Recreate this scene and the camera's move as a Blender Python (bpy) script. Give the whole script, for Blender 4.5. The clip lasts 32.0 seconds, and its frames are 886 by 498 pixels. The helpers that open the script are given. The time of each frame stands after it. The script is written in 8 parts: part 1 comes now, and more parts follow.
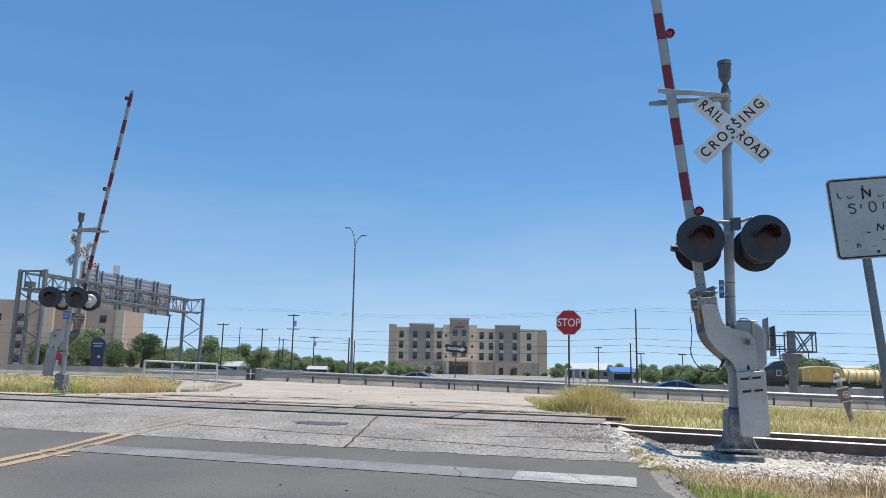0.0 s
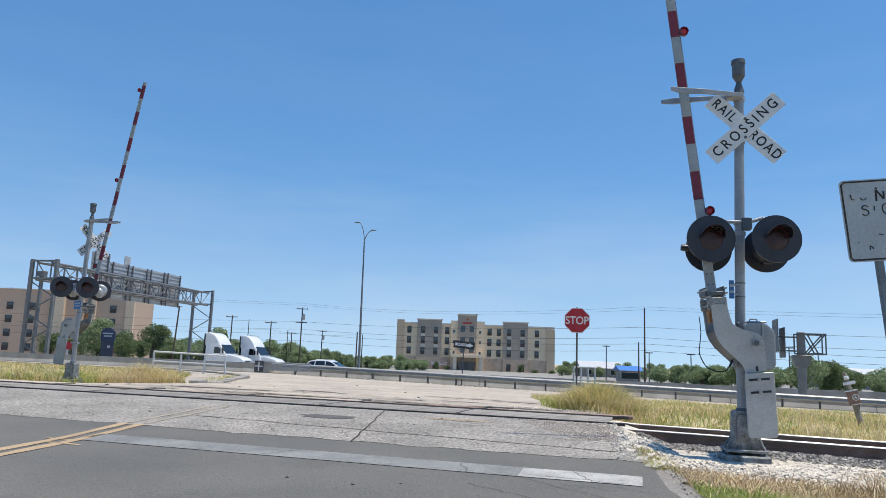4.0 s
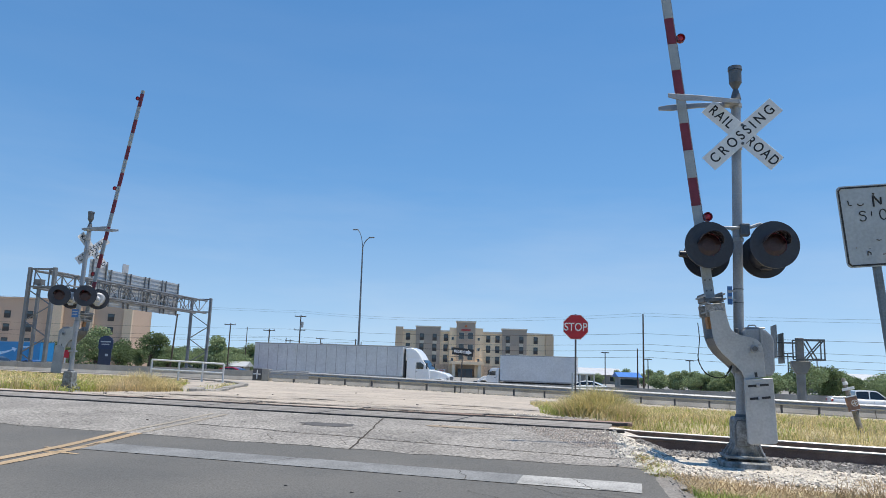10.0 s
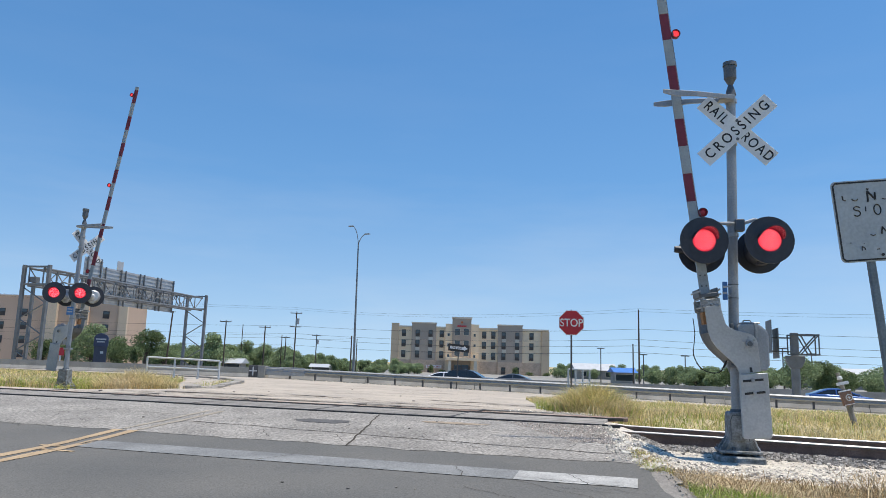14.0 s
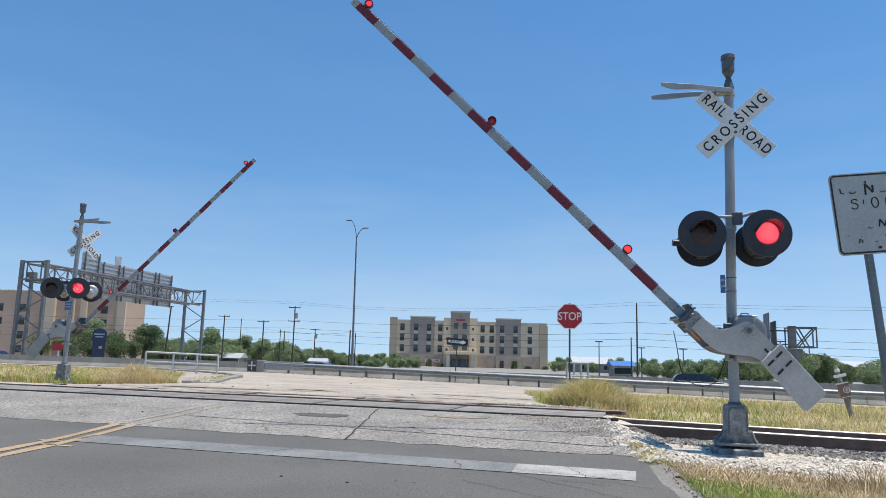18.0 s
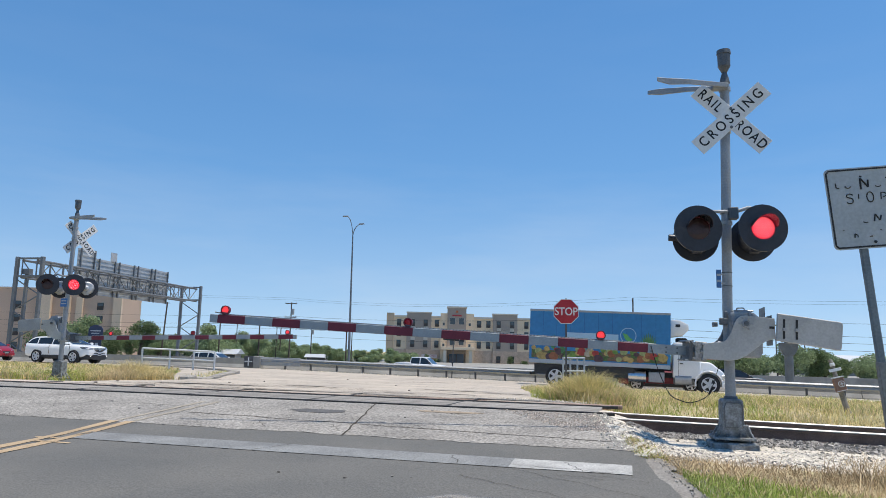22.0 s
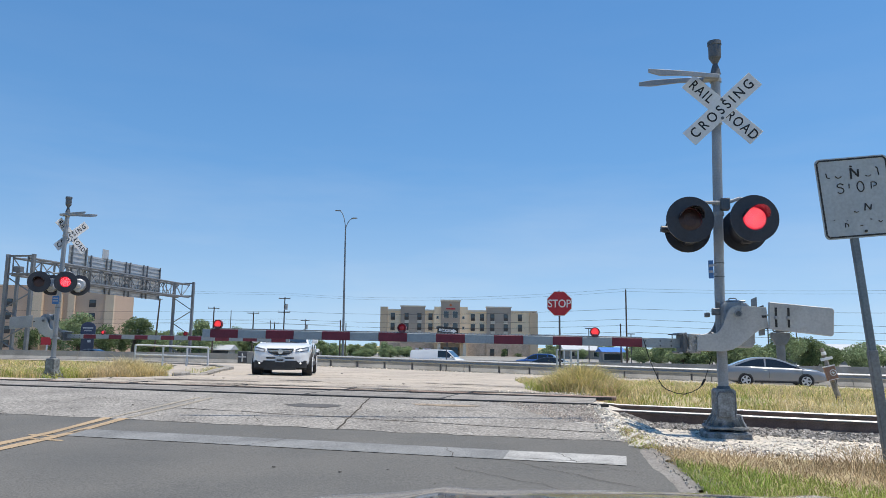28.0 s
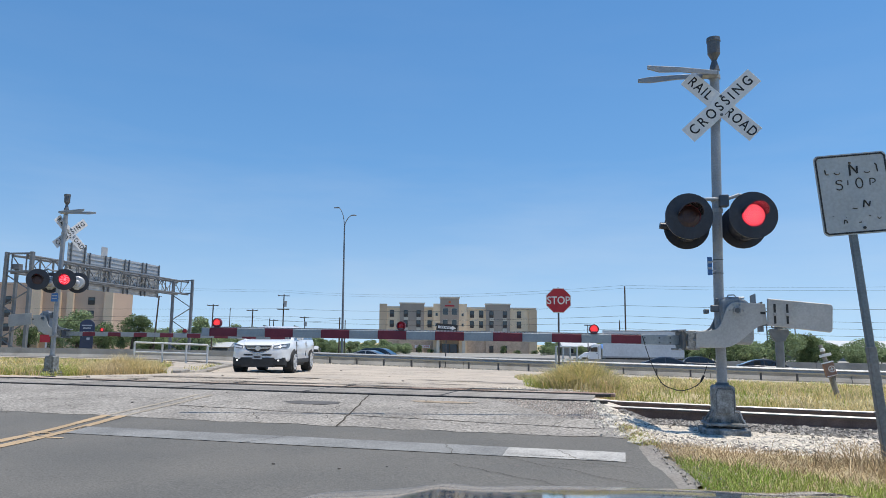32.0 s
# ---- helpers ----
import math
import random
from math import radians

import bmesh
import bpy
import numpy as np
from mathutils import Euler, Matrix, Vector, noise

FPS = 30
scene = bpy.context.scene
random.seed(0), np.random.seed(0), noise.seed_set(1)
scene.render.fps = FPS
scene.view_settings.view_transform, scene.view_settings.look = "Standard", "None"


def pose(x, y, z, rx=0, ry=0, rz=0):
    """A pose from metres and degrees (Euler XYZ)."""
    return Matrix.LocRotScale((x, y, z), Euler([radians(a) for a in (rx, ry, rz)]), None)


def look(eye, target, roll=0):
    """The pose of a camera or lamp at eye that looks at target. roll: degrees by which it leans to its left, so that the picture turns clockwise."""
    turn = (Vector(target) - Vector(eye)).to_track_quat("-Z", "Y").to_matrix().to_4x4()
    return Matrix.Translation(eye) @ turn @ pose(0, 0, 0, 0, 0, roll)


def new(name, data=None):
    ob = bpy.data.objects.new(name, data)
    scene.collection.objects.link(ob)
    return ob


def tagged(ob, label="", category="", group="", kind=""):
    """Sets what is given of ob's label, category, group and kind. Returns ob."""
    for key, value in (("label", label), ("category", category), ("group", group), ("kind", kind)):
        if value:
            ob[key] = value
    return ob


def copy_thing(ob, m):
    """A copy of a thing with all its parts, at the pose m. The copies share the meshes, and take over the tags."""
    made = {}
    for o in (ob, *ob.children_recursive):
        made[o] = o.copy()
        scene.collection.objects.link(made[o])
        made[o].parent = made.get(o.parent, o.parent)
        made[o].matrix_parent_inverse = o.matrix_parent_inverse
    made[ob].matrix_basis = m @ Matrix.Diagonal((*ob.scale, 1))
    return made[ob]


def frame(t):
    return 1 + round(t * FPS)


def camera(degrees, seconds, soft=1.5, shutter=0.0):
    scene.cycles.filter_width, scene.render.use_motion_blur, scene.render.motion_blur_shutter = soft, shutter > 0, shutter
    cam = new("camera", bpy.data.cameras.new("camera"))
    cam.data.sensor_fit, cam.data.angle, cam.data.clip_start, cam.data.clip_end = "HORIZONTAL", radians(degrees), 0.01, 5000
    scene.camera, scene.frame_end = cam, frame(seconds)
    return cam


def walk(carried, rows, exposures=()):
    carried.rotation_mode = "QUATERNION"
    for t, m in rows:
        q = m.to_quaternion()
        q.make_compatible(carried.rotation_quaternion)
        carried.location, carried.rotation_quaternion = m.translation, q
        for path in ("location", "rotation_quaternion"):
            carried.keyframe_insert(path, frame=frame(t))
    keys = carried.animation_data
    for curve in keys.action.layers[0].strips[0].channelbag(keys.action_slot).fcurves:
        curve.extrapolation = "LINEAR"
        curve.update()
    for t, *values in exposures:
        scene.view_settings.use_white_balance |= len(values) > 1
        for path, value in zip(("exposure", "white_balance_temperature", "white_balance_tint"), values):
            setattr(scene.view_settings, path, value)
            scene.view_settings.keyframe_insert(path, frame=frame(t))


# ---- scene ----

# ---------------------------------------------------------------- camera
# x runs along the railway, y across it towards the highway; z = 0 is the top of the rails
EYE = (0.0, -11.91, 0.85)
cam = camera(64, 32.0, 0.6)
# seconds, degrees of tilt up, lean, heading to the left of +y
PATH = [
    (0, 9.24, 1.20, 15.88), (0.5, 8.72, 1.44, 16.07), (1, 8.50, 1.62, 16.10),
    (1.5, 8.74, 1.78, 16.16), (2, 8.79, 2.01, 16.35), (2.5, 8.82, 2.09, 16.68),
    (3, 8.90, 2.08, 16.70), (3.5, 8.81, 2.15, 16.67), (5.5, 9.57, 2.18, 16.49),
    (6, 9.72, 2.17, 16.49), (6.5, 9.73, 2.13, 16.50), (7, 9.74, 2.12, 16.56),
    (7.5, 9.71, 2.11, 16.54), (8, 9.61, 2.12, 16.49), (8.5, 9.59, 2.12, 16.46),
    (9, 9.59, 2.09, 16.46), (9.5, 9.52, 2.02, 16.48), (10, 9.45, 1.97, 16.50),
    (10.5, 9.43, 1.93, 16.47), (11, 9.42, 1.92, 16.45), (11.5, 9.42, 1.91, 16.39),
    (12, 9.39, 1.86, 16.31), (12.5, 9.37, 1.84, 16.28), (13, 9.35, 1.81, 16.24),
    (13.5, 9.27, 1.77, 16.19), (14, 9.16, 1.75, 16.14), (14.5, 9.08, 1.72, 16.12),
    (16.5, 8.84, 1.62, 16.00), (17, 8.80, 1.60, 15.98), (17.5, 8.74, 1.58, 15.98),
    (18, 8.68, 1.56, 15.98), (18.5, 8.63, 1.51, 15.95), (19, 8.59, 1.47, 15.91),
    (19.5, 8.57, 1.43, 15.84), (20, 8.49, 1.40, 15.76), (20.5, 8.43, 1.38, 15.73),
    (22, 8.33, 1.37, 15.68), (22.5, 8.31, 1.35, 15.65), (23, 8.22, 1.34, 15.62),
    (23.5, 8.18, 1.29, 15.56), (24, 8.12, 1.29, 15.54), (24.5, 8.07, 1.32, 15.50),
    (25, 8.00, 1.25, 15.43), (25.5, 8.05, 1.19, 15.39), (27.5, 7.78, 0.76, 15.14),
    (28, 7.81, 0.73, 15.10), (28.5, 7.79, 0.72, 15.10), (29, 7.69, 0.69, 15.16),
    (29.5, 7.70, 0.65, 15.15), (30, 7.68, 0.63, 15.11), (30.5, 7.67, 0.65, 15.13),
    (31, 7.59, 0.65, 15.07), (31.5, 7.59, 0.68, 15.05), (32, 7.57, 0.65, 15.02),
]
walk(cam, [(t, pose(*EYE, 0, 0, yaw) @ pose(0, 0, 0, 90 + tilt) @ pose(0, 0, 0, 0, 0, lean)) for t, tilt, lean, yaw in PATH])

# ---------------------------------------------------------------- light
SUN_AZ, SUN_EL = 82.0, 77.0          # degrees from +y towards +x, and above the horizon
world = bpy.data.worlds.new("sky")
scene.world = world
world.use_nodes = True
wn = world.node_tree.nodes
sky = wn.new("ShaderNodeTexSky")
sky.sky_type, sky.sun_disc = "NISHITA", False
sky.sun_elevation, sky.sun_rotation = radians(SUN_EL), radians(SUN_AZ)
sky.air_density, sky.dust_density, sky.ozone_density = 1.0, 0.08, 1.6
wn["Background"].inputs["Strength"].default_value = 0.147
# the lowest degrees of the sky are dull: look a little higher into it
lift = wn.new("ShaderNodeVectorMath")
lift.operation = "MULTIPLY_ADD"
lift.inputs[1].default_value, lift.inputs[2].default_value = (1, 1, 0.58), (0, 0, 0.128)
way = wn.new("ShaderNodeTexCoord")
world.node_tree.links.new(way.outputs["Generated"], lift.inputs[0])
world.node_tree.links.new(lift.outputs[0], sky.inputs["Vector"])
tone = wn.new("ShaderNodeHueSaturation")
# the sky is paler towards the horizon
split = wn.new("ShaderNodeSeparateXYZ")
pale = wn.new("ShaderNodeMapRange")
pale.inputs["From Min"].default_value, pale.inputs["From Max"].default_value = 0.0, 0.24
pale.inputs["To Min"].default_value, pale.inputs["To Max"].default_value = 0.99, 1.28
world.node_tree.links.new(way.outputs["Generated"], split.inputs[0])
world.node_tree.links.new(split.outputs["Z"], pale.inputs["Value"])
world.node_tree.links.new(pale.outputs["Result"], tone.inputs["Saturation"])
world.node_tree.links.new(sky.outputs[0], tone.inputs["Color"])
# thin streaks of high cloud
squash = wn.new("ShaderNodeVectorMath")
squash.operation = "MULTIPLY"
squash.inputs[1].default_value = (1.3, 1.3, 7.0)
wisp = wn.new("ShaderNodeTexNoise")
wisp.inputs["Scale"].default_value, wisp.inputs["Detail"].default_value, wisp.inputs["Roughness"].default_value = 1.7, 7, 0.55
veil = wn.new("ShaderNodeMapRange")
veil.inputs["From Min"].default_value, veil.inputs["From Max"].default_value = 0.46, 0.80
veil.inputs["To Min"].default_value, veil.inputs["To Max"].default_value = 0.0, 0.24
low = wn.new("ShaderNodeMapRange")
low.inputs["From Min"].default_value, low.inputs["From Max"].default_value = 0.06, 0.34
low.inputs["To Min"].default_value, low.inputs["To Max"].default_value = 1.0, 0.12
share = wn.new("ShaderNodeMath")
share.operation = "MULTIPLY"
cloud = wn.new("ShaderNodeMixRGB")
cloud.inputs["Color2"].default_value = (5.4, 5.7, 6.0, 1)
world.node_tree.links.new(way.outputs["Generated"], squash.inputs[0])
world.node_tree.links.new(squash.outputs[0], wisp.inputs["Vector"])
world.node_tree.links.new(wisp.outputs["Fac"], veil.inputs["Value"])
world.node_tree.links.new(split.outputs["Z"], low.inputs["Value"])
world.node_tree.links.new(veil.outputs["Result"], share.inputs[0])
world.node_tree.links.new(low.outputs["Result"], share.inputs[1])
world.node_tree.links.new(share.outputs[0], cloud.inputs["Fac"])
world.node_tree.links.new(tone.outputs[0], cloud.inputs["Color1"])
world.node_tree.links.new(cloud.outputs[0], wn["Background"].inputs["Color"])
sun_data = bpy.data.lights.new("sun", "SUN")
sun_data.energy, sun_data.angle, sun_data.color = 4.9, radians(0.53), (1.0, 0.93, 0.83)
sun = new("sun", sun_data)
az, el = radians(SUN_AZ), radians(SUN_EL)
sun.matrix_world = look((20 * math.sin(az) * math.cos(el), 20 * math.cos(az) * math.cos(el), 20 * math.sin(el)), (0, 0, 0))
scene.view_settings.exposure = 0.0

# ---------------------------------------------------------------- materials
def mat(name, col, rough=0.7, metal=0.0, var=0.25, scale=3.0, fine=60.0, bump=0.25, col2=None, spread=0.35,
        spec=0.5, piece=0.0, coat=0.0, island=False, glow=None, net=0.0, crazed=0.92):
    """A surface with variation at two scales, fine relief and worn roughness; coordinates in metres."""
    m = bpy.data.materials.new(name)
    m.use_nodes = True
    n, l = m.node_tree.nodes, m.node_tree.links
    b = n["Principled BSDF"]
    tc = n.new("ShaderNodeTexCoord")
    big, small = n.new("ShaderNodeTexNoise"), n.new("ShaderNodeTexNoise")
    big.inputs["Scale"].default_value, big.inputs["Detail"].default_value = scale, 6
    small.inputs["Scale"].default_value, small.inputs["Detail"].default_value = fine, 4
    l.new(tc.outputs["Object"], big.inputs["Vector"])
    l.new(tc.outputs["Object"], small.inputs["Vector"])
    ramp = n.new("ShaderNodeMapRange")
    ramp.inputs["From Min"].default_value, ramp.inputs["From Max"].default_value = 0.5 - spread / 2, 0.5 + spread / 2
    l.new(big.outputs["Fac"], ramp.inputs["Value"])
    c2 = col2 or tuple(c * (1 - var) for c in col)
    mix = n.new("ShaderNodeMixRGB")
    mix.inputs["Color1"].default_value, mix.inputs["Color2"].default_value = (*col, 1), (*c2, 1)
    l.new(ramp.outputs["Result"], mix.inputs["Fac"])
    out = mix.outputs["Color"]
    grain = n.new("ShaderNodeMapRange")
    grain.inputs["From Min"].default_value, grain.inputs["From Max"].default_value = 0.3, 0.7
    grain.inputs["To Min"].default_value, grain.inputs["To Max"].default_value = 1 - var * 0.8, 1 + var * 0.8
    l.new(small.outputs["Fac"], grain.inputs["Value"])
    value = grain.outputs["Result"]
    if piece:
        src = n.new("ShaderNodeNewGeometry").outputs["Random Per Island"] if island else n.new("ShaderNodeObjectInfo").outputs["Random"]
        pr = n.new("ShaderNodeMapRange")
        pr.inputs["To Min"].default_value, pr.inputs["To Max"].default_value = 1 - piece, 1 + piece
        l.new(src, pr.inputs["Value"])
        mul = n.new("ShaderNodeMath")
        mul.operation = "MULTIPLY"
        l.new(value, mul.inputs[0])
        l.new(pr.outputs["Result"], mul.inputs[1])
        value = mul.outputs[0]
    hsv = n.new("ShaderNodeHueSaturation")
    l.new(out, hsv.inputs["Color"])
    l.new(value, hsv.inputs["Value"])
    l.new(hsv.outputs["Color"], b.inputs["Base Color"])
    height = small.outputs["Fac"]
    if net:
        # hairline crack cells of uneven size, strongest in worn places
        warp = n.new("ShaderNodeMixRGB")
        warp.inputs["Fac"].default_value = 0.10
        l.new(tc.outputs["Object"], warp.inputs["Color1"])
        wob = n.new("ShaderNodeTexNoise")
        wob.inputs["Scale"].default_value, wob.inputs["Detail"].default_value = net * 2.2, 5
        l.new(tc.outputs["Object"], wob.inputs["Vector"])
        l.new(wob.outputs["Color"], warp.inputs["Color2"])
        cell = n.new("ShaderNodeTexVoronoi")
        cell.feature = "DISTANCE_TO_EDGE"
        cell.inputs["Scale"].default_value = net
        l.new(warp.outputs["Color"], cell.inputs["Vector"])
        line = n.new("ShaderNodeMapRange")
        line.inputs["From Min"].default_value, line.inputs["From Max"].default_value = 0.010, 0.09
        l.new(cell.outputs["Distance"], line.inputs["Value"])
        worn = n.new("ShaderNodeMapRange")
        worn.inputs["From Min"].default_value, worn.inputs["From Max"].default_value = 0.42, 0.60
        worn.inputs["To Min"].default_value, worn.inputs["To Max"].default_value = crazed * 0.22, crazed
        l.new(wob.outputs["Fac"], worn.inputs["Value"])
        crk = n.new("ShaderNodeMixRGB")
        inv = n.new("ShaderNodeMath")
        inv.operation = "SUBTRACT"
        inv.inputs[0].default_value = 1.0
        l.new(line.outputs["Result"], inv.inputs[1])
        amt = n.new("ShaderNodeMath")
        amt.operation = "MULTIPLY"
        l.new(inv.outputs[0], amt.inputs[0])
        l.new(worn.outputs["Result"], amt.inputs[1])
        l.new(amt.outputs[0], crk.inputs["Fac"])
        l.new(hsv.outputs["Color"], crk.inputs["Color1"])
        crk.inputs["Color2"].default_value = (0.125, 0.115, 0.105, 1)
        l.new(crk.outputs["Color"], b.inputs["Base Color"])
    rr = n.new("ShaderNodeMapRange")
    rr.inputs["To Min"].default_value, rr.inputs["To Max"].default_value = max(0.02, rough - 0.12), min(1, rough + 0.12)
    l.new(big.outputs["Fac"], rr.inputs["Value"])
    l.new(rr.outputs["Result"], b.inputs["Roughness"])
    b.inputs["Metallic"].default_value = metal
    b.inputs["Specular IOR Level"].default_value = spec
    b.inputs["Coat Weight"].default_value = coat
    b.inputs["Coat Roughness"].default_value = 0.05
    if bump:
        bp = n.new("ShaderNodeBump")
        bp.inputs["Strength"].default_value, bp.inputs["Distance"].default_value = bump, 0.01
        l.new(small.outputs["Fac"], bp.inputs["Height"])
        l.new(bp.outputs["Normal"], b.inputs["Normal"])
    if glow:
        b.inputs["Emission Color"].default_value, b.inputs["Emission Strength"].default_value = (*glow[0], 1), glow[1]
    return m


def leafy(m, share=0.35):
    """Lets part of the light through a leaf or blade."""
    n, l = m.node_tree.nodes, m.node_tree.links
    b = n["Principled BSDF"]
    t = n.new("ShaderNodeBsdfTranslucent")
    l.new(b.inputs["Base Color"].links[0].from_socket, t.inputs["Color"])
    mixer = n.new("ShaderNodeMixShader")
    mixer.inputs["Fac"].default_value = share
    l.new(b.outputs[0], mixer.inputs[1])
    l.new(t.outputs[0], mixer.inputs[2])
    l.new(mixer.outputs[0], n["Material Output"].inputs["Surface"])
    return m


def glass(name, col, rough=0.05, alpha=1.0):
    m = bpy.data.materials.new(name)
    m.use_nodes = True
    b = m.node_tree.nodes["Principled BSDF"]
    b.inputs["Base Color"].default_value = (*col, 1)
    b.inputs["Roughness"].default_value, b.inputs["Coat Weight"].default_value = rough, 0.6
    b.inputs["Coat Roughness"].default_value = 0.03
    return m


# ---------------------------------------------------------------- mesh tools
class Shape:
    """Vertices and faces gathered for one mesh."""

    def __init__(self):
        self.v, self.f, self.k = [], [], []
        self.slot = 0

    def add(self, verts, faces):
        o = len(self.v)
        self.v += [tuple(p) for p in verts]
        self.f += [tuple(i + o for i in q) for q in faces]
        self.k += [self.slot] * len(faces)
        return self

    def box(self, c, s, m=None):
        x, y, z = (a / 2 for a in s)
        p = [Vector((i * x, j * y, k * z)) for k in (-1, 1) for j in (-1, 1) for i in (-1, 1)]
        p = [(m @ q if m else q) + Vector(c) for q in p]
        return self.add(p, [(0, 2, 3, 1), (4, 5, 7, 6), (0, 1, 5, 4), (2, 6, 7, 3), (0, 4, 6, 2), (1, 3, 7, 5)])

    def tube(self, a, b, r0, r1=None, n=12, caps=True):
        a, b = Vector(a), Vector(b)
        r1 = r0 if r1 is None else r1
        d = (b - a).normalized()
        e = d.orthogonal().normalized()
        g2 = d.cross(e)
        ring = [e * math.cos(2 * math.pi * i / n) + g2 * math.sin(2 * math.pi * i / n) for i in range(n)]
        f = [(i, (i + 1) % n, n + (i + 1) % n, n + i) for i in range(n)]
        if caps:
            f += [tuple(range(n))[::-1], tuple(range(n, 2 * n))]
        return self.add([a + q * r0 for q in ring] + [b + q * r1 for q in ring], f)

    def path(self, pts, r, n=8):
        for a, b in zip(pts, pts[1:]):
            self.tube(a, b, r, r, n)
        return self

    def prism(self, outline, lo, hi, axis="y"):
        """A plane outline of (u, v) pushed from lo to hi along axis: y takes (x, z), x takes (y, z), z takes (x, y)."""
        put = {"y": lambda u, v, w: (u, w, v), "x": lambda u, v, w: (w, u, v), "z": lambda u, v, w: (u, v, w)}[axis]
        n = len(outline)
        p = [put(u, v, lo) for u, v in outline] + [put(u, v, hi) for u, v in outline]
        return self.add(p, [(i, (i + 1) % n, n + (i + 1) % n, n + i) for i in range(n)] + [tuple(range(n))[::-1], tuple(range(n, 2 * n))])

    def mesh(self, name, mats, bevel=0.0, smooth=False, segments=1):
        me = bpy.data.meshes.new(name)
        me.from_pydata(self.v, [], self.f)
        for q in mats if isinstance(mats, (list, tuple)) else [mats]:
            me.materials.append(q)
        if self.slot:
            me.polygons.foreach_set("material_index", self.k)
        bm = bmesh.new()
        bm.from_mesh(me)
        bmesh.ops.recalc_face_normals(bm, faces=bm.faces)
        if bevel:
            sharp = [e for e in bm.edges if len(e.link_faces) == 2 and e.calc_face_angle(0) > 0.5]
            bmesh.ops.bevel(bm, geom=sharp, offset=bevel, segments=segments, profile=0.6, affect="EDGES", clamp_overlap=True)
        bm.to_mesh(me)
        bm.free()
        if smooth:
            me.shade_smooth()
            me.set_sharp_from_angle(angle=radians(40))
        return me


def part(name, shape, material, parent=None, label="", bevel=0.0, smooth=False, m=None, segments=1):
    """One mesh object under a thing or under a part."""
    ob = new(name, shape if isinstance(shape, bpy.types.Mesh) else shape.mesh(name, material, bevel, smooth, segments))
    ob.parent = parent
    if m is not None:
        ob.matrix_basis = m
    return tagged(ob, label)


def thing(name, label, category, m=None, group="", kind=""):
    ob = new(name)
    if m is not None:
        ob.matrix_basis = m
    return tagged(ob, label, category, group, kind)


def words(text, size, depth, material, align="CENTER", narrow=1.0, spacing=1.0):
    """The built-in font as a mesh in the xz plane, facing -y."""
    c = bpy.data.curves.new("words", "FONT")
    c.body, c.size, c.extrude, c.align_x, c.align_y = text, size, depth, align, "CENTER"
    c.offset, c.space_character = size * 0.012, spacing
    ob = bpy.data.objects.new("words", c)
    scene.collection.objects.link(ob)
    me = bpy.data.meshes.new_from_object(ob)
    bpy.data.objects.remove(ob)
    bpy.data.curves.remove(c)
    me.transform(pose(0, 0, 0, 90) @ Matrix.Diagonal((narrow, 1, 1, 1)))
    me.materials.clear()
    me.materials.append(material)
    return me


def smooth_run(rows, n=4):
    """Rows of numbers with n steps between neighbours, on a smooth curve through them."""
    out = []
    for i in range(len(rows) - 1):
        p0, p1, p2, p3 = (np.array(rows[min(max(k, 0), len(rows) - 1)]) for k in (i - 1, i, i + 1, i + 2))
        d = max(p2[0] - p1[0], 1e-6)
        m1 = (p2 - p0) / max(p2[0] - p0[0], 1e-6) * d
        m2 = (p3 - p1) / max(p3[0] - p1[0], 1e-6) * d
        for k in range(n):
            u = k / n
            out.append(tuple((2 * u ** 3 - 3 * u ** 2 + 1) * p1 + (u ** 3 - 2 * u ** 2 + u) * m1 + (-2 * u ** 3 + 3 * u ** 2) * p2 + (u ** 3 - u ** 2) * m2))
    return out + [tuple(rows[-1])]


# ---------------------------------------------------------------- lie of the land
PROFILE_Y = (-60, -12, -5, -2.2, -1.2, 1.2, 2.2, 6, 12, 22, 27, 32.5, 40, 48, 75, 120, 200)
PROFILE_Z = (-0.5, -0.38, -0.22, -0.06, 0, 0, -0.03, -0.12, -0.28, -0.52, -0.66, -0.8, -1.1, -1.45, -1.6, -1.8, -2.0)


def track_drop(x):
    """How far the track has sunk at x, past the right edge of the crossing."""
    return float(np.interp(x, (-1.5, -0.3, 3.0, 6.0, 16.0), (0.0, 0.055, 0.098, 0.12, 0.14)))


def ground_z(x, y):
    z = float(np.interp(y, PROFILE_Y, PROFILE_Z))
    if -4 < y < 3.5:                              # the track bed lies lower beside the road
        off = min(max((x - (0.12 - 0.17 * (y + 4.7))) / 0.7, 0), 1) if x > -15 else min(max((-27.5 - x) / 0.7, 0), 1)
        z -= off * float(np.interp(y, (-4, -3, -1.9, -1.2, 1.2, 2, 3.5), (0, 0.11, 0.21, 0.22, 0.2, 0.12, 0)))
    if x > -0.3 and -8 < y < 6:
        z -= float(np.interp(x, (-0.3, 6.0, 16.0), (0.0, 0.085, 0.11))) * float(np.interp(y, (-8, -4.5, 3, 6), (0, 1, 1, 0)))
    if x < -13.2 and 2.2 < y < 13:                # the far island is a little lower
        z -= 0.15 * min((-13.2 - x) / 1.3, 1) * float(np.interp(y, (2.2, 3.6, 9, 13), (0, 1, 1, 0)))
    return z - float(np.interp(y, (2, 22, 40, 60), (0, 0.0165, 0.0165, 0))) * (min(max(x, -25), 12) + 8)


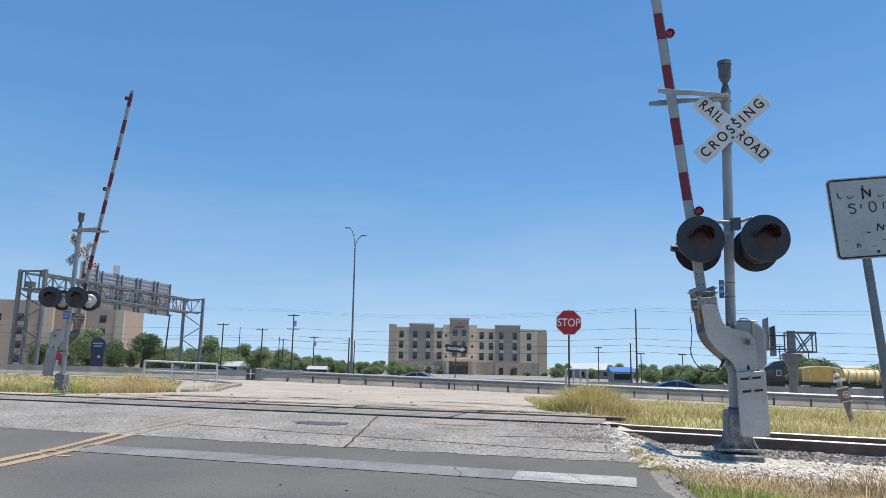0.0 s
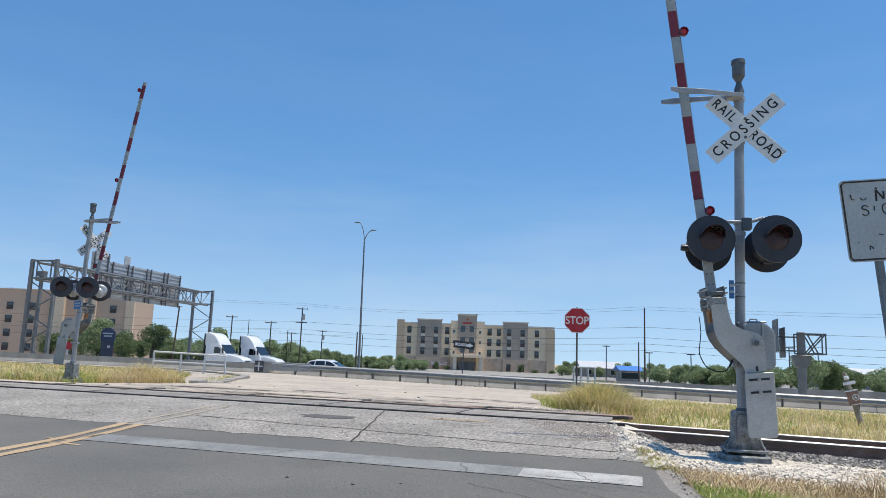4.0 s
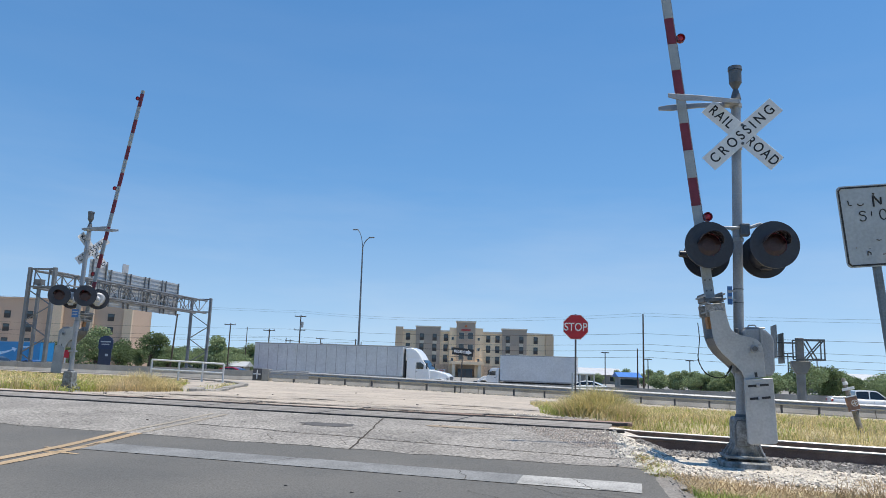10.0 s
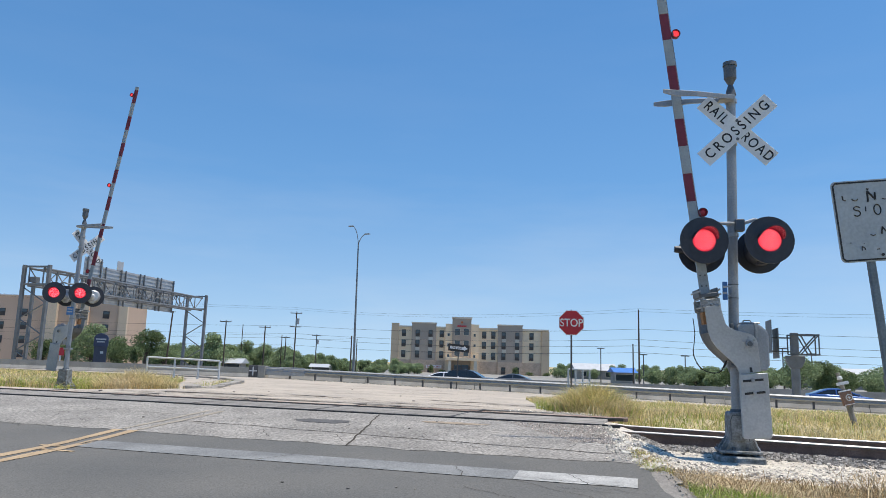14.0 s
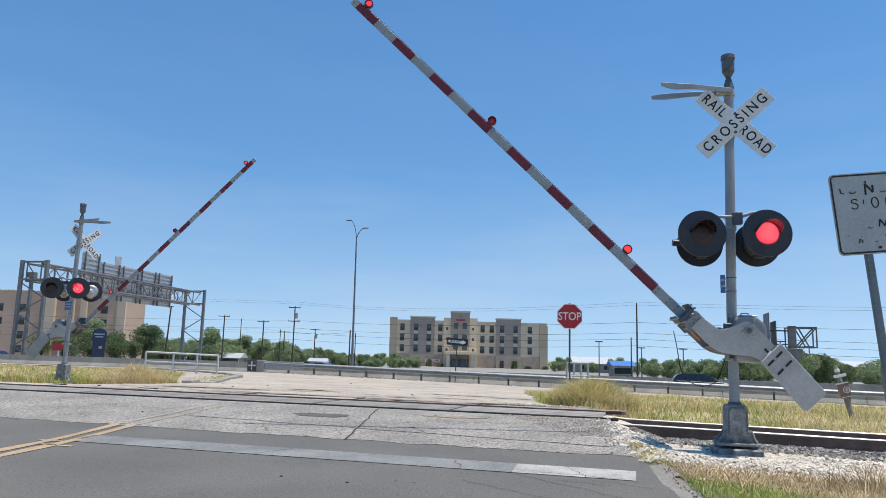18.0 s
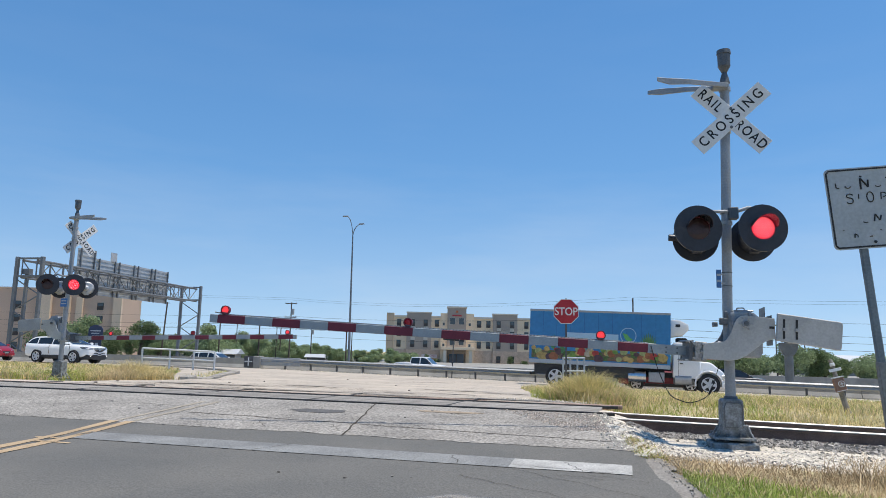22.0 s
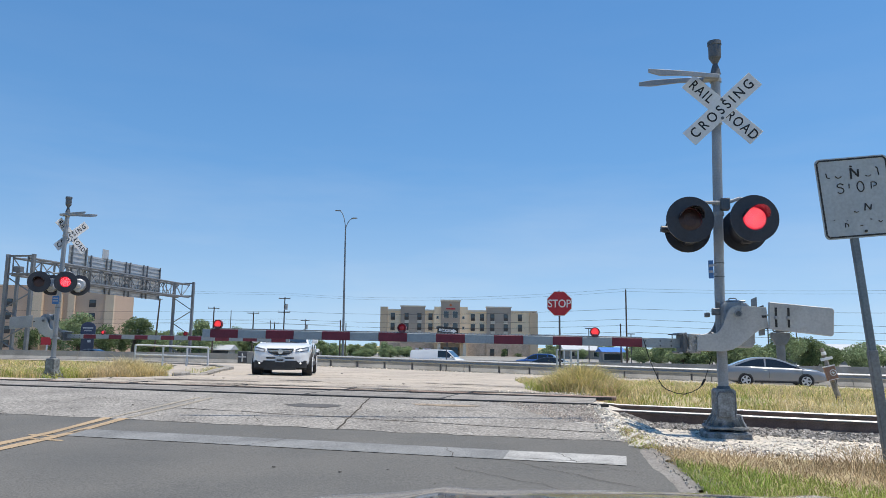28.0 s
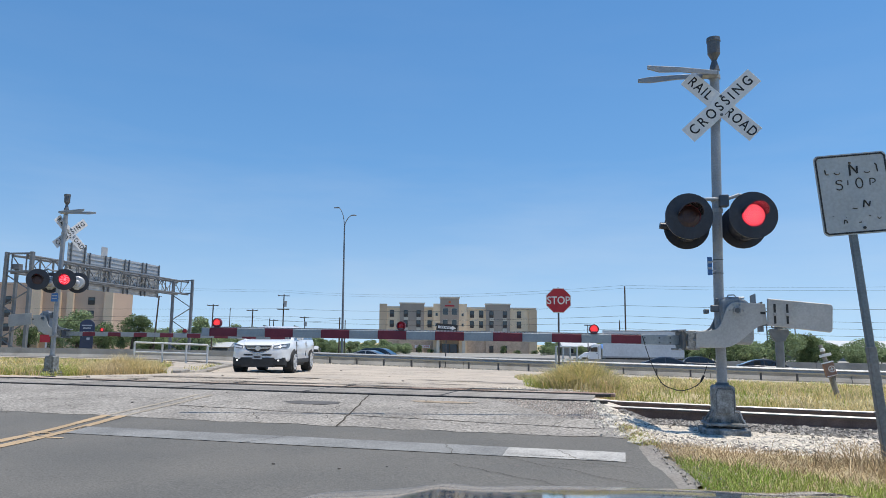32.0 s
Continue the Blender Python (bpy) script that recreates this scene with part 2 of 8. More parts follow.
def sheet(name, xs, ys, material, lift, label="", kind="structure", category="", shape=None, wobble=0.0):
    """A surface that follows the land. shape(x, y) may move a point sideways; lift may follow y."""
    v, f = [], []
    for y in ys:
        for x in xs:
            px, py = shape(x, y) if shape else (x, y)
            w = wobble * noise.noise((px * 0.7, py * 0.7, 3.1)) if wobble else 0.0
            v.append((px, py, ground_z(px, py) + (lift(y) if callable(lift) else lift) + w))
    nx = len(xs)
    for j in range(len(ys) - 1):
        for i in range(nx - 1):
            a = j * nx + i
            f.append((a, a + 1, a + nx + 1, a + nx))
    me = bpy.data.meshes.new(name)
    me.from_pydata(v, [], f)
    me.materials.append(material)
    me.shade_smooth()
    return tagged(new(name, me), label, category, "", kind)


def steps(a, b, n):
    return [a + (b - a) * i / n for i in range(n + 1)]

# ---------------------------------------------------------------- surfaces
ASPHALT_NEW = mat("asphalt", (0.106, 0.103, 0.092), 0.86, var=0.34, scale=0.9, fine=55, bump=0.7, col2=(0.137, 0.131, 0.116))
ASPHALT_OLD = mat("bleached asphalt", (0.355, 0.333, 0.297), 0.92, var=0.55, scale=0.9, fine=30, bump=1.0, col2=(0.245, 0.231, 0.208), spec=0.15, net=11.0)
PAVED = mat("pale worn pavement", (0.50, 0.432, 0.348), 0.92, var=0.20, scale=0.5, fine=14, bump=0.4, col2=(0.375, 0.332, 0.280), spec=0.15, net=1.6, crazed=0.3)
ROAD_FAR = mat("road concrete", (0.40, 0.37, 0.33), 0.9, var=0.15, scale=0.3, fine=20, bump=0.2)
CONCRETE = mat("barrier concrete", (0.35, 0.335, 0.305), 0.88, var=0.22, scale=0.8, fine=30, bump=0.3, col2=(0.245, 0.235, 0.215))
KERB = mat("kerb concrete", (0.36, 0.33, 0.285), 0.9, var=0.25, scale=1.4, fine=50, bump=0.4)
EARTH = mat("dry earth and thatch", (0.52, 0.42, 0.25), 0.95, var=0.35, scale=0.8, fine=35, bump=0.8, col2=(0.30, 0.265, 0.12))
GRAVEL = mat("pale gravel bed", (0.66, 0.585, 0.475), 0.95, var=0.4, scale=2.5, fine=42, bump=1.0, col2=(0.44, 0.395, 0.325))
BEDSTONE = mat("dark ballast bed", (0.27, 0.245, 0.215), 0.95, var=0.4, scale=3, fine=42, bump=1.0, col2=(0.17, 0.155, 0.135))
RUBBLE_GREY = mat("grey crumbled edge stones", (0.42, 0.39, 0.345), 0.95, var=0.3, scale=6, fine=60, bump=0.4, piece=0.45, island=True)
BALLAST = mat("ballast stone", (0.33, 0.305, 0.27), 0.92, var=0.3, scale=6, fine=60, bump=0.4, piece=0.55, island=True)
PALESTONE = mat("pale limestone chips", (0.72, 0.655, 0.55), 0.92, var=0.25, scale=6, fine=60, bump=0.4, piece=0.4, island=True)
RAIL_RUST = mat("rusted rail steel", (0.135, 0.102, 0.092), 0.8, 0.1, var=0.35, scale=5, fine=70, bump=0.4)
RAIL_TOP = mat("worn rail head", (0.52, 0.485, 0.445), 0.38, 0.25, var=0.2, scale=4, fine=90, bump=0.1)
TIMBER = mat("weathered crossing panel", (0.31, 0.285, 0.25), 0.9, var=0.35, scale=3, fine=40, bump=0.7, piece=0.15)
GAP = mat("oily joint filler", (0.05, 0.047, 0.044), 0.95, var=0.3, scale=8, fine=60, bump=0.4)
PATCH = mat("tar patch", (0.115, 0.11, 0.105), 0.9, var=0.25, scale=3, fine=90, bump=0.5)
LINE_WHITE = mat("worn white road paint", (0.235, 0.237, 0.228), 0.9, var=0.34, scale=2.2, fine=50, bump=0.35, col2=(0.165, 0.167, 0.162), spread=0.3)
LINE_YELLOW = mat("faded yellow road paint", (0.47, 0.34, 0.20), 0.8, var=0.25, scale=2, fine=55, bump=0.35, col2=(0.36, 0.26, 0.155))
GALV = mat("galvanised steel", (0.37, 0.38, 0.385), 0.6, 0.4, var=0.16, scale=5, fine=60, bump=0.1)
ALU = mat("grey painted mast", (0.33, 0.345, 0.36), 0.5, 0.3, var=0.16, scale=3, fine=50, bump=0.12, col2=(0.24, 0.255, 0.27))
CASTING = mat("blotchy cast base", (0.285, 0.30, 0.30), 0.7, 0.15, var=0.35, scale=9, fine=50, bump=0.35, col2=(0.15, 0.15, 0.14), spread=0.25)
ALU_LIGHT = mat("pale grey gate paint", (0.44, 0.445, 0.44), 0.5, 0.15, var=0.12, scale=2.2, fine=40, bump=0.12, col2=(0.35, 0.352, 0.345))
DARKSTEEL = mat("dark grey steel", (0.135, 0.145, 0.155), 0.55, 0.4, var=0.25, scale=4, fine=50, bump=0.2)
BLACK = mat("black painted metal", (0.030, 0.032, 0.042), 0.42, 0.0, var=0.3, scale=5, fine=50, bump=0.12)
RUBBER = mat("black rubber", (0.022, 0.022, 0.023), 0.85, var=0.25, scale=6, fine=60, bump=0.25)
SIGN_WHITE = mat("white sign sheeting", (0.70, 0.71, 0.71), 0.55, var=0.08, scale=3, fine=30, bump=0.05)
POST_BLUE = mat("blue-grey galvanised post", (0.15, 0.185, 0.215), 0.5, 0.3, var=0.2, scale=4, fine=50, bump=0.12)
SIGN_OLD = mat("faded white sign sheeting", (0.385, 0.425, 0.455), 0.6, var=0.12, scale=4, fine=30, bump=0.05)
RAIL_WHITE = mat("chalky white railing paint", (0.60, 0.61, 0.60), 0.6, var=0.15, scale=4, fine=40, bump=0.1)
SIGN_BACK = mat("bare aluminium sheet", (0.47, 0.48, 0.49), 0.55, 0.25, var=0.12, scale=2, fine=40, bump=0.1)
INK = mat("black sign ink", (0.02, 0.02, 0.022), 0.6, var=0.3, scale=10, fine=60, bump=0.0)
STOP_RED = mat("stop sign red", (0.42, 0.018, 0.03), 0.5, var=0.12, scale=4, fine=30, bump=0.03)
ARM_RED = mat("reflective red band", (0.17, 0.018, 0.036), 0.55, var=0.2, scale=6, fine=40, bump=0.1)
ARM_WHITE = mat("reflective white band", (0.31, 0.345, 0.36), 0.55, var=0.14, scale=6, fine=40, bump=0.1)
LENS_DARK = mat("unlit red lens", (0.038, 0.014, 0.017), 0.45, var=0.35, scale=22, fine=60, bump=0.5, coat=0.15)
LENS_LIT = mat("lit red lens", (0.35, 0.01, 0.02), 0.6, var=0.2, scale=40, fine=90, bump=0.1, glow=((1.0, 0.012, 0.05), 0.75))
HOOD = mat("glossy black hood", (0.030, 0.028, 0.034), 0.24, var=0.2, scale=6, fine=50, bump=0.05)
CRACK = mat("dusty open crack", (0.10, 0.09, 0.08), 1.0, var=0.3, scale=8, fine=60, bump=0.3, spec=0.0)
LED = mat("lit light points", (0.7, 0.05, 0.06), 0.4, var=0.1, glow=((1.0, 0.30, 0.36), 2.6), bump=0)
GATE_LENS = mat("red gate lamp lens", (0.5, 0.012, 0.02), 0.35, var=0.15, scale=20, fine=60, bump=0.1, coat=0.3)
GATE_LIT = mat("lit gate lamp lens", (0.7, 0.02, 0.03), 0.35, var=0.1, glow=((1.0, 0.06, 0.07), 0.9), bump=0)
BLUE_TAG = mat("blue enamel plate", (0.05, 0.17, 0.42), 0.5, var=0.15, scale=10, fine=40, bump=0.05)
SMOKE = mat("matt mirror back", (0.55, 0.56, 0.57), 0.4, 0.5, var=0.1, scale=6, fine=40, bump=0.05)
WOODPOLE = mat("creosoted pole", (0.10, 0.075, 0.055), 0.9, var=0.35, scale=2, fine=30, bump=0.5)
GREYPOLE = mat("dark weathered post", (0.10, 0.10, 0.105), 0.8, var=0.3, scale=3, fine=40, bump=0.3)
LAMPPOST = mat("dull grey lamp post", (0.17, 0.19, 0.21), 0.6, 0.3, var=0.2, scale=2, fine=30, bump=0.1)
WIRE = mat("wire", (0.03, 0.03, 0.032), 0.7, var=0.2, bump=0)
TAN = mat("tan stucco", (0.58, 0.45, 0.31), 0.9, var=0.08, scale=0.15, fine=8, bump=0.2, col2=(0.46, 0.35, 0.24))
CREAM = mat("cream stucco", (0.79, 0.625, 0.43), 0.9, var=0.07, scale=0.15, fine=8, bump=0.2)
TAUPE = mat("taupe stucco", (0.40, 0.33, 0.265), 0.9, var=0.08, scale=0.2, fine=8, bump=0.2)
STONEBASE = mat("tan stone base", (0.58, 0.435, 0.32), 0.9, var=0.25, scale=0.8, fine=6, bump=0.4)
PALE_TRIM = mat("pale trim", (0.62, 0.56, 0.46), 0.85, var=0.08, scale=0.5, fine=8, bump=0.1)
OLD_TAN = mat("salmon stucco", (0.60, 0.42, 0.30), 0.92, var=0.1, scale=0.12, fine=6, bump=0.2)
OLD_CREAM = mat("sand stucco", (0.74, 0.56, 0.39), 0.92, var=0.1, scale=0.12, fine=6, bump=0.2)
GANTRY = mat("weathered grey gantry steel", (0.205, 0.215, 0.225), 0.6, 0.35, var=0.25, scale=1.5, fine=30, bump=0.15)
WINDOW = glass("window glass", (0.035, 0.045, 0.05), 0.08)
WINDOW_BLUE = glass("blue window glass", (0.05, 0.09, 0.13), 0.06)
AC_UNIT = mat("bronze grille", (0.05, 0.042, 0.036), 0.6, var=0.2, bump=0.1)
CAR_GLASS = glass("tinted car glass", (0.012, 0.015, 0.017), 0.04)
CHROME = mat("bright trim", (0.6, 0.6, 0.6), 0.25, 0.9, var=0.1, bump=0)
ALLOY = mat("alloy wheel", (0.62, 0.63, 0.64), 0.4, 0.2, var=0.15, scale=8, bump=0.05)
LAMP_CLEAR = mat("headlamp lens", (0.55, 0.57, 0.58), 0.15, 0.3, var=0.2, scale=12, bump=0.1, coat=0.6)
LAMP_SMOKED = mat("dark headlamp glass", (0.16, 0.165, 0.17), 0.12, 0.2, var=0.3, scale=9, bump=0.05, coat=0.8)
LAMP_ON = mat("lit fog lamp", (0.9, 0.9, 0.85), 0.3, var=0.05, bump=0, glow=((1.0, 0.95, 0.85), 1.2))
LAMP_RED = mat("tail lamp lens", (0.30, 0.012, 0.015), 0.25, var=0.2, scale=12, bump=0.1, coat=0.5)
PLASTIC = mat("grey-black plastic", (0.028, 0.029, 0.03), 0.65, var=0.2, scale=8, fine=80, bump=0.15)
LEAF = leafy(mat("oak foliage", (0.19, 0.25, 0.11), 0.75, var=0.35, scale=0.7, fine=9, bump=0.2, piece=0.4, island=True, col2=(0.10, 0.14, 0.055)))
# paler copy of the oak foliage: distance haze put into the leaf colour
LEAF_HAZED = leafy(mat("haze-paled foliage", (0.30, 0.37, 0.19), 0.85, var=0.3, scale=0.3, fine=5, bump=0.2, piece=0.35, island=True, col2=(0.20, 0.26, 0.13)))
BARK = mat("bark", (0.11, 0.085, 0.062), 0.95, var=0.35, scale=4, fine=25, bump=0.8)
GRASS_DRY = leafy(mat("dry yellow grass", (0.68, 0.555, 0.335), 0.85, var=0.25, scale=1.0, fine=12, bump=0.1, piece=0.35, island=True, col2=(0.60, 0.50, 0.22)))
GRASS_GREEN = leafy(mat("green grass blades", (0.33, 0.40, 0.09), 0.8, var=0.25, scale=1.0, fine=12, bump=0.1, piece=0.35, island=True, col2=(0.38, 0.36, 0.11)))


def paint(name, col, metal=0.25, rough=0.32):
    return mat(name, col, rough, metal, var=0.06, scale=1.5, fine=30, bump=0.02, coat=0.8)

# ---------------------------------------------------------------- ground, roads, track bed
xs = [-3000, -1200, -500, -250, -150, -110] + steps(-90, -4, 86) + steps(-3.75, 6, 39) + steps(7, 50, 43) + [70, 110, 200, 400, 1000, 3000]
ys = [-600, -200, -80, -40, -25] + steps(-18, 40, 116) + steps(42, 90, 24) + [100, 120, 150, 200, 300, 600, 1500, 4500]
sheet("ground", xs, ys, EARTH, -0.035, "dry grassy earth with pale thatch", category="ground", wobble=0.02)


def road_edge(y):
    return 0.12 - 0.17 * (y + 4.7)


def band(left, right, n=14):
    """Turns the share 0..1 across into a place between two edges that follow y."""
    return lambda u, y: (left(y) + (right(y) - left(y)) * u, y)


def ragged(seed, amount):
    return lambda y: amount * noise.noise((y * 1.7, seed, 0.3)) + amount * 0.4 * noise.noise((y * 6.1, seed, 1.3))


rag = ragged(4.2, 0.16)
sheet("approach_road", steps(0, 1, 40), steps(-45, -12.2, 14) + steps(-12, -3.60, 84), ASPHALT_NEW, 0.0, "dark grey resurfaced asphalt lane", category="road",
      shape=lambda u, y: (road_edge(y) - 16 + 16 * u + (rag(y) * 0.35 if u > 0.99 else 0), y + (0.10 * noise.noise((u * 30, 2.2, 0)) if y > -3.7 else 0)))
sheet("old_asphalt", steps(0, 1, 160), steps(-3.80, -0.86, 18), ASPHALT_OLD, 0.004, "bleached cracked asphalt before the rails", category="road",
      shape=lambda u, y: (road_edge(y) - 26 + 26 * u + (rag(y) if u > 0.99 else 0), y + (0.10 * noise.noise((u * 55, 8.2, 0)) + 0.04 * noise.noise((u * 200, 3.2, 0)) if y < -3.78 else 0)))
sheet("far_apron", steps(0, 1, 40), steps(0.86, 23.0, 50), PAVED, 0.004, "pale worn pavement between rails and frontage road", category="road",
      shape=band(lambda y: float(np.interp(y, (0.8, 2, 8, 14, 19, 23), (-26, -14.0, -15.5, -18.5, -22, -34))) + rag(y),
                 lambda y: float(np.interp(y, (0.8, 1.8, 4, 8, 14, 18, 23), (-0.6, -1.2, -2.1, -2.9, -4.2, -4.8, 1.5))) + rag(y + 9)), wobble=0.012)
sheet("frontage_road", [-900, -400, -200, -120] + steps(-80, 40, 120) + [60, 120, 300, 900], steps(22.6, 31.9, 10), PAVED, 0.008,
      "pale concrete frontage road", category="road")
sheet("highway_near", [-1200, -500, -200] + steps(-120, 60, 60) + [120, 400, 1200], steps(44, 59, 8), ROAD_FAR, 0.01, "pale concrete highway lanes", category="road")
sheet("highway_far", [-1200, -500, -200] + steps(-120, 60, 60) + [120, 400, 1200], steps(61, 76, 8), ROAD_FAR, 0.01, "pale concrete highway lanes", category="road")
sheet("far_lot", [-900, -400, -200] + steps(-150, 100, 50) + [200, 400, 900], [77, 90, 110, 140, 170, 200, 240], mat("worn grey lot", (0.23, 0.22, 0.20), 0.92, var=0.25, scale=0.2, fine=6, bump=0.2, col2=(0.30, 0.285, 0.25)), 0.012, "grey paved lots beyond the highway", category="lot")
# gravel shoulder round the signal and beside the road
sheet("gravel_verge", steps(0, 1, 60), steps(-4.2, 1.2, 54), GRAVEL, lambda y: -0.004 - 0.085 * min(max((-3.55 - y) / 0.55, 0), 1), "pale crushed limestone beside the track", category="gravel",
      shape=lambda u, y: (road_edge(y) - 0.05 + 14 * u * u, y + min(max(-3.0 - y, 0), 1.2) * (0.40 * noise.noise((u * 19, 7.7, 0)) + 0.16 * noise.noise((u * 60, 2.7, 0)))), wobble=0.01)
sheet("road_shoulder", steps(0, 1, 6), steps(-14.0, -4.0, 70), mat("crumbled asphalt edge", (0.25, 0.235, 0.21), 0.95, var=0.4, scale=3, fine=40, bump=1.0, col2=(0.22, 0.20, 0.175)), -0.010, "crumbling gravel shoulder of the lane", category="gravel",
      shape=lambda u, y: (road_edge(y) - 0.20 + (0.52 + 0.28 * noise.noise((y * 1.3, 7.7, 0)) + 0.16 * noise.noise((y * 5.0, 1.7, 0))) * u, y), wobble=0.015)


def strip_mesh(shape, pts, w, lift, wander=0.0, seed=0.0):
    """A thin flat band along points on the land."""
    v = []
    for i, (x, y) in enumerate(pts):
        a, b = pts[max(i - 1, 0)], pts[min(i + 1, len(pts) - 1)]
        d = Vector((b[0] - a[0], b[1] - a[1])).normalized()
        k = wander * (noise.noise((i * 0.33, seed, 0.0)) + 0.35 * noise.noise((i * 1.1, seed, 2.0)))
        ww = w * (1 + (0.5 * noise.noise((i * 1.3, seed, 5.0)) if wander else 0))
        for s in (-1, 1):
            q = (x - d.y * (s * ww / 2 + k), y + d.x * (s * ww / 2 + k))
            v.append((q[0], q[1], ground_z(*q) + lift))
    return shape.add(v, [(2 * i, 2 * i + 1, 2 * i + 3, 2 * i + 2) for i in range(len(pts) - 1)])


def along(a, b, n):
    return [(a[0] + (b[0] - a[0]) * i / n, a[1] + (b[1] - a[1]) * i / n) for i in range(n + 1)]


def mark(name, pts, w, material, label, lift=0.006, wander=0.0, seed=0.0, category="road marking"):
    ob = part(name, strip_mesh(Shape(), pts, w, lift, wander, seed), material)
    return tagged(ob, label, category, "", "structure")


mark("stop_line", along((-6.42, -4.78), (-1.25, -4.78), 20), 0.43, LINE_WHITE, "worn greyed white stop line across the lane")
mark("stop_line", along((-1.25, -4.78), (-0.10, -4.76), 8), 0.42, mat("brighter road paint", (0.46, 0.45, 0.42), 0.85, var=0.3, scale=4, fine=50, bump=0.3, col2=(0.29, 0.285, 0.265)), "brighter white end of the stop line")
for a, b in (((-1.9, -4.6), (-1.75, -5.0)), ((-3.75, -4.57), (-4.0, -5.0)), ((-0.75, -4.58), (-0.55, -4.98)), ((-1.0, -4.9), (-0.2, -4.95))):
    mark("crack", along(a, b, 10), 0.007, CRACK, "fine crack through the stop line", 0.009, 0.05, a[0] * 7, "crack")
for a, b in (((-1.2, -5.05), (0.0, -5.9)), ((-0.8, -5.2), (-0.3, -5.3)), ((-1.6, -5.5), (-0.5, -6.2)), ((-0.5, -5.1), (0.05, -5.25))):
    mark("crack", along(a, b, 14), 0.007, CRACK, "fine crack in the dark asphalt", 0.006, 0.07, a[0] * 5, "crack")
for off, nm in ((0.0, "yellow_line"), (0.25, "yellow_line")):
    mark(nm, along((-6.78 + off, -3.75), (-5.60 + off, -12.5), 24), 0.135, LINE_YELLOW, "faded yellow double centre line", 0.006, 0.01, off)
    mark(nm, along((-6.75 + off, -3.7), (-6.85 + off, -1.6), 10), 0.08, mat("almost worn off yellow paint", (0.375, 0.33, 0.26), 0.9, var=0.3, scale=2), "worn-off centre line", 0.009, 0.02, off + 3)
for x0 in (-6.2, -5.95):
    mark("yellow_tick", along((x0 - 0.55, -5.05 if x0 < -6 else -5.3), (x0 - 0.1, -5.05 if x0 < -6 else -5.3), 2), 0.06, LINE_YELLOW, "short yellow guide stroke")

# cracks and tar patches in the old surface
CRACKS = [((-4.14, -0.95), (-3.45, -3.85), 0.026), ((-6.4, -2.75), (-0.35, -3.30), 0.022),
          ((-2.9, -2.0), (-1.4, -1.9), 0.014), ((-3.4, -1.5), (-2.5, -1.75), 0.012), ((-1.9, -2.5), (-0.6, -2.75), 0.012), ((-9.5, -2.0), (-6.8, -2.2), 0.014)]
for i, (a, b, w) in enumerate(CRACKS):
    mark("crack", along(a, b, 26), w * (1 if w > 0.02 else 0.6), CRACK, "dark open crack in the old asphalt", 0.008, 0.05 if i else 0.03, 11.0 + i * 3, "crack")
for i in range(70):
    rx, ry = random.uniform(-9, -0.3), random.uniform(-3.7, -1.1)
    dx, dy = random.uniform(-0.5, 0.5), random.uniform(-0.5, 0.5)
    mark("crack", along((rx, ry), (rx + dx, ry + dy), 8), 0.006, CRACK, "fine crack in the old asphalt", 0.008, 0.07, 60.0 + i, "crack")
for a, b in [((-14, 9), (-4, 10)), ((-12, 4), (-3, 3.6)), ((-18, 16), (-6, 17)), ((-9, 2.2), (-2.0, 2.6)), ((-10, 5), (-8, 19)), ((-16, 20), (-6, 20.5))]:
    mark("crack", along(a, b, 30), 0.04, CRACK, "tarred joint in the pale pavement", 0.020, 0.25, a[0], "crack")


srng = random.Random(12)
for i in range(34):
    y = 1.15 + 4.2 * srng.random() ** 1.6
    x = srng.uniform(-12.5, -2.6)
    d = srng.uniform(0.6, 2.6)
    mark("crack", along((x, y), (x + d, y + srng.uniform(-0.12, 0.12)), 12), srng.uniform(0.025, 0.07), CRACK, "dark broken seam in the worn pavement", 0.018, 0.16, 200.0 + i, "crack")


def blob(name, c, rx, ry, material, label, category, lift=0.02, seed=0.0, rough=0.25):
    v = [(c[0], c[1], ground_z(*c) + lift)]
    n = 40
    for i in range(n):
        a = 2 * math.pi * i / n
        k = 1 + rough * noise.noise((math.cos(a) * 2, math.sin(a) * 2, seed))
        q = (c[0] + rx * k * math.cos(a), c[1] + ry * k * math.sin(a))
        v.append((q[0], q[1], ground_z(*q) + lift))
    ob = part(name, Shape().add(v, [(0, 1 + i, 1 + (i + 1) % n) for i in range(n)]), material)
    return tagged(ob, label, category, "", "structure")


blob("tar_patch", (-4.62, -2.05), 0.42, 0.17, PATCH, "dark tar patch in the old asphalt", "patch", 0.009, 1.0, 0.45)
blob("bare_patch", (-2.75, -1.55), 0.5, 0.10, mat("exposed sandy base", (0.36, 0.29, 0.21), 0.95, var=0.3, scale=4, bump=0.6), "sandy hollow in the old asphalt", "patch", 0.009, 2.0)
blob("tar_patch", (-2.2, 1.5), 0.9, 0.18, PATCH, "dark tar stain beside the far rail", "patch", 0.02, 5.0, 0.5)
blob("tar_patch", (-4.8, 1.35), 0.7, 0.12, PATCH, "dark tar stain beside the far rail", "patch", 0.02, 6.0, 0.5)

WORN = mat("dark worn pavement stain", (0.33, 0.285, 0.235), 0.92, var=0.4, scale=2.5, fine=20, bump=0.5, col2=(0.25, 0.22, 0.19))
wrng = random.Random(77)
for i in range(16):
    y = 1.6 + 5.5 * wrng.random() ** 1.4
    blob("worn_patch", (wrng.uniform(-11.5, -2.6), y), wrng.uniform(0.35, 1.3), wrng.uniform(0.07, 0.24), WORN, "dark worn streak in the pale pavement", "patch", 0.014 + 0.0006 * i, 30.0 + i, 0.6)
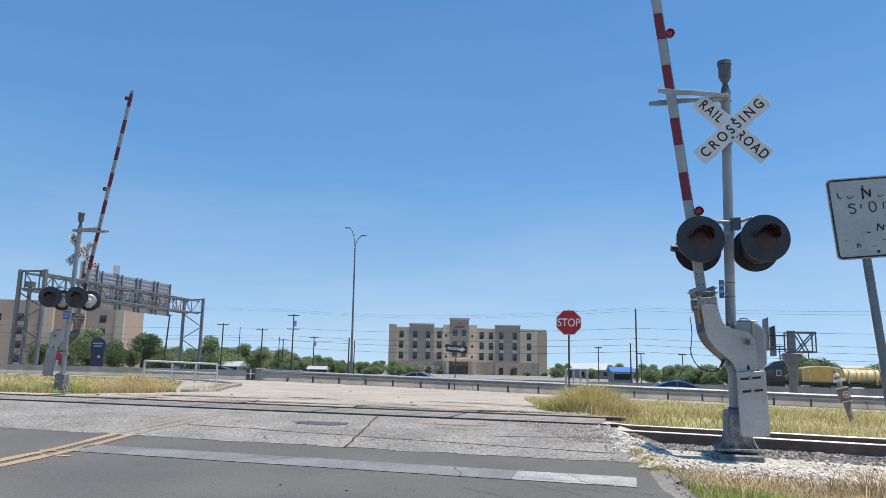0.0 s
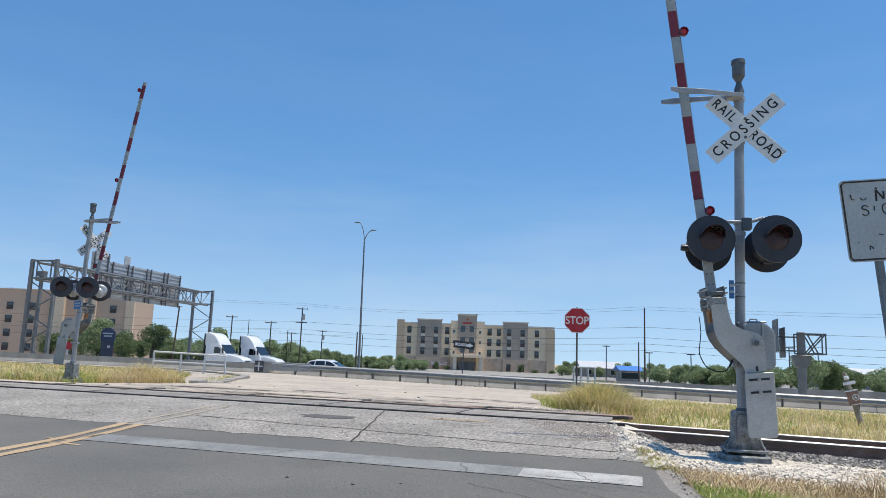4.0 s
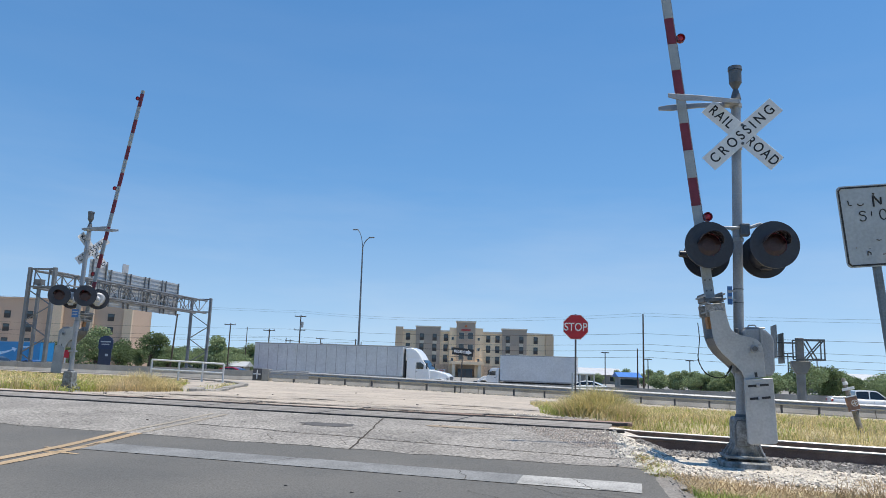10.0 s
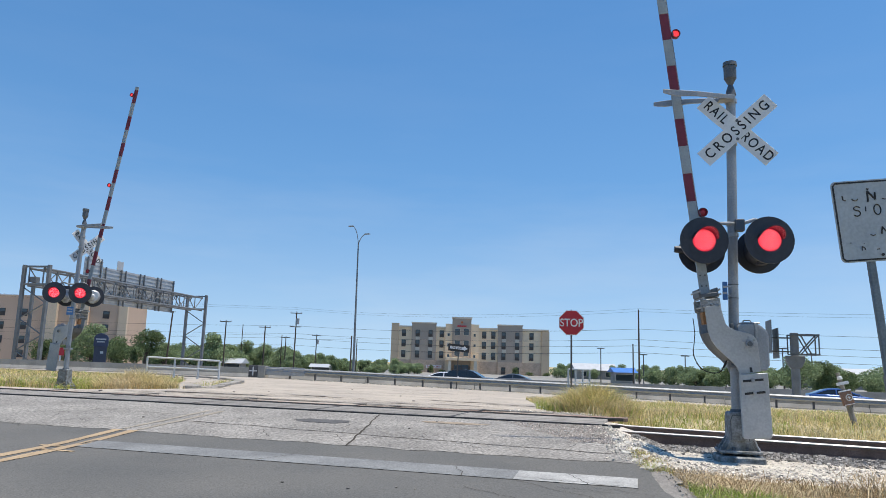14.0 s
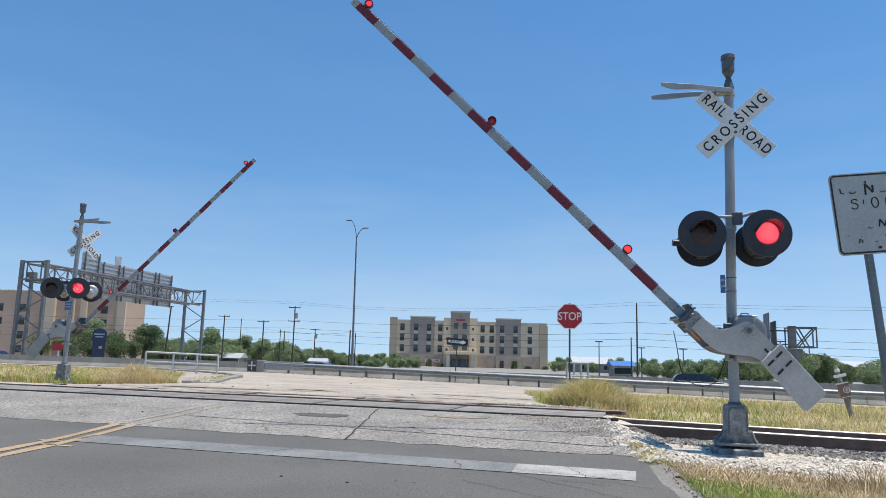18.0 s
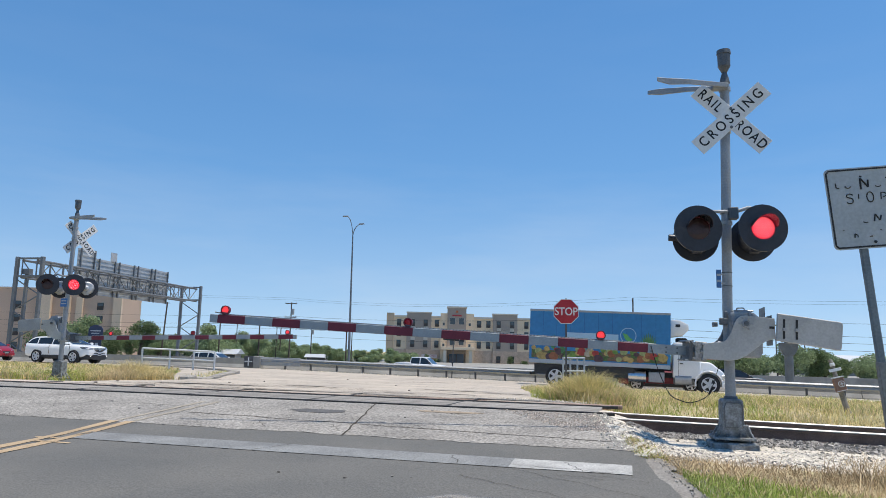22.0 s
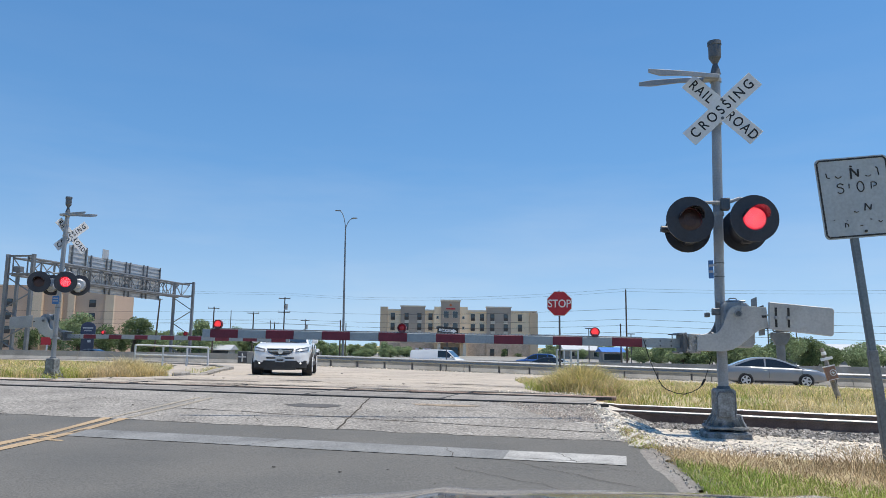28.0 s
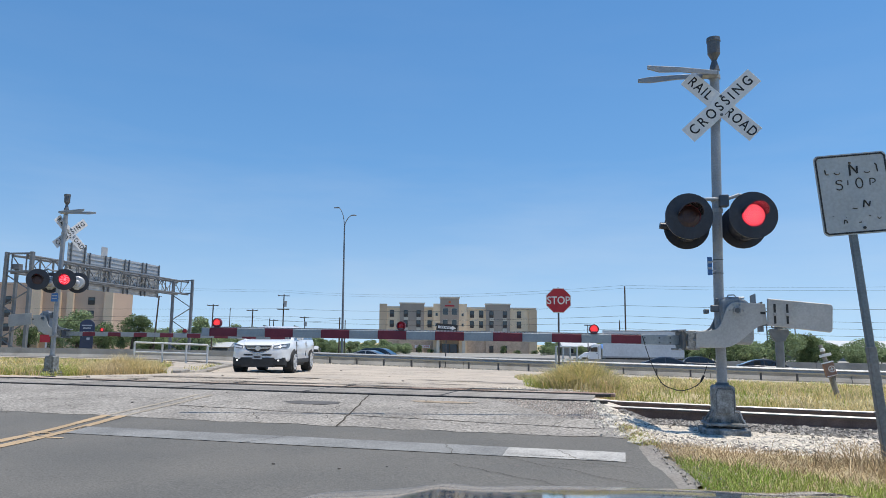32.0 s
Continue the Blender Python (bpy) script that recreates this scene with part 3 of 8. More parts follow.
# broken concrete edging where the lane meets the gravel
PALE_KERB = mat("bleached edging concrete", (0.62, 0.57, 0.49), 0.92, var=0.3, scale=5, fine=50, bump=0.5)
edging = thing("kerb_fragment", "broken pale concrete edging beside the lane", "kerb", kind="structure")
for i, (x, y, w, d, a) in enumerate(((-0.40, -1.95, 0.11, 0.56, 12), (-0.30, -2.45, 0.12, 0.52, 11), (-0.19, -2.92, 0.13, 0.52, 14), (-0.08, -3.38, 0.12, 0.46, 12), (0.03, -3.80, 0.15, 0.44, 14))):
    part("chunk", Shape().prism([(-w / 2, -d / 2), (w * 0.4, -d * 0.52), (w / 2, d * 0.1), (w * 0.42, d * 0.47), (-w * 0.3, d * 0.5), (-w * 0.52, d * 0.05)], -0.10, 0.006, "z"), PALE_KERB, edging, bevel=0.006, m=pose(x, y, ground_z(x - 0.2, y), 2, 2 * (i % 3 - 1), -a))
# small stones and crumbs lying on the pavement
CRUMB = mat("loose crumbs", (0.20, 0.18, 0.155), 0.95, var=0.3, scale=8, piece=0.5)
crumb = Shape().prism([(-0.05, -0.02), (0.01, -0.045), (0.06, -0.01), (0.03, 0.04), (-0.03, 0.035)], 0.0, 0.03, "z").mesh("crumb", CRUMB, 0.008)
heap = thing("road_debris", "dark asphalt crumbs and small stones lying on the road", "debris", kind="structure")
crng = random.Random(31)
for i in range(26):
    if i < 12:
        x, y = crng.uniform(-13, -2.8), crng.uniform(1.5, 20)
    elif i < 18:
        x, y = crng.uniform(-8, -0.3), crng.uniform(-3.7, -1.1)
    else:
        x, y = crng.uniform(-3.6, -0.3), crng.uniform(-8.0, -5.2)
    k = crng.uniform(0.35, 1.3) * (0.3 if y < -1 else 0.8)
    ob = part("crumb", crumb, None, heap, m=pose(x, y, ground_z(x, y) + (0.006 if y > -3.7 else 0.001), 0, 0, crng.uniform(0, 360)))
    ob.scale = (k, k, k)

# ---------------------------------------------------------------- railway
def rail(y, name, cant=0.0):
    t = thing(name, "rusty steel rail with a worn bright head", "rail", group="rails of the track", kind="")
    prof = [(-0.075, -0.185), (0.075, -0.185), (0.075, -0.172), (0.012, -0.15), (0.012, -0.05), (0.036, -0.04), (0.037, -0.014), (-0.037, -0.014), (-0.036, -0.04), (-0.012, -0.05), (-0.012, -0.15), (-0.075, -0.172)]
    for nm, outline, material in (("web", prof, RAIL_RUST), ("head", [(-0.037, -0.014), (0.037, -0.014), (0.036, -0.005), (0.026, 0.004), (-0.026, 0.004), (-0.036, -0.005)], RAIL_TOP)):
        xs_, n = (-220, -1.5, -0.3, 3.0, 6.0, 16.0, 220), len(outline)
        v = [(x, y + a, b - track_drop(x) - (cant if x > -1 else 0)) for x in xs_ for a, b in outline]
        f = [(i * n + j, i * n + (j + 1) % n, (i + 1) * n + (j + 1) % n, (i + 1) * n + j) for i in range(6) for j in range(n)] + [tuple(range(n))[::-1], tuple(range(6 * n, 7 * n))]
        part(nm, Shape().add(v, f), material, t)
    return t


rail(-0.76, "rail")
rail(0.76, "rail", 0.034)
# flangeway slots and crossing panels over the road
part("flangeway", Shape().box((-14, -0.68, -0.004), (27.2, 0.055, 0.04)), GAP)
tagged(bpy.data.objects["flangeway"], "dark greasy flangeway slot beside the rail", "slot", "", "structure")
fl = part("flangeway", Shape().box((-14, 0.68, -0.004), (27.2, 0.06, 0.04)), GAP)
tagged(fl, "dark greasy flangeway slot beside the rail", "slot", "", "structure")
fl = part("flangeway", Shape().box((-14, -0.835, 0.0), (27.2, 0.03, 0.04)), GAP)
tagged(fl, "dark greasy joint between rail and asphalt", "slot", "", "structure")
fl = part("flangeway", Shape().box((-14, 0.84, -0.004), (27.2, 0.03, 0.04)), GAP)
tagged(fl, "dark greasy joint between rail and asphalt", "slot", "", "structure")


def bed():
    """The shouldered ballast bank on both sides of the crossing, as one mesh with the stones on it."""
    sec = [(-2.3, -0.36), (-1.55, -0.25), (-1.0, -0.20), (0, -0.18), (1.0, -0.19), (1.6, -0.22), (2.3, -0.30)]
    s = Shape()
    for x0, x1, n in ((-0.35, 40, 90), (-60, -28, 30)):
        v, f = [], []
        for i in range(n + 1):
            x = x0 + (x1 - x0) * (i / n) ** 1.6
            v += [(x, y, z - track_drop(x) + 0.03 * noise.noise((x * 2, y * 2, 0))) for y, z in sec]
        k = len(sec)
        f = [(i * k + j, i * k + j + 1, (i + 1) * k + j + 1, (i + 1) * k + j) for i in range(n) for j in range(k - 1)]
        s.add(v, f)
    tagged(part("track_bed", s, BEDSTONE), "bank of crushed stone under the track", "ballast", "", "structure")


bed()


def stones(name, count, area, size, material, label, seed, zlift=0.0):
    """Loose broken stones, one mesh of stuff."""
    rng = random.Random(seed)
    base = [(-1, -1, -.6), (1, -.8, -.7), (.9, 1, -.5), (-.8, .9, -.6), (-.7, -.8, .6), (.8, -.6, .8), (.6, .8, .5), (-.9, .6, .7)]
    faces = [(0, 3, 2, 1), (4, 5, 6, 7), (0, 1, 5, 4), (1, 2, 6, 5), (2, 3, 7, 6), (3, 0, 4, 7)]
    v, f = [], []
    for _ in range(count):
        x, y, z = area(rng)
        r = size * rng.uniform(0.5, 1.35) / 2
        e = Euler((rng.uniform(0, 6), rng.uniform(0, 6), rng.uniform(0, 6))).to_matrix()
        o = len(v)
        for p in base:
            q = e @ Vector([c * rng.uniform(0.7, 1.1) for c in p]) * r
            v.append((x + q.x, y + q.y, z + zlift + q.z + r * 0.3))
        f += [tuple(i + o for i in q) for q in faces]
    me = bpy.data.meshes.new(name)
    me.from_pydata(v, [], f)
    me.materials.append(material)
    return tagged(new(name, me), label, "stones", "", "stuff")


def bank(rng):
    x = -0.2 + 9 * rng.random() ** 1.5
    y = -0.9 - (0.50 + 0.10 * x) * rng.random()
    return x, y, max(-0.19 - 0.06 * abs(y + 0.9) - track_drop(x), ground_z(x, y) - 0.02)


stones("ballast", 5200, bank, 0.058, BALLAST, "broken grey-brown track ballast", 5)
stones("ballast", 2200, lambda r: (lambda x: (x, r.uniform(-0.62, 0.62), -0.18 - track_drop(x)))(-0.2 + 9 * r.random() ** 1.4), 0.06, BALLAST, "broken grey-brown track ballast between the rails", 6)


def verge(rng):
    while True:
        y = rng.uniform(-3.75, -1.35)
        x = road_edge(y) - 0.05 + 7.5 * rng.random() ** 1.6
        return x, y, ground_z(x, y) - 0.02


stones("grey_stones", 1100, verge, 0.042, BALLAST, "grey stones strewn among the limestone chips", 71)
stones("limestone_chips", 9500, verge, 0.034, PALESTONE, "pale limestone chips beside the crossing signal", 7)
stones("limestone_chips", 260, lambda r: (lambda y: (road_edge(y) - abs(r.gauss(0, 0.16)), y, ground_z(road_edge(y) - 0.1, y) + 0.006))(r.uniform(-3.7, -0.9)), 0.026, PALESTONE, "pale chips strewn on the road edge", 8)
stones("edge_gravel", 420, lambda r: (lambda y: (road_edge(y) + 0.08 + abs(r.gauss(0.1, 0.22)), y, ground_z(road_edge(y), y) - 0.01))(r.uniform(-8.5, -3.9)), 0.017, RUBBLE_GREY, "grey crumbs along the broken road edge", 18)
stones("limestone_chips", 350, lambda r: (r.uniform(-2.6, -0.8), r.uniform(1.35, 2.3), -0.02), 0.03, PALESTONE, "pale chips beside the far rail", 9)

stones("guardrail_gravel", 700, lambda r: (lambda x, y: (x, y, ground_z(x, y) + 0.01))(r.uniform(-24, 6), 32.1 + r.gauss(0, 0.22)), 0.055, PALESTONE, "pale gravel heaped along the guardrail", 29)

RUBBLE = mat("reddish worn road rubble", (0.50, 0.43, 0.365), 0.95, var=0.3, scale=5, fine=50, bump=0.3, piece=0.4, island=True)
stones("road_rubble", 3600, lambda r: (lambda u, y: (road_edge(y) - 0.15 - 1.35 * u * (1.1 + 0.45 * (y + 1)), y, ground_z(road_edge(y) - 0.8, y) + 0.002))(r.random() ** 1.5, r.uniform(-2.6, -0.9)), 0.016, RUBBLE, "reddish gravel worn loose at the road edge", 41)
# sleepers of the open track
sleeper = thing("sleeper", "dark weathered timber sleeper under the rails", "sleeper", pose(0.25, 0, -0.03 - track_drop(0.25)), "sleepers")
part("beam", Shape().box((0, 0, -0.235), (0.22, 2.55, 0.14)), TIMBER, sleeper, bevel=0.012)
part("tie_plate", Shape().box((0, -0.76, -0.175), (0.18, 0.30, 0.02)), RAIL_RUST, sleeper)
part("tie_plate", Shape().box((0, 0.76, -0.175), (0.18, 0.30, 0.02)), RAIL_RUST, sleeper)
for i in range(1, 22):
    copy_thing(sleeper, pose(0.25 + 0.53 * i, 0, -0.03 - track_drop(0.25 + 0.53 * i)))

# ---------------------------------------------------------------- crossing signals with gate arms
def disc_ring(s, r0, r1, y0, y1, n=40, cx=0.0, cz=0.0):
    """A flat ring in the xz plane with thickness along y."""
    v = []
    for y in (y0, y1):
        for r in (r0, r1):
            v += [(cx + r * math.cos(2 * math.pi * i / n), y, cz + r * math.sin(2 * math.pi * i / n)) for i in range(n)]
    f = []
    for i in range(n):
        j = (i + 1) % n
        f += [(i, j, n + j, n + i), (2 * n + i, 3 * n + i, 3 * n + j, 2 * n + j), (n + i, n + j, 3 * n + j, 3 * n + i), (i, 2 * n + i, 2 * n + j, j)]
    return s.add(v, f)


def flip_lens(name, r, parent, m, lit, dark, points=True):
    """A lens disc, dark on one face and lit on the other; it turns about its upright axis."""
    s = Shape()
    n = 28
    ring = [(r * math.cos(2 * math.pi * i / n), r * math.sin(2 * math.pi * i / n)) for i in range(n)]
    s.add([(x, -0.004, z) for x, z in ring] + [(0, -0.022, 0)] + [(x * 0.6, -0.017, z * 0.6) for x, z in ring],
          [(i, (i + 1) % n, n + 1 + (i + 1) % n, n + 1 + i) for i in range(n)] + [(n + 1 + i, n + 1 + (i + 1) % n, n) for i in range(n)])
    s.slot = 1
    s.add([(x, 0.004, z) for x, z in ring] + [(0, 0.02, 0)] + [(x * 0.6, 0.015, z * 0.6) for x, z in ring],
          [(i, (i + 1) % n, n + 1 + (i + 1) % n, n + 1 + i) for i in range(n)] + [(n + 1 + i, n + 1 + (i + 1) % n, n) for i in range(n)])
    if points:
        s.slot = 2
        for k, q in ((0, 1), (1, 8), (2, 14), (3, 20), (4, 26), (5, 32)):
            for i in range(q):
                a = 2 * math.pi * i / q
                x, z = r * 0.165 * k * math.cos(a), r * 0.165 * k * math.sin(a)
                e = r * 0.042
                s.add([(x - e, 0.021, z), (x, 0.021, z - e), (x + e, 0.021, z), (x, 0.021, z + e), (x, 0.026, z)], [(0, 1, 4), (1, 2, 4), (2, 3, 4), (3, 0, 4)])
    s.slot = s.slot or 1
    return part(name, s, [dark, lit, LED], parent, m=m)


def lamp_unit(signal, x, y, z, face, lit, turn, dome):
    """One lamp: round black backboard, housing, hood and lens. face -1 looks to -y, 1 to +y."""
    q = pose(x, y, z, 0, 0, turn if face < 0 else 180 + turn)
    back = part("backboard", disc_ring(Shape(), 0.146, 0.305, -0.012, 0.012), BLACK, signal, "round black backboard", m=q, smooth=True)
    hous = Shape().tube((0, 0.012, 0), (0, 0.20, 0), 0.20, 0.17, 24).tube((0, 0.20, -0.02), (0, 0.26, -0.02), 0.09, 0.07, 16)
    hous.box((0, 0.12, -0.17), (0.13, 0.14, 0.08))
    part("housing", hous, SMOKE if dome else BLACK, back, bevel=0.012, smooth=True)
    n, L, r = 22, 0.25, 0.149
    v, f = [], []
    for i in range(n + 1):
        a = radians(4) + radians(172) * i / n
        reach = L * (0.10 + 0.90 * max(0, math.sin(max(0, min(math.pi, a + 0.1)))) ** 0.6)
        for rr in (r, r + 0.006):
            v += [(rr * math.cos(a), -0.012, rr * math.sin(a)), (rr * math.cos(a), -0.012 - reach, rr * math.sin(a) - 0.05 * reach)]
    for i in range(n):
        b, c = 4 * i, 4 * i + 4
        f += [(b, c, c + 1, b + 1), (b + 2, b + 3, c + 3, c + 2), (b + 1, c + 1, c + 3, b + 3)]
    part("hood", Shape().add(v, f), HOOD, back, smooth=True)
    if lit:
        return flip_lens("lens", 0.1455, back, pose(0, 0.0, 0), LENS_LIT, LENS_DARK)
    part("lens", Shape().tube((0, -0.004, 0), (0, 0.011, 0), 0.145, 0.145, 24), LENS_DARK, back)
    return None


def blade(text1, text2, angle, y, parent):
    b = part("blade", Shape().box((0, 0, 0), (1.20, 0.006, 0.242)), SIGN_WHITE, parent, "white reflective blade", bevel=0.002, m=pose(0, y, 0, 0, angle))
    for txt, off in ((text1, -0.365 if text2 else 0.0), (text2, 0.345)):
        if txt:
            part("lettering", words(txt, 0.192, 0.001, INK, narrow=0.80 if text2 else 0.86, spacing=1.24 if text2 else 1.48), INK, b, "black capital letters", m=pose(off, -0.005, 0))
    return b


def lean(z):
    """The mast bows slightly towards +x above the gate drive."""
    return 0.02 * max(0.0, z - 1.7)


def crossing_signal(m, side, label, extra_back):
    """side -1: the arm reaches to -x, 1: to +x. Returns the arm and the lamps that light up."""
    t = thing("crossing_signal", label, "railway signal", m, "crossing signals")
    part("base_casting", Shape().prism([(-0.20, 0.02), (0.20, 0.02), (0.15, 0.12), (0.135, 0.16), (0.128, 0.50), (0.105, 0.525), (-0.105, 0.525), (-0.128, 0.50), (-0.135, 0.16), (-0.15, 0.12)], -0.14, 0.14), CASTING, t, "weathered blotchy grey cast base", bevel=0.015, segments=2)
    part("base_flange", Shape().box((0, 0, 0.04), (0.50, 0.44, 0.035)), CASTING, t, bevel=0.008)
    for x in (-1, 1):
        part("gusset", Shape().prism([(x * 0.13, 0.055), (x * 0.24, 0.055), (x * 0.135, 0.22)], -0.10, -0.07), CASTING, t)
        part("gusset", Shape().prism([(x * 0.13, 0.055), (x * 0.24, 0.055), (x * 0.135, 0.22)], 0.07, 0.10), CASTING, t)
    part("foundation", Shape().box((0, 0, -0.11), (0.56, 0.50, 0.20)), CASTING, t, "dark concrete foundation", bevel=0.02)
    part("base_cover", Shape().prism([(-0.105, 0.17), (0.105, 0.17), (0.11, 0.42), (0.085, 0.485), (-0.085, 0.485), (-0.11, 0.42)], -0.165, -0.14), CASTING, t, bevel=0.01)
    part("cover_rim", Shape().path([(-0.105, -0.168, 0.18), (-0.112, -0.168, 0.42), (-0.085, -0.168, 0.49), (0.085, -0.168, 0.49), (0.112, -0.168, 0.42), (0.105, -0.168, 0.18)], 0.006, 6), DARKSTEEL, t)
    for x in (-0.215, -0.08, 0.08, 0.215):
        for y in (-0.15, 0.15):
            part("bolt", Shape().tube((x, y, 0.0), (x, y, 0.10), 0.020, 0.022, 6), DARKSTEEL, t)
    part("mast", Shape().tube((0, 0, 0.50), (0, 0, 1.7), 0.066, 0.064, 20).tube((0, 0, 1.68), (lean(4.80), 0, 4.80), 0.064, 0.062, 20), ALU, t, "grey painted steel mast", smooth=True)
    part("collar", Shape().tube((0, 0, 0.52), (0, 0, 0.56), 0.092, 0.080, 16), DARKSTEEL, t)
    for z in (1.98, 2.16):
        part("mast_band", Shape().tube((lean(z), 0, z), (lean(z), 0, z + 0.012), 0.068, None, 16), DARKSTEEL, t)
    part("ground_strap", Shape().path([(0.10, -0.15, 0.20), (0.16, -0.18, 0.21), (0.19, -0.19, 0.12), (0.24, -0.2, 0.02)], 0.012, 8), GALV, t)
    bx = lean(4.9)
    cap = Shape().tube((bx, 0, 4.79), (bx, 0, 4.85), 0.070, 0.06, 16).tube((bx, 0, 4.85), (bx, 0, 4.94), 0.06, 0.032, 16).tube((bx, 0, 4.94), (bx, 0, 5.03), 0.032, 0.08, 16)
    part("bell_neck", cap, DARKSTEEL, t, smooth=True)
    part("bell", Shape().tube((bx, 0, 5.03), (bx, 0, 5.21), 0.082, 0.084, 20).tube((bx, 0, 5.21), (bx, 0, 5.265), 0.094, 0.09, 20), DARKSTEEL, t, "dark grey bell", smooth=True)
    # crossbuck; the far signal carries it behind its mast
    hub = part("crossbuck_hub", Shape().box((0, -0.075, 0), (0.12, 0.02, 0.30)), GALV, t, m=pose(-0.02, 0.34, 4.14, 0, 0, 60) if extra_back else pose(0.11, 0, 4.26))
    blade("RAIL", "ROAD", 44.5, -0.092, hub)
    blade("CROSSING", "", -42.5, -0.102, hub)
    for z in (-0.13, 0.13):
        part("bolt", Shape().tube((0.0, -0.118, z), (0.0, -0.09, z), 0.02, 0.02, 8), DARKSTEEL, hub)
    if extra_back:
        for z in (4.05, 4.23):
            part("crossbuck_strut", Shape().tube((lean(z), 0.0, z), (-0.02 + lean(z), 0.34, z), 0.018, None, 8), GALV, t)
    for z in (4.10, 4.42, 4.70, 2.98, 2.83):
        part("clamp", Shape().tube((lean(z), 0, z - 0.025), (lean(z), 0, z + 0.025), 0.078, 0.078, 16), GALV, t)
    # arm rest fork
    fork = Shape()
    for y0, ys, ye, xe in ((-0.16, -0.36, -0.47, 0.88), (-0.06, -0.08, 0.02, 0.96)):
        v = []
        for x, y, z, hh in ((-0.06, y0, 4.705, 0.030), (0.44, ys, 4.70, 0.034), (xe - 0.16, (ys + ye) / 2, 4.70, 0.044), (xe, ye, 4.715, 0.026)):
            v += [(x * side, y - 0.012, z - hh), (x * side, y + 0.012, z - hh), (x * side, y + 0.012, z + hh), (x * side, y - 0.012, z + hh)]
        fork.add(v, [(4 * i + j, 4 * i + (j + 1) % 4, 4 * i + 4 + (j + 1) % 4, 4 * i + 4 + j) for i in range(3) for j in range(4)] + [(3, 2, 1, 0), (12, 13, 14, 15)])
    fork.box((0.02 * side, -0.09, 4.70), (0.20, 0.16, 0.05))
    part("arm_rest", fork, ALU, t, "grey steel fork that holds the raised arm", bevel=0.004)
    # lamps on a cross arm
    part("lamp_arm", Shape().path([(-0.40, -0.1, 2.72), (-0.41, -0.08, 2.97), (-0.32, -0.06, 3.03), (-0.15, -0.06, 2.98), (0.15, -0.06, 2.98), (0.30, -0.06, 3.03), (0.40, -0.08, 2.97), (0.40, -0.1, 2.72)], 0.024, 10), GALV, t)
    part("lamp_junction", Shape().box((0.10, -0.06, 2.95), (0.12, 0.12, 0.16)), DARKSTEEL, t, bevel=0.01)
    lit = [lamp_unit(t, x, -0.36, 2.70, -1, True, 24 if extra_back else 6, False) for x in (-0.395, 0.395)]
    for x in (-0.41 if extra_back else -0.33, 0.41):
        lamp_unit(t, x, 0.30, 2.66, 1, False, 24 if extra_back else 0, extra_back)
    part("side_lamp", Shape().tube((-0.69, 0.28, 2.69), (-0.50, 0.30, 2.67), 0.045, 0.06, 14), BLACK, t, "small dark side lamp", smooth=True)
    tz = 2.20 if extra_back else 2.08
    part("tag", Shape().box((-0.02 if extra_back else -0.105, -0.09 if extra_back else -0.05, tz), (0.20 if extra_back else 0.062, 0.012, 0.24)), BLUE_TAG, t, "blue enamel information plate", bevel=0.003)
    for dz in (0.05, -0.03):
        part("tag_bar", Shape().box((-0.02 if extra_back else -0.105, -0.099 if extra_back else -0.058, tz + dz), (0.15 if extra_back else 0.05, 0.004, 0.03)), SIGN_OLD, t, "pale printed bar")
    for z in (tz + 0.06, tz - 0.06):
        part("tag_bracket", Shape().box((-0.07, -0.04, z), (0.08, 0.02, 0.02)), GALV, t)
    # gate mechanism: a drive case behind two cranked plates that hold the arm between them
    s = -side                                     # outlines below are drawn for an arm that reaches to -x
    pivot = pose(-0.58, 0.58, 1.61, 0, 0, -10) if extra_back else pose(0.142, -0.05, 1.455, 0, 0, 6.5)
    K = 0.885
    case = Shape().prism([(u * K, v * K) for u, v in [(-0.17 * s, -0.44), (0.22 * s, -0.46), (0.27 * s, -0.38), (0.275 * s, 0.04), (0.25 * s, 0.12), (0.16 * s, 0.20), (0.05 * s, 0.225), (-0.13 * s, 0.215), (-0.17 * s, 0.17)]], -0.12, 0.15)
    # the darker mast grey puts the shadow on this case into its colour
    mech = part("mechanism_case", case, ALU, t, "grey gate drive housing", bevel=0.03, segments=2, m=pivot)
    part("case_lid", Shape().box((0.03 * s, 0.015, 0.20), (0.23, 0.24, 0.022)), ALU, mech, bevel=0.01)
    part("lid_strap", Shape().box((0.08 * s, -0.128, 0.10), (0.03, 0.014, 0.19)), GALV, mech)
    part("lifting_eye", Shape().path([(-0.06 * s, -0.05, 0.20), (-0.05 * s, -0.05, 0.235), (0.03 * s, -0.05, 0.238), (0.05 * s, -0.05, 0.205)], 0.008, 6), GALV, mech)
    part("latch_rod", Shape().box((-0.33 * s, -0.02, 0.02), (0.05, 0.10, 0.06)).box((-0.23 * s, -0.06, 0.06), (0.10, 0.06, 0.09)).tube((-0.20 * s, -0.06, 0.06), (-0.20 * s, -0.06, 0.19), 0.028, None, 8), DARKSTEEL, mech, "dark drive linkage", bevel=0.008)
    part("mast_clamp", Shape().box((0.0, 0.0, 1.10), (0.19, 0.17, 0.05)).box((-0.09 * s, -0.08, 1.14), (0.05, 0.05, 0.13)), GALV, t, bevel=0.008)
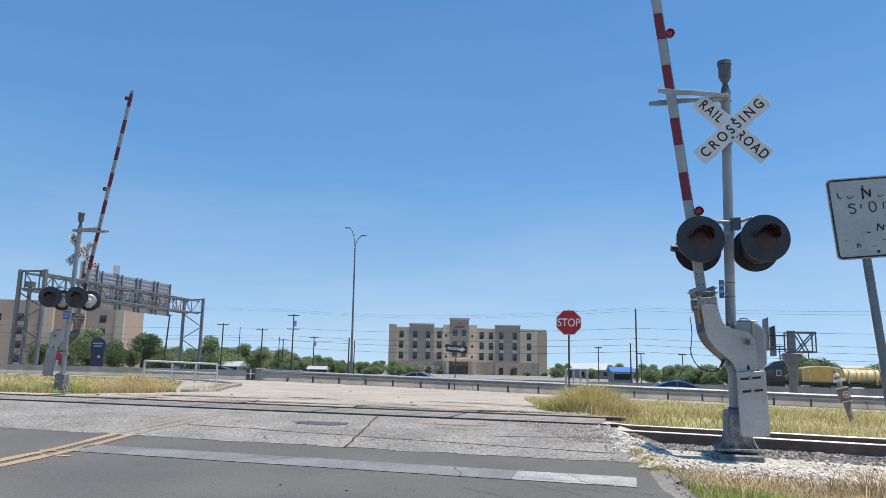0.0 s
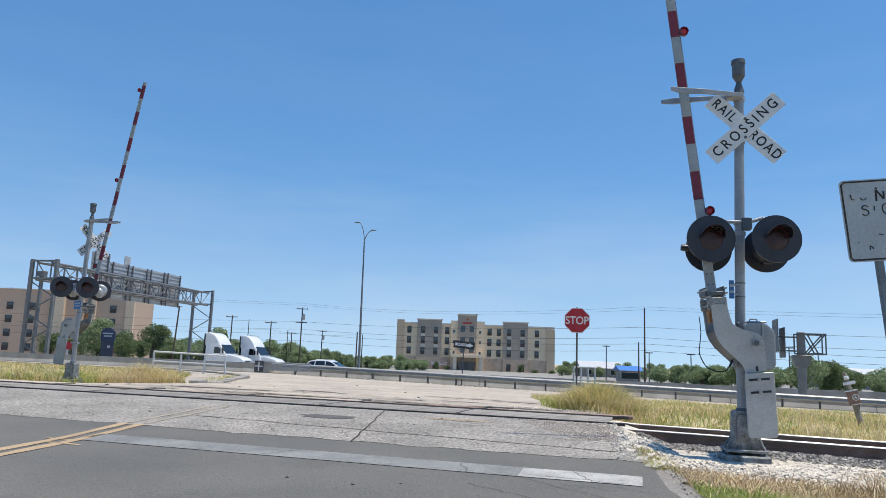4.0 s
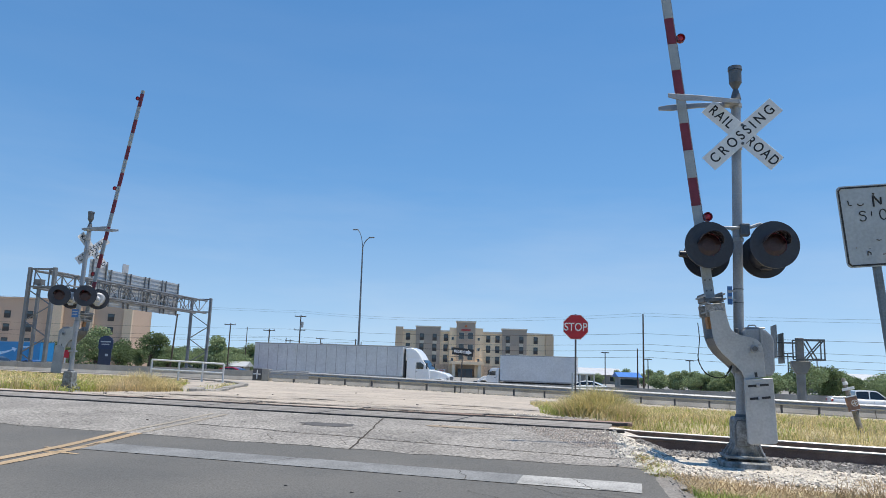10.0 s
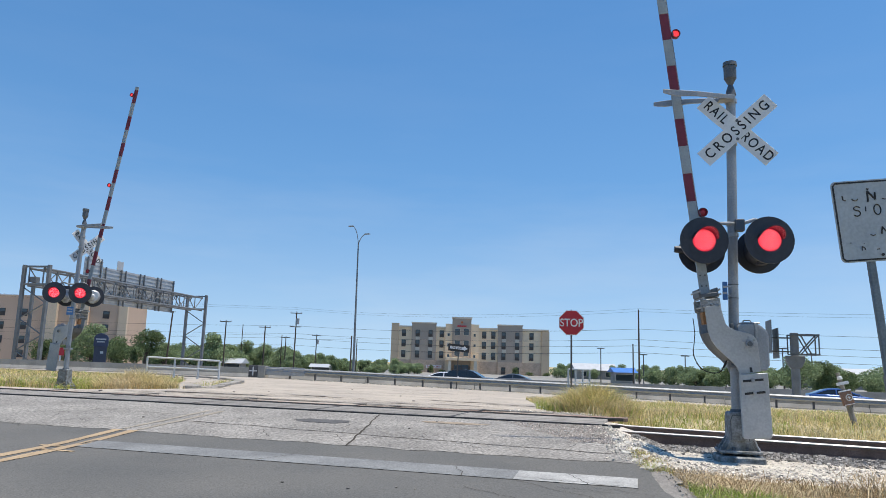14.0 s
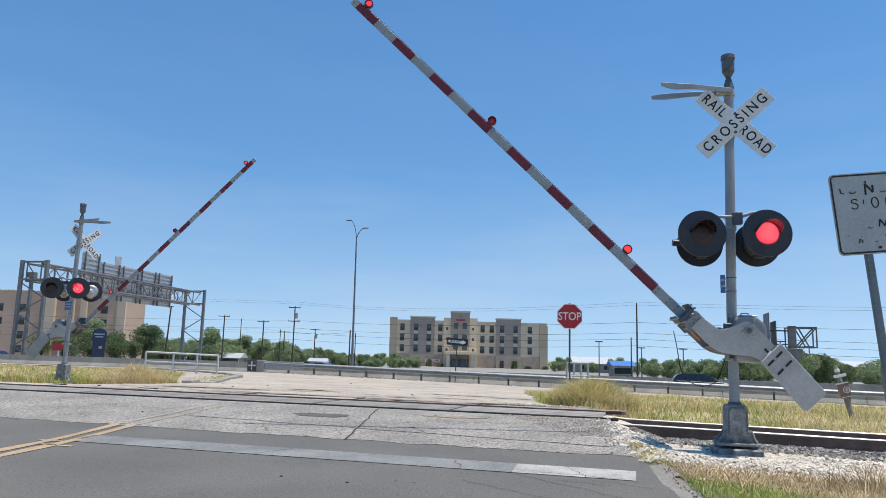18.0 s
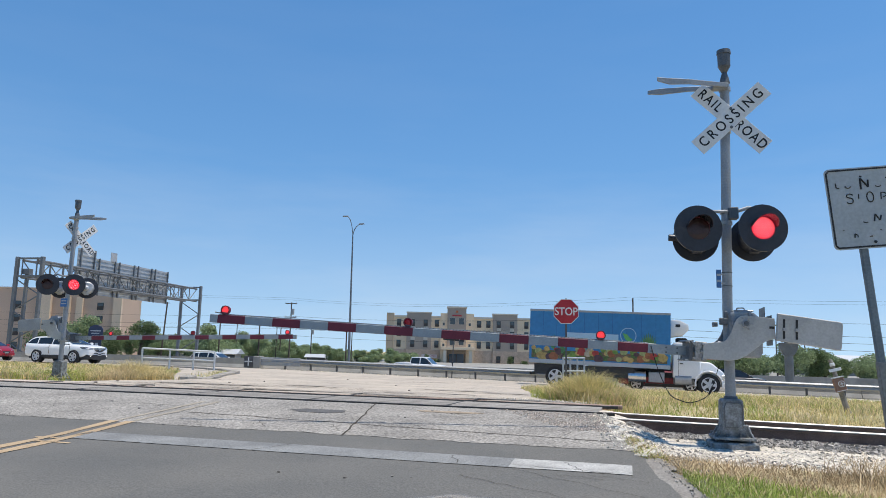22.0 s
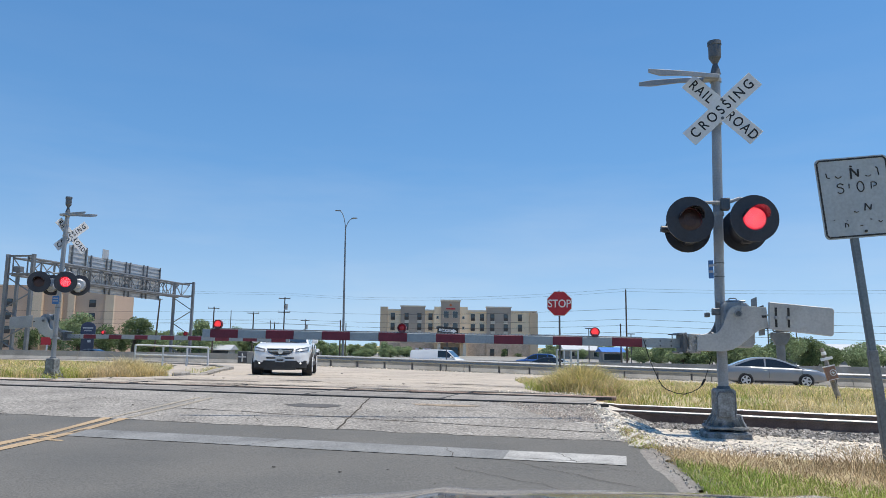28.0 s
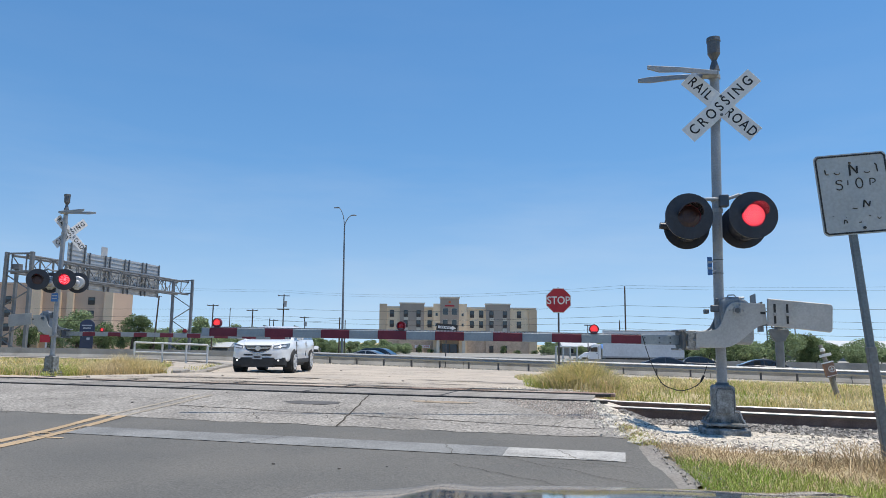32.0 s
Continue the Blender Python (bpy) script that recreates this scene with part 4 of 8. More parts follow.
    out = [(u * K, v * K) for u, v in [(-0.59, -0.545), (-0.59, -0.32), (-0.39, -0.295), (-0.31, -0.28), (-0.26, -0.24), (-0.21, -0.155), (-0.165, -0.02), (-0.13, 0.055), (-0.07, 0.105), (0.0, 0.12), (0.40, 0.10), (0.42, -0.19), (0.30, -0.225), (0.21, -0.29), (0.11, -0.38), (0.02, -0.455), (-0.09, -0.515), (-0.21, -0.545)]]
    arm = part("gate_arm", Shape().prism([(x * s, z) for x, z in out], -0.215, -0.195), ALU_LIGHT, t, "pale grey cranked arm bracket", bevel=0.007, segments=2, m=pivot)
    part("rear_bracket", Shape().prism([(x * s, z) for x, z in out], 0.18, 0.20), ALU, arm, bevel=0.006)
    for (xa, za1), (xb, zb1) in zip(out[13:], out[14:]):
        part("web_plate", Shape().prism([(xa * s, za1 + 0.012), (xb * s, zb1 + 0.012), (xb * s, zb1 + 0.022), (xa * s, za1 + 0.022)], -0.19, 0.178), DARKSTEEL, arm)
    for k in range(3):
        p0, p1 = out[2 + k * 2], out[16 - k * 2]
        part("web_rib", Shape().tube((p0[0] * s, 0.16, p0[1] - 0.03), (p1[0] * s, 0.16, p1[1] + 0.04), 0.012, None, 6), ALU, arm)
    boss = part("pivot_boss", Shape().tube((0, -0.24, 0), (0, 0.22, 0), 0.048, 0.048, 20), ALU, arm, "round bolted pivot")
    part("boss_cap", Shape().tube((0, -0.252, 0), (0, -0.238, 0), 0.030, 0.034, 16), DARKSTEEL, boss)
    for k in range(6):
        a = k * math.pi / 3
        part("bolt", Shape().tube((0.084 * math.cos(a), -0.224, 0.078 * math.sin(a)), (0.084 * math.cos(a), -0.21, 0.078 * math.sin(a)), 0.013, 0.013, 6), GALV, arm)
    part("plate_slot", Shape().box((0.32 * s, -0.217, -0.03), (0.06, 0.006, 0.03)), INK, arm)
    w = Shape().prism([(u * K, v * K) for u, v in [(0.42 * s, 0.175), (1.29 * s, 0.105), (1.32 * s, 0.075), (1.30 * s, -0.27), (1.27 * s, -0.30), (0.41 * s, -0.215)]], -0.262, -0.222)
    # the far plate's dim, hazy rear side is put in as a darker grey
    part("counterweight", w, ALU if extra_back else ALU_LIGHT, arm, "pale grey counterweight plate", bevel=0.008)
    for x in () if extra_back else (0.45, 0.605):
        part("slot", Shape().prism([((x - 0.014) * s, -0.165), ((x + 0.014) * s, -0.165), ((x + 0.014) * s, 0.085), ((x - 0.014) * s, 0.085)], -0.266, -0.263), INK, arm, "dark adjusting slot")
        part("slot_bolt", Shape().box((x * s, -0.27, -0.045), (0.05, 0.012, 0.04)).tube((x * s, -0.29, -0.045), (x * s, -0.26, -0.045), 0.018, 0.018, 6), GALV, arm)
    # clamp at the arm's root, with bolts and a worn wooden wedge
    za = -0.44 if extra_back else -0.39
    clamp = mat("dirty cast clamp", (0.36, 0.355, 0.34), 0.6, 0.3, var=0.4, scale=9, fine=50, bump=0.4)
    for y in (-0.17, 0.15):
        part("arm_clamp", Shape().box((-0.54 * s, y, za), (0.15, 0.03, 0.25)), clamp, arm, "dirty bolted arm clamp", bevel=0.008)
    part("clamp_channel", Shape().box((-0.665 * s, -0.01, za), (0.05, 0.34, 0.22)).box((-0.70 * s, -0.01, za + 0.115), (0.11, 0.30, 0.02)).box((-0.70 * s, -0.01, za - 0.115), (0.11, 0.30, 0.02)), DARKSTEEL, arm, "dark steel channel", bevel=0.006)
    part("wedge", Shape().box((-0.38 * s, -0.02, -0.46), (0.16, 0.11, 0.05)), mat("worn orange timber", (0.42, 0.21, 0.09), 0.85, var=0.35, scale=12, fine=60, bump=0.3), arm, "worn orange timber wedge", bevel=0.006)
    for x, z in ((-0.52, -0.09), (-0.63, -0.09), (-0.52, 0.09), (-0.63, 0.09), (-0.54, 0.0), (-0.72, 0.12), (-0.72, -0.12), (-0.66, 0.125)):
        part("bolt", Shape().tube((x * s, -0.235, za + z), (x * s, 0.20, za + z), 0.014, 0.014, 6), GALV, arm)
    r0, r1 = (0.60, 1.26) if extra_back else (0.66, 1.171)
    part("root_tube", Shape().box((-(r0 + r1) / 2 * s, 0, za), (r1 - r0, 0.045, 0.125)), ARM_WHITE, arm, "plain pale aluminium root of the arm", bevel=0.006)
    for x in (-0.80, -0.94, -1.13):
        for z in (0.025, -0.035):
            part("rivet", Shape().tube((x * s, -0.03, za + z), (x * s, -0.02, za + z), 0.012, 0.012, 6), DARKSTEEL, arm)
    a0, bl = (1.25, 0.429) if extra_back else (1.171, 0.3878)
    red = Shape().box((-bl / 2 * s, 0, 0), (bl, 0.042, 0.114)).mesh("red_band", ARM_RED, 0.004)
    white = Shape().box((-bl / 2 * s, 0, 0), (bl, 0.042, 0.114)).mesh("white_band", ARM_WHITE, 0.004)
    for k in range(15):
        part("red_band" if k % 2 == 0 else "white_band", red if k % 2 == 0 else white, None, arm, m=pose((-a0 - bl * k) * s, 0, za))
    part("end_cap", Shape().box(((-a0 - bl * 15 - 0.055) * s, 0, za), (0.11, 0.042, 0.114)), ARM_WHITE, arm, "pale tip of the arm", bevel=0.004)
    tooth = Shape()
    for k in range(int(15 * bl / 0.045)):
        x = -a0 - 0.045 * k
        tooth.prism([(x * s, za + 0.057), ((x - 0.034) * s, za + 0.057), ((x - 0.028) * s, za + 0.075), ((x - 0.006) * s, za + 0.075)], -0.004, 0.004)
    part("fringe", tooth, ALU, arm, "fine toothed strip along the arm")
    part("arm_cable", Shape().tube((-a0 * s, 0.005, za + 0.066), ((-a0 - bl * 15) * s, 0.005, za + 0.066), 0.007, None, 6), DARKSTEEL, arm)
    lamps = []
    zl = za + 0.125
    for x in (-1.90, -4.60, -7.52) if extra_back else (-1.782, -4.347, -6.891):
        part("lamp_stem", Shape().box((x * s, 0.015, za + 0.07), (0.07, 0.06, 0.05)), DARKSTEEL, arm)
        fr = disc_ring(Shape(), 0.050, 0.062, -0.03, 0.03, 24)
        part("lamp_rim", fr, ARM_RED, arm, m=pose(x * s, 0, zl), smooth=True)
        lamps.append(flip_lens("gate_lamp", 0.052, arm, pose(x * s, 0, zl), GATE_LIT, GATE_LENS, False))
    return t, arm, pivot, lit, lamps


SIG_R = pose(1.10, -1.90, -0.175, 0, 0, 4.5)
SIG_L = pose(-16.2, 5.15, -0.16, 0, 0, 12)
signal_r, arm_r, pivot_r, lit_r, tips_r = crossing_signal(SIG_R, -1, "grey railroad crossing signal with striped gate arm on gravel", False)
signal_l, arm_l, pivot_l, lit_l, tips_l = crossing_signal(SIG_L, 1, "grey railroad crossing signal with striped gate arm in grass", True)
# drooping cable from the arm to the mast, in short stiff links
CABLE_UP = [(-0.55, 1.69), (-0.53, 1.48), (-0.55, 1.27), (-0.52, 1.16), (-0.45, 1.06), (-0.33, 1.01), (-0.21, 1.03), (-0.14, 1.14), (-0.10, 1.22)]
CABLE_LOW = [(-1.02, 1.15), (-0.95, 0.90), (-0.86, 0.68), (-0.78, 0.54), (-0.67, 0.48), (-0.52, 0.45), (-0.34, 0.52), (-0.25, 0.64), (-0.14, 0.97)]
CABLE_UP, CABLE_LOW = ([q[1:] for q in smooth_run([(float(k), *p) for k, p in enumerate(c)], 2)] for c in (CABLE_UP, CABLE_LOW))
LINKS = []
cable = part("cable", Shape().tube((-0.10, -0.09, 1.17), (-0.10, -0.09, 1.24), 0.014, None, 8), RUBBER, signal_r, "thin black drooping cable")
for i in range(16):
    LINKS.append(part("cable_link", Shape().tube((-0.058, 0, 0), (0.058, 0, 0), 0.0055, None, 6), RUBBER, cable))
part("plug", Shape().tube((-0.04, 0, 0), (0.05, 0, 0), 0.013, 0.016, 8), RUBBER, LINKS[13])


def link_pose(i, low):
    """Where link i lies when the arm has gone down by the share low."""
    a, b = (tuple(u + (v - u) * low for u, v in zip(CABLE_UP[k], CABLE_LOW[k])) for k in (i, i + 1))
    y = -0.30 + 0.18 * (i / 15)
    return pose((a[0] + b[0]) / 2, y, (a[1] + b[1]) / 2, 0, -math.degrees(math.atan2(b[1] - a[1], b[0] - a[0])))


# ---------------------------------------------------------------- signs
def plate(w, h, r, y0, y1, n=5):
    """An upright plate with rounded corners, in the xz plane."""
    o = []
    for cx, cz, a0 in ((w / 2 - r, h / 2 - r, 0), (-w / 2 + r, h / 2 - r, 90), (-w / 2 + r, -h / 2 + r, 180), (w / 2 - r, -h / 2 + r, 270)):
        o += [(cx + r * math.cos(radians(a0 + 90 * i / n)), cz + r * math.sin(radians(a0 + 90 * i / n))) for i in range(n + 1)]
    return Shape().prism(o, y0, y1)


# weathered track sign on a leaning post
t = thing("track_sign", "weathered white sign with flaking black letters on a leaning post", "sign", pose(2.24, -4.30, -0.33, 0, -5.0, 12))
part("post", Shape().box((0.045, 0.03, 1.44), (0.075, 0.05, 3.1)), POST_BLUE, t, "grey steel post", bevel=0.012)
brd = part("board", plate(0.70, 0.80, 0.05, -0.006, 0.0), SIGN_OLD, t, "faded white board", m=pose(0.10, -0.012, 2.67))
bz = Shape()
for w, h, c in ((0.62, 0.016, (0, 0.380)), (0.62, 0.016, (0, -0.380)), (0.016, 0.72, (-0.330, 0)), (0.016, 0.72, (0.330, 0))):
    bz.box((c[0], -0.008, c[1]), (w, 0.003, h))
for sx in (-1, 1):
    for sz in (-1, 1):
        bz.tube((sx * 0.33, -0.008, sz * 0.355), (sx * 0.305, -0.008, sz * 0.38), 0.008, None, 6)
part("border", bz, INK, brd, "thin black border")


def stroke(pts, w=0.0075):
    return Shape().path([(x, -0.008, z) for x, z in pts], w, 6)


def bow(cx, cz, rx, rz, a0, a1, n=10):
    return [(cx + rx * math.cos(radians(a0 + (a1 - a0) * i / n)), cz + rz * math.sin(radians(a0 + (a1 - a0) * i / n))) for i in range(n + 1)]


for pts, w in (([(-0.02, 0.18), (-0.015, 0.29), (0.05, 0.20), (0.055, 0.27)], 0.012), (bow(-0.135, 0.12, 0.03, 0.022, 20, 200) + bow(-0.14, 0.075, 0.032, 0.028, 90, -150), 0.008),
               (bow(0.055, 0.10, 0.032, 0.05, 0, 360, 16), 0.008), ([(0.155, 0.07), (0.16, 0.135)] + bow(0.17, 0.115, 0.04, 0.022, 90, -80), 0.007), ([(-0.05, 0.135), (-0.055, 0.09)], 0.007),
               ([(0.06, -0.14), (0.075, -0.07), (0.115, -0.135), (0.13, -0.085)], 0.009)):
    part("letter", stroke(pts, w * 0.72), INK, brd, "flaking black letter")
for pts, w in (([(-0.255, 0.255), (-0.25, 0.21), (-0.225, 0.205)], 0.007), (bow(-0.14, 0.225, 0.028, 0.025, 190, 340), 0.007), (bow(0.145, 0.215, 0.028, 0.018, 200, 340), 0.006), ([(0.225, 0.285), (0.24, 0.27), (0.245, 0.20)], 0.007),
               ([(-0.02, 0.31), (0.0, 0.305)], 0.010), ([(-0.045, -0.14), (-0.02, -0.15), (0.0, -0.145)], 0.006), ([(-0.145, -0.29), (-0.14, -0.25), (-0.115, -0.265), (-0.115, -0.285)], 0.006), ([(-0.005, -0.285), (0.02, -0.283)], 0.007),
               ([(0.10, -0.225), (0.115, -0.23)], 0.006), ([(0.175, -0.245), (0.19, -0.265), (0.21, -0.25)], 0.006), ([(-0.245, -0.21), (-0.235, -0.21)], 0.005), ([(-0.12, -0.225), (-0.115, -0.225)], 0.005)):
    part("letter_flake", stroke(pts, w * 0.8), INK, brd, "flaked remains of a black letter")
part("bolt", Shape().tube((0.04, -0.016, -0.34), (0.04, 0, -0.34), 0.014, 0.014, 8), INK, brd)
part("sleeve", Shape().box((0.045, 0.03, 0.62), (0.085, 0.06, 1.15)), GANTRY, t, "lower post sleeve", bevel=0.008)

# stop sign
t = thing("stop_sign", "red octagonal stop sign on a thin steel post", "sign", pose(-2.45, 12.5, ground_z(-2.45, 12.5), 0, 0, 8))
part("post", Shape().box((0, 0.025, 1.55), (0.06, 0.04, 3.15)), GREYPOLE, t, "dark steel post", bevel=0.008)
oc = lambda r: [(r * math.cos(radians(22.5 + 45 * i)), r * math.sin(radians(22.5 + 45 * i))) for i in range(8)]
face = part("face", Shape().prism(oc(0.452), -0.004, 0.0), SIGN_WHITE, t, "white border", m=pose(0, -0.004, 2.68))
part("red_field", Shape().prism(oc(0.430), -0.007, -0.004), STOP_RED, face, "red field")
part("lettering", words("STOP", 0.375, 0.001, SIGN_WHITE, narrow=0.86), None, face, "white capital letters", m=pose(0, -0.009, -0.01))

# one way sign behind the guardrail
t = thing("one_way_sign", "black sign with white arrow reading one way", "sign", pose(-11.8, 32.95, ground_z(-11.8, 33.0), 0, 1.5, 14))
part("post", Shape().box((0, 0.025, 1.3), (0.07, 0.05, 2.8)), GREYPOLE, t, "dark steel post", bevel=0.008)
face = part("face", plate(1.37, 0.46, 0.03, -0.006, 0.0), INK, t, "black board", m=pose(0.02, -0.006, 2.62, 0, 3))
part("arrow", Shape().prism([(-0.58, -0.085), (0.33, -0.085), (0.33, -0.155), (0.60, 0), (0.33, 0.155), (0.33, 0.085), (-0.58, 0.085)], -0.010, -0.006), SIGN_WHITE, face, "white arrow")
part("lettering", words("ONE WAY", 0.18, 0.001, INK, narrow=0.82), None, face, "black capital letters", m=pose(-0.13, -0.012, 0))

# leaning marker post in the far grass
t = thing("marker_post", "leaning timber post with a pale brown box and white boards", "marker", pose(4.06, 4.6, ground_z(4, 4.6) - 0.05, -4, -14, 5))
FADED_BROWN = mat("sun-faded brown board", (0.30, 0.175, 0.125), 0.8, var=0.25, scale=6, fine=40, bump=0.2)
part("post", Shape().tube((0, 0, 0), (0.0, 0, 0.30), 0.060, 0.056, 10).tube((0, 0, 0.30), (0, 0, 1.13), 0.056, 0.040, 10), mat("silvered split timber", (0.30, 0.27, 0.225), 0.9, var=0.35, scale=6, fine=40, bump=0.5), t, bevel=0.004)
box = part("brown_box", Shape().box((-0.01, -0.085, 0.60), (0.21, 0.10, 0.28)), FADED_BROWN, t, "faded brown box", bevel=0.012)
part("disc", disc_ring(Shape(), 0.052, 0.066, -0.142, -0.134, 24, 0.02, 0.61).tube((0.0, -0.142, 0.61), (0.0, -0.134, 0.61), 0.001, None, 6).box((0.02, -0.138, 0.61), (0.070, 0.006, 0.016)).box((0.02, -0.138, 0.61), (0.016, 0.006, 0.070)), SIGN_WHITE, box, "white ring emblem")
part("lid", Shape().box((-0.01, -0.085, 0.752), (0.22, 0.11, 0.022)), SIGN_WHITE, box, "chalky white lid edge")
part("foot_strip", Shape().box((-0.01, -0.139, 0.475), (0.20, 0.008, 0.012)), SIGN_WHITE, box)
part("white_board", Shape().box((0.01, -0.06, 0.905), (0.24, 0.02, 0.058)), SIGN_WHITE, t, "small white board", bevel=0.004)
part("cap", Shape().tube((0.0, -0.03, 0.985), (0.0, -0.03, 1.055), 0.052, 0.046, 14), SIGN_WHITE, t, "round white cap", bevel=0.01)

# ---------------------------------------------------------------- guardrail, barriers, railing
def guardrail(x0, x1, y):
    t = thing("guardrail", "galvanised steel beam guardrail on timber-dark posts", "guardrail")
    prof = [(-0.155, 0.0), (-0.12, -0.04), (-0.08, -0.08), (-0.04, -0.04), (0, 0.0), (0.04, -0.04), (0.08, -0.08), (0.12, -0.04), (0.155, 0.0)]
    n = int((x1 - x0) / 3.81)
    for i in range(n):
        a, b = x0 + i * 3.81, x0 + (i + 1) * 3.81 + 0.02
        s = Shape()
        v = []
        for x in (a, b):
            z = ground_z(x, y) + 0.60
            v += [(x, y - 0.16 + dy, z + dz) for dz, dy in prof] + [(x, y - 0.155 + dy, z + dz) for dz, dy in prof]
        k = len(prof)
        f = [(j, j + 1, 2 * k + j + 1, 2 * k + j) for j in range(k - 1)] + [(k + j, 3 * k + j, 3 * k + j + 1, k + j + 1) for j in range(k - 1)]
        f += [(k - 1, 2 * k - 1, 4 * k - 1, 3 * k - 1), (0, 2 * k, 3 * k, k)]
        part("beam", s.add(v, f), GALV, t)
    post = Shape().box((0, 0, 0.30), (0.10, 0.15, 0.84)).mesh("post", GREYPOLE, 0.008)
    block = Shape().box((0, -0.10, 0.60), (0.10, 0.10, 0.34)).mesh("block", GREYPOLE, 0.008)
    for i in range(2 * n + 1):
        x = x0 + i * 1.905
        m = pose(x, y, ground_z(x, y))
        part("post", post, None, t, m=m)
        part("spacer_block", block, None, t, m=m)
    return t


guardrail(-25.4, 58.0, 32.6)
t = thing("rail_terminal", "dark barrier end with striped plate at the guardrail", "guardrail end")
z0 = ground_z(-26, 32.6)
part("terminal_box", Shape().box((-25.55, 32.55, z0 + 0.42), (0.55, 0.5, 0.84)), CONCRETE, t, "concrete end block", bevel=0.03)
part("black_panel", Shape().box((-26.2, 32.5, z0 + 0.45), (0.72, 0.3, 0.80)), GREYPOLE, t, "dark end panel", bevel=0.02)
part("marker_plate", Shape().box((-26.2, 32.33, z0 + 0.47), (0.60, 0.03, 0.07)), SIGN_WHITE, t)
part("marker_plate", Shape().box((-26.2, 32.33, z0 + 0.45), (0.07, 0.03, 0.60)), SIGN_WHITE, t)
part("transition_beam", Shape().box((-23.9, 32.42, z0 + 0.5), (3.2, 0.06, 0.56)), GALV, t, bevel=0.02)


def barrier(name, x0, x1, y, h, label, step=6.1, drop=0.0):
    t = thing(name, label, "barrier", kind="")
    i = 0
    x = x0
    while x < x1:
        b = min(x + step, x1) - 0.03
        v = []
        sec = [(-0.30, 0), (-0.28, 0.08), (-0.13, 0.30), (-0.09, h), (0.09, h), (0.13, 0.30), (0.28, 0.08), (0.30, 0)]
        for xx in (x, b):
            z = ground_z(xx, y) - drop
            v += [(xx, y + a, z + c) for a, c in sec]
        k = len(sec)
        part("segment", Shape().add(v, [(j, (j + 1) % k, k + (j + 1) % k, k + j) for j in range(k)] + [tuple(range(k)), tuple(range(k, 2 * k))[::-1]]), CONCRETE, t)
        x += step
        i += 1
    return t


barrier("concrete_barrier", -140, 70, 34.0, 0.72, "long grey concrete traffic barrier beside the frontage road", 7.6)
barrier("median_barrier", -200, 110, 60.0, 1.0, "long grey concrete highway median barrier", 9.0)

# white pipe railing on the left kerb
t = thing("pipe_railing", "white painted steel pipe railing on a concrete headwall", "railing")
ra, rb = (-23.1, 17.4), (-19.85, 18.5)
rz = -0.22
for k in range(4):
    u = (0, 0.38, 0.71, 1)[k]
    p = (ra[0] + (rb[0] - ra[0]) * u, ra[1] + (rb[1] - ra[1]) * u)
    part("upright", Shape().box((p[0], p[1], rz + 0.46 - 0.04 * u), (0.075, 0.075, 0.96 - 0.08 * u)), RAIL_WHITE, t, bevel=0.008)
for za, zb in ((0.95, 0.86), (0.50, 0.43)):
    a, b = Vector((*ra, rz + za)), Vector((*rb, rz + zb))
    part("bar", Shape().tube(a, b, 0.045, 0.045, 10), RAIL_WHITE, t)
# its pair by the stop sign
t2 = thing("pipe_railing", "white painted steel pipe railing half hidden by tall grass", "railing")
ra2, rb2 = (-3.25, 19.2), (-2.45, 20.4)
rz2 = ground_z(-3, 20)
for k in range(4):
    p = (ra2[0] + (rb2[0] - ra2[0]) * k / 3, ra2[1] + (rb2[1] - ra2[1]) * k / 3)
    part("upright", Shape().tube((p[0], p[1], rz2), (p[0], p[1], rz2 + 1.33), 0.04, 0.04, 10), SIGN_OLD, t2)
for z in (1.31, 0.75):
    part("bar", Shape().tube((*ra2, rz2 + z), (*rb2, rz2 + z), 0.036, 0.036, 10), SIGN_OLD, t2)
hw = Shape().prism([(ra[0] - 0.3, ra[1] - 0.3), (rb[0] + 0.1, rb[1] - 0.3), (rb[0] + 0.1, rb[1] + 0.2), (ra[0] - 0.3, ra[1] + 0.2)], rz - 0.5, rz - 0.02, "z")
tagged(part("headwall", hw, KERB, bevel=0.02), "low concrete headwall under the railing", "headwall", "", "structure")
t = thing("kerb", "broken pale concrete kerb round the grass island", "kerb", kind="structure")
pts = [(-13.3, 6.9), (-13.9, 8.2), (-14.5, 9.7), (-15.2, 11.6), (-16.1, 13.7), (-17.2, 16.2), (-18.2, 17.6), (-19.8, 19.4), (-22.4, 20.8), (-26.5, 21.8)]
for a, b in zip(pts, pts[1:]):
    for k in range(2):
        p = [a[i] + (b[i] - a[i]) * (k / 2 + 0.02) for i in (0, 1)]
        q = [a[i] + (b[i] - a[i]) * (k / 2 + 0.49) for i in (0, 1)]
        d = Vector((q[0] - p[0], q[1] - p[1]))
        n2 = Vector((-d.y, d.x)).normalized() * 0.15
        part("kerb_stone", Shape().prism([(p[0] - n2.x, p[1] - n2.y), (q[0] - n2.x, q[1] - n2.y), (q[0] + n2.x, q[1] + n2.y), (p[0] + n2.x, p[1] + n2.y)], ground_z(*p) - 0.15, ground_z(*p) + 0.11 + 0.05 * noise.noise((p[0], p[1], 2.0)), "z"), KERB, t, bevel=0.03)

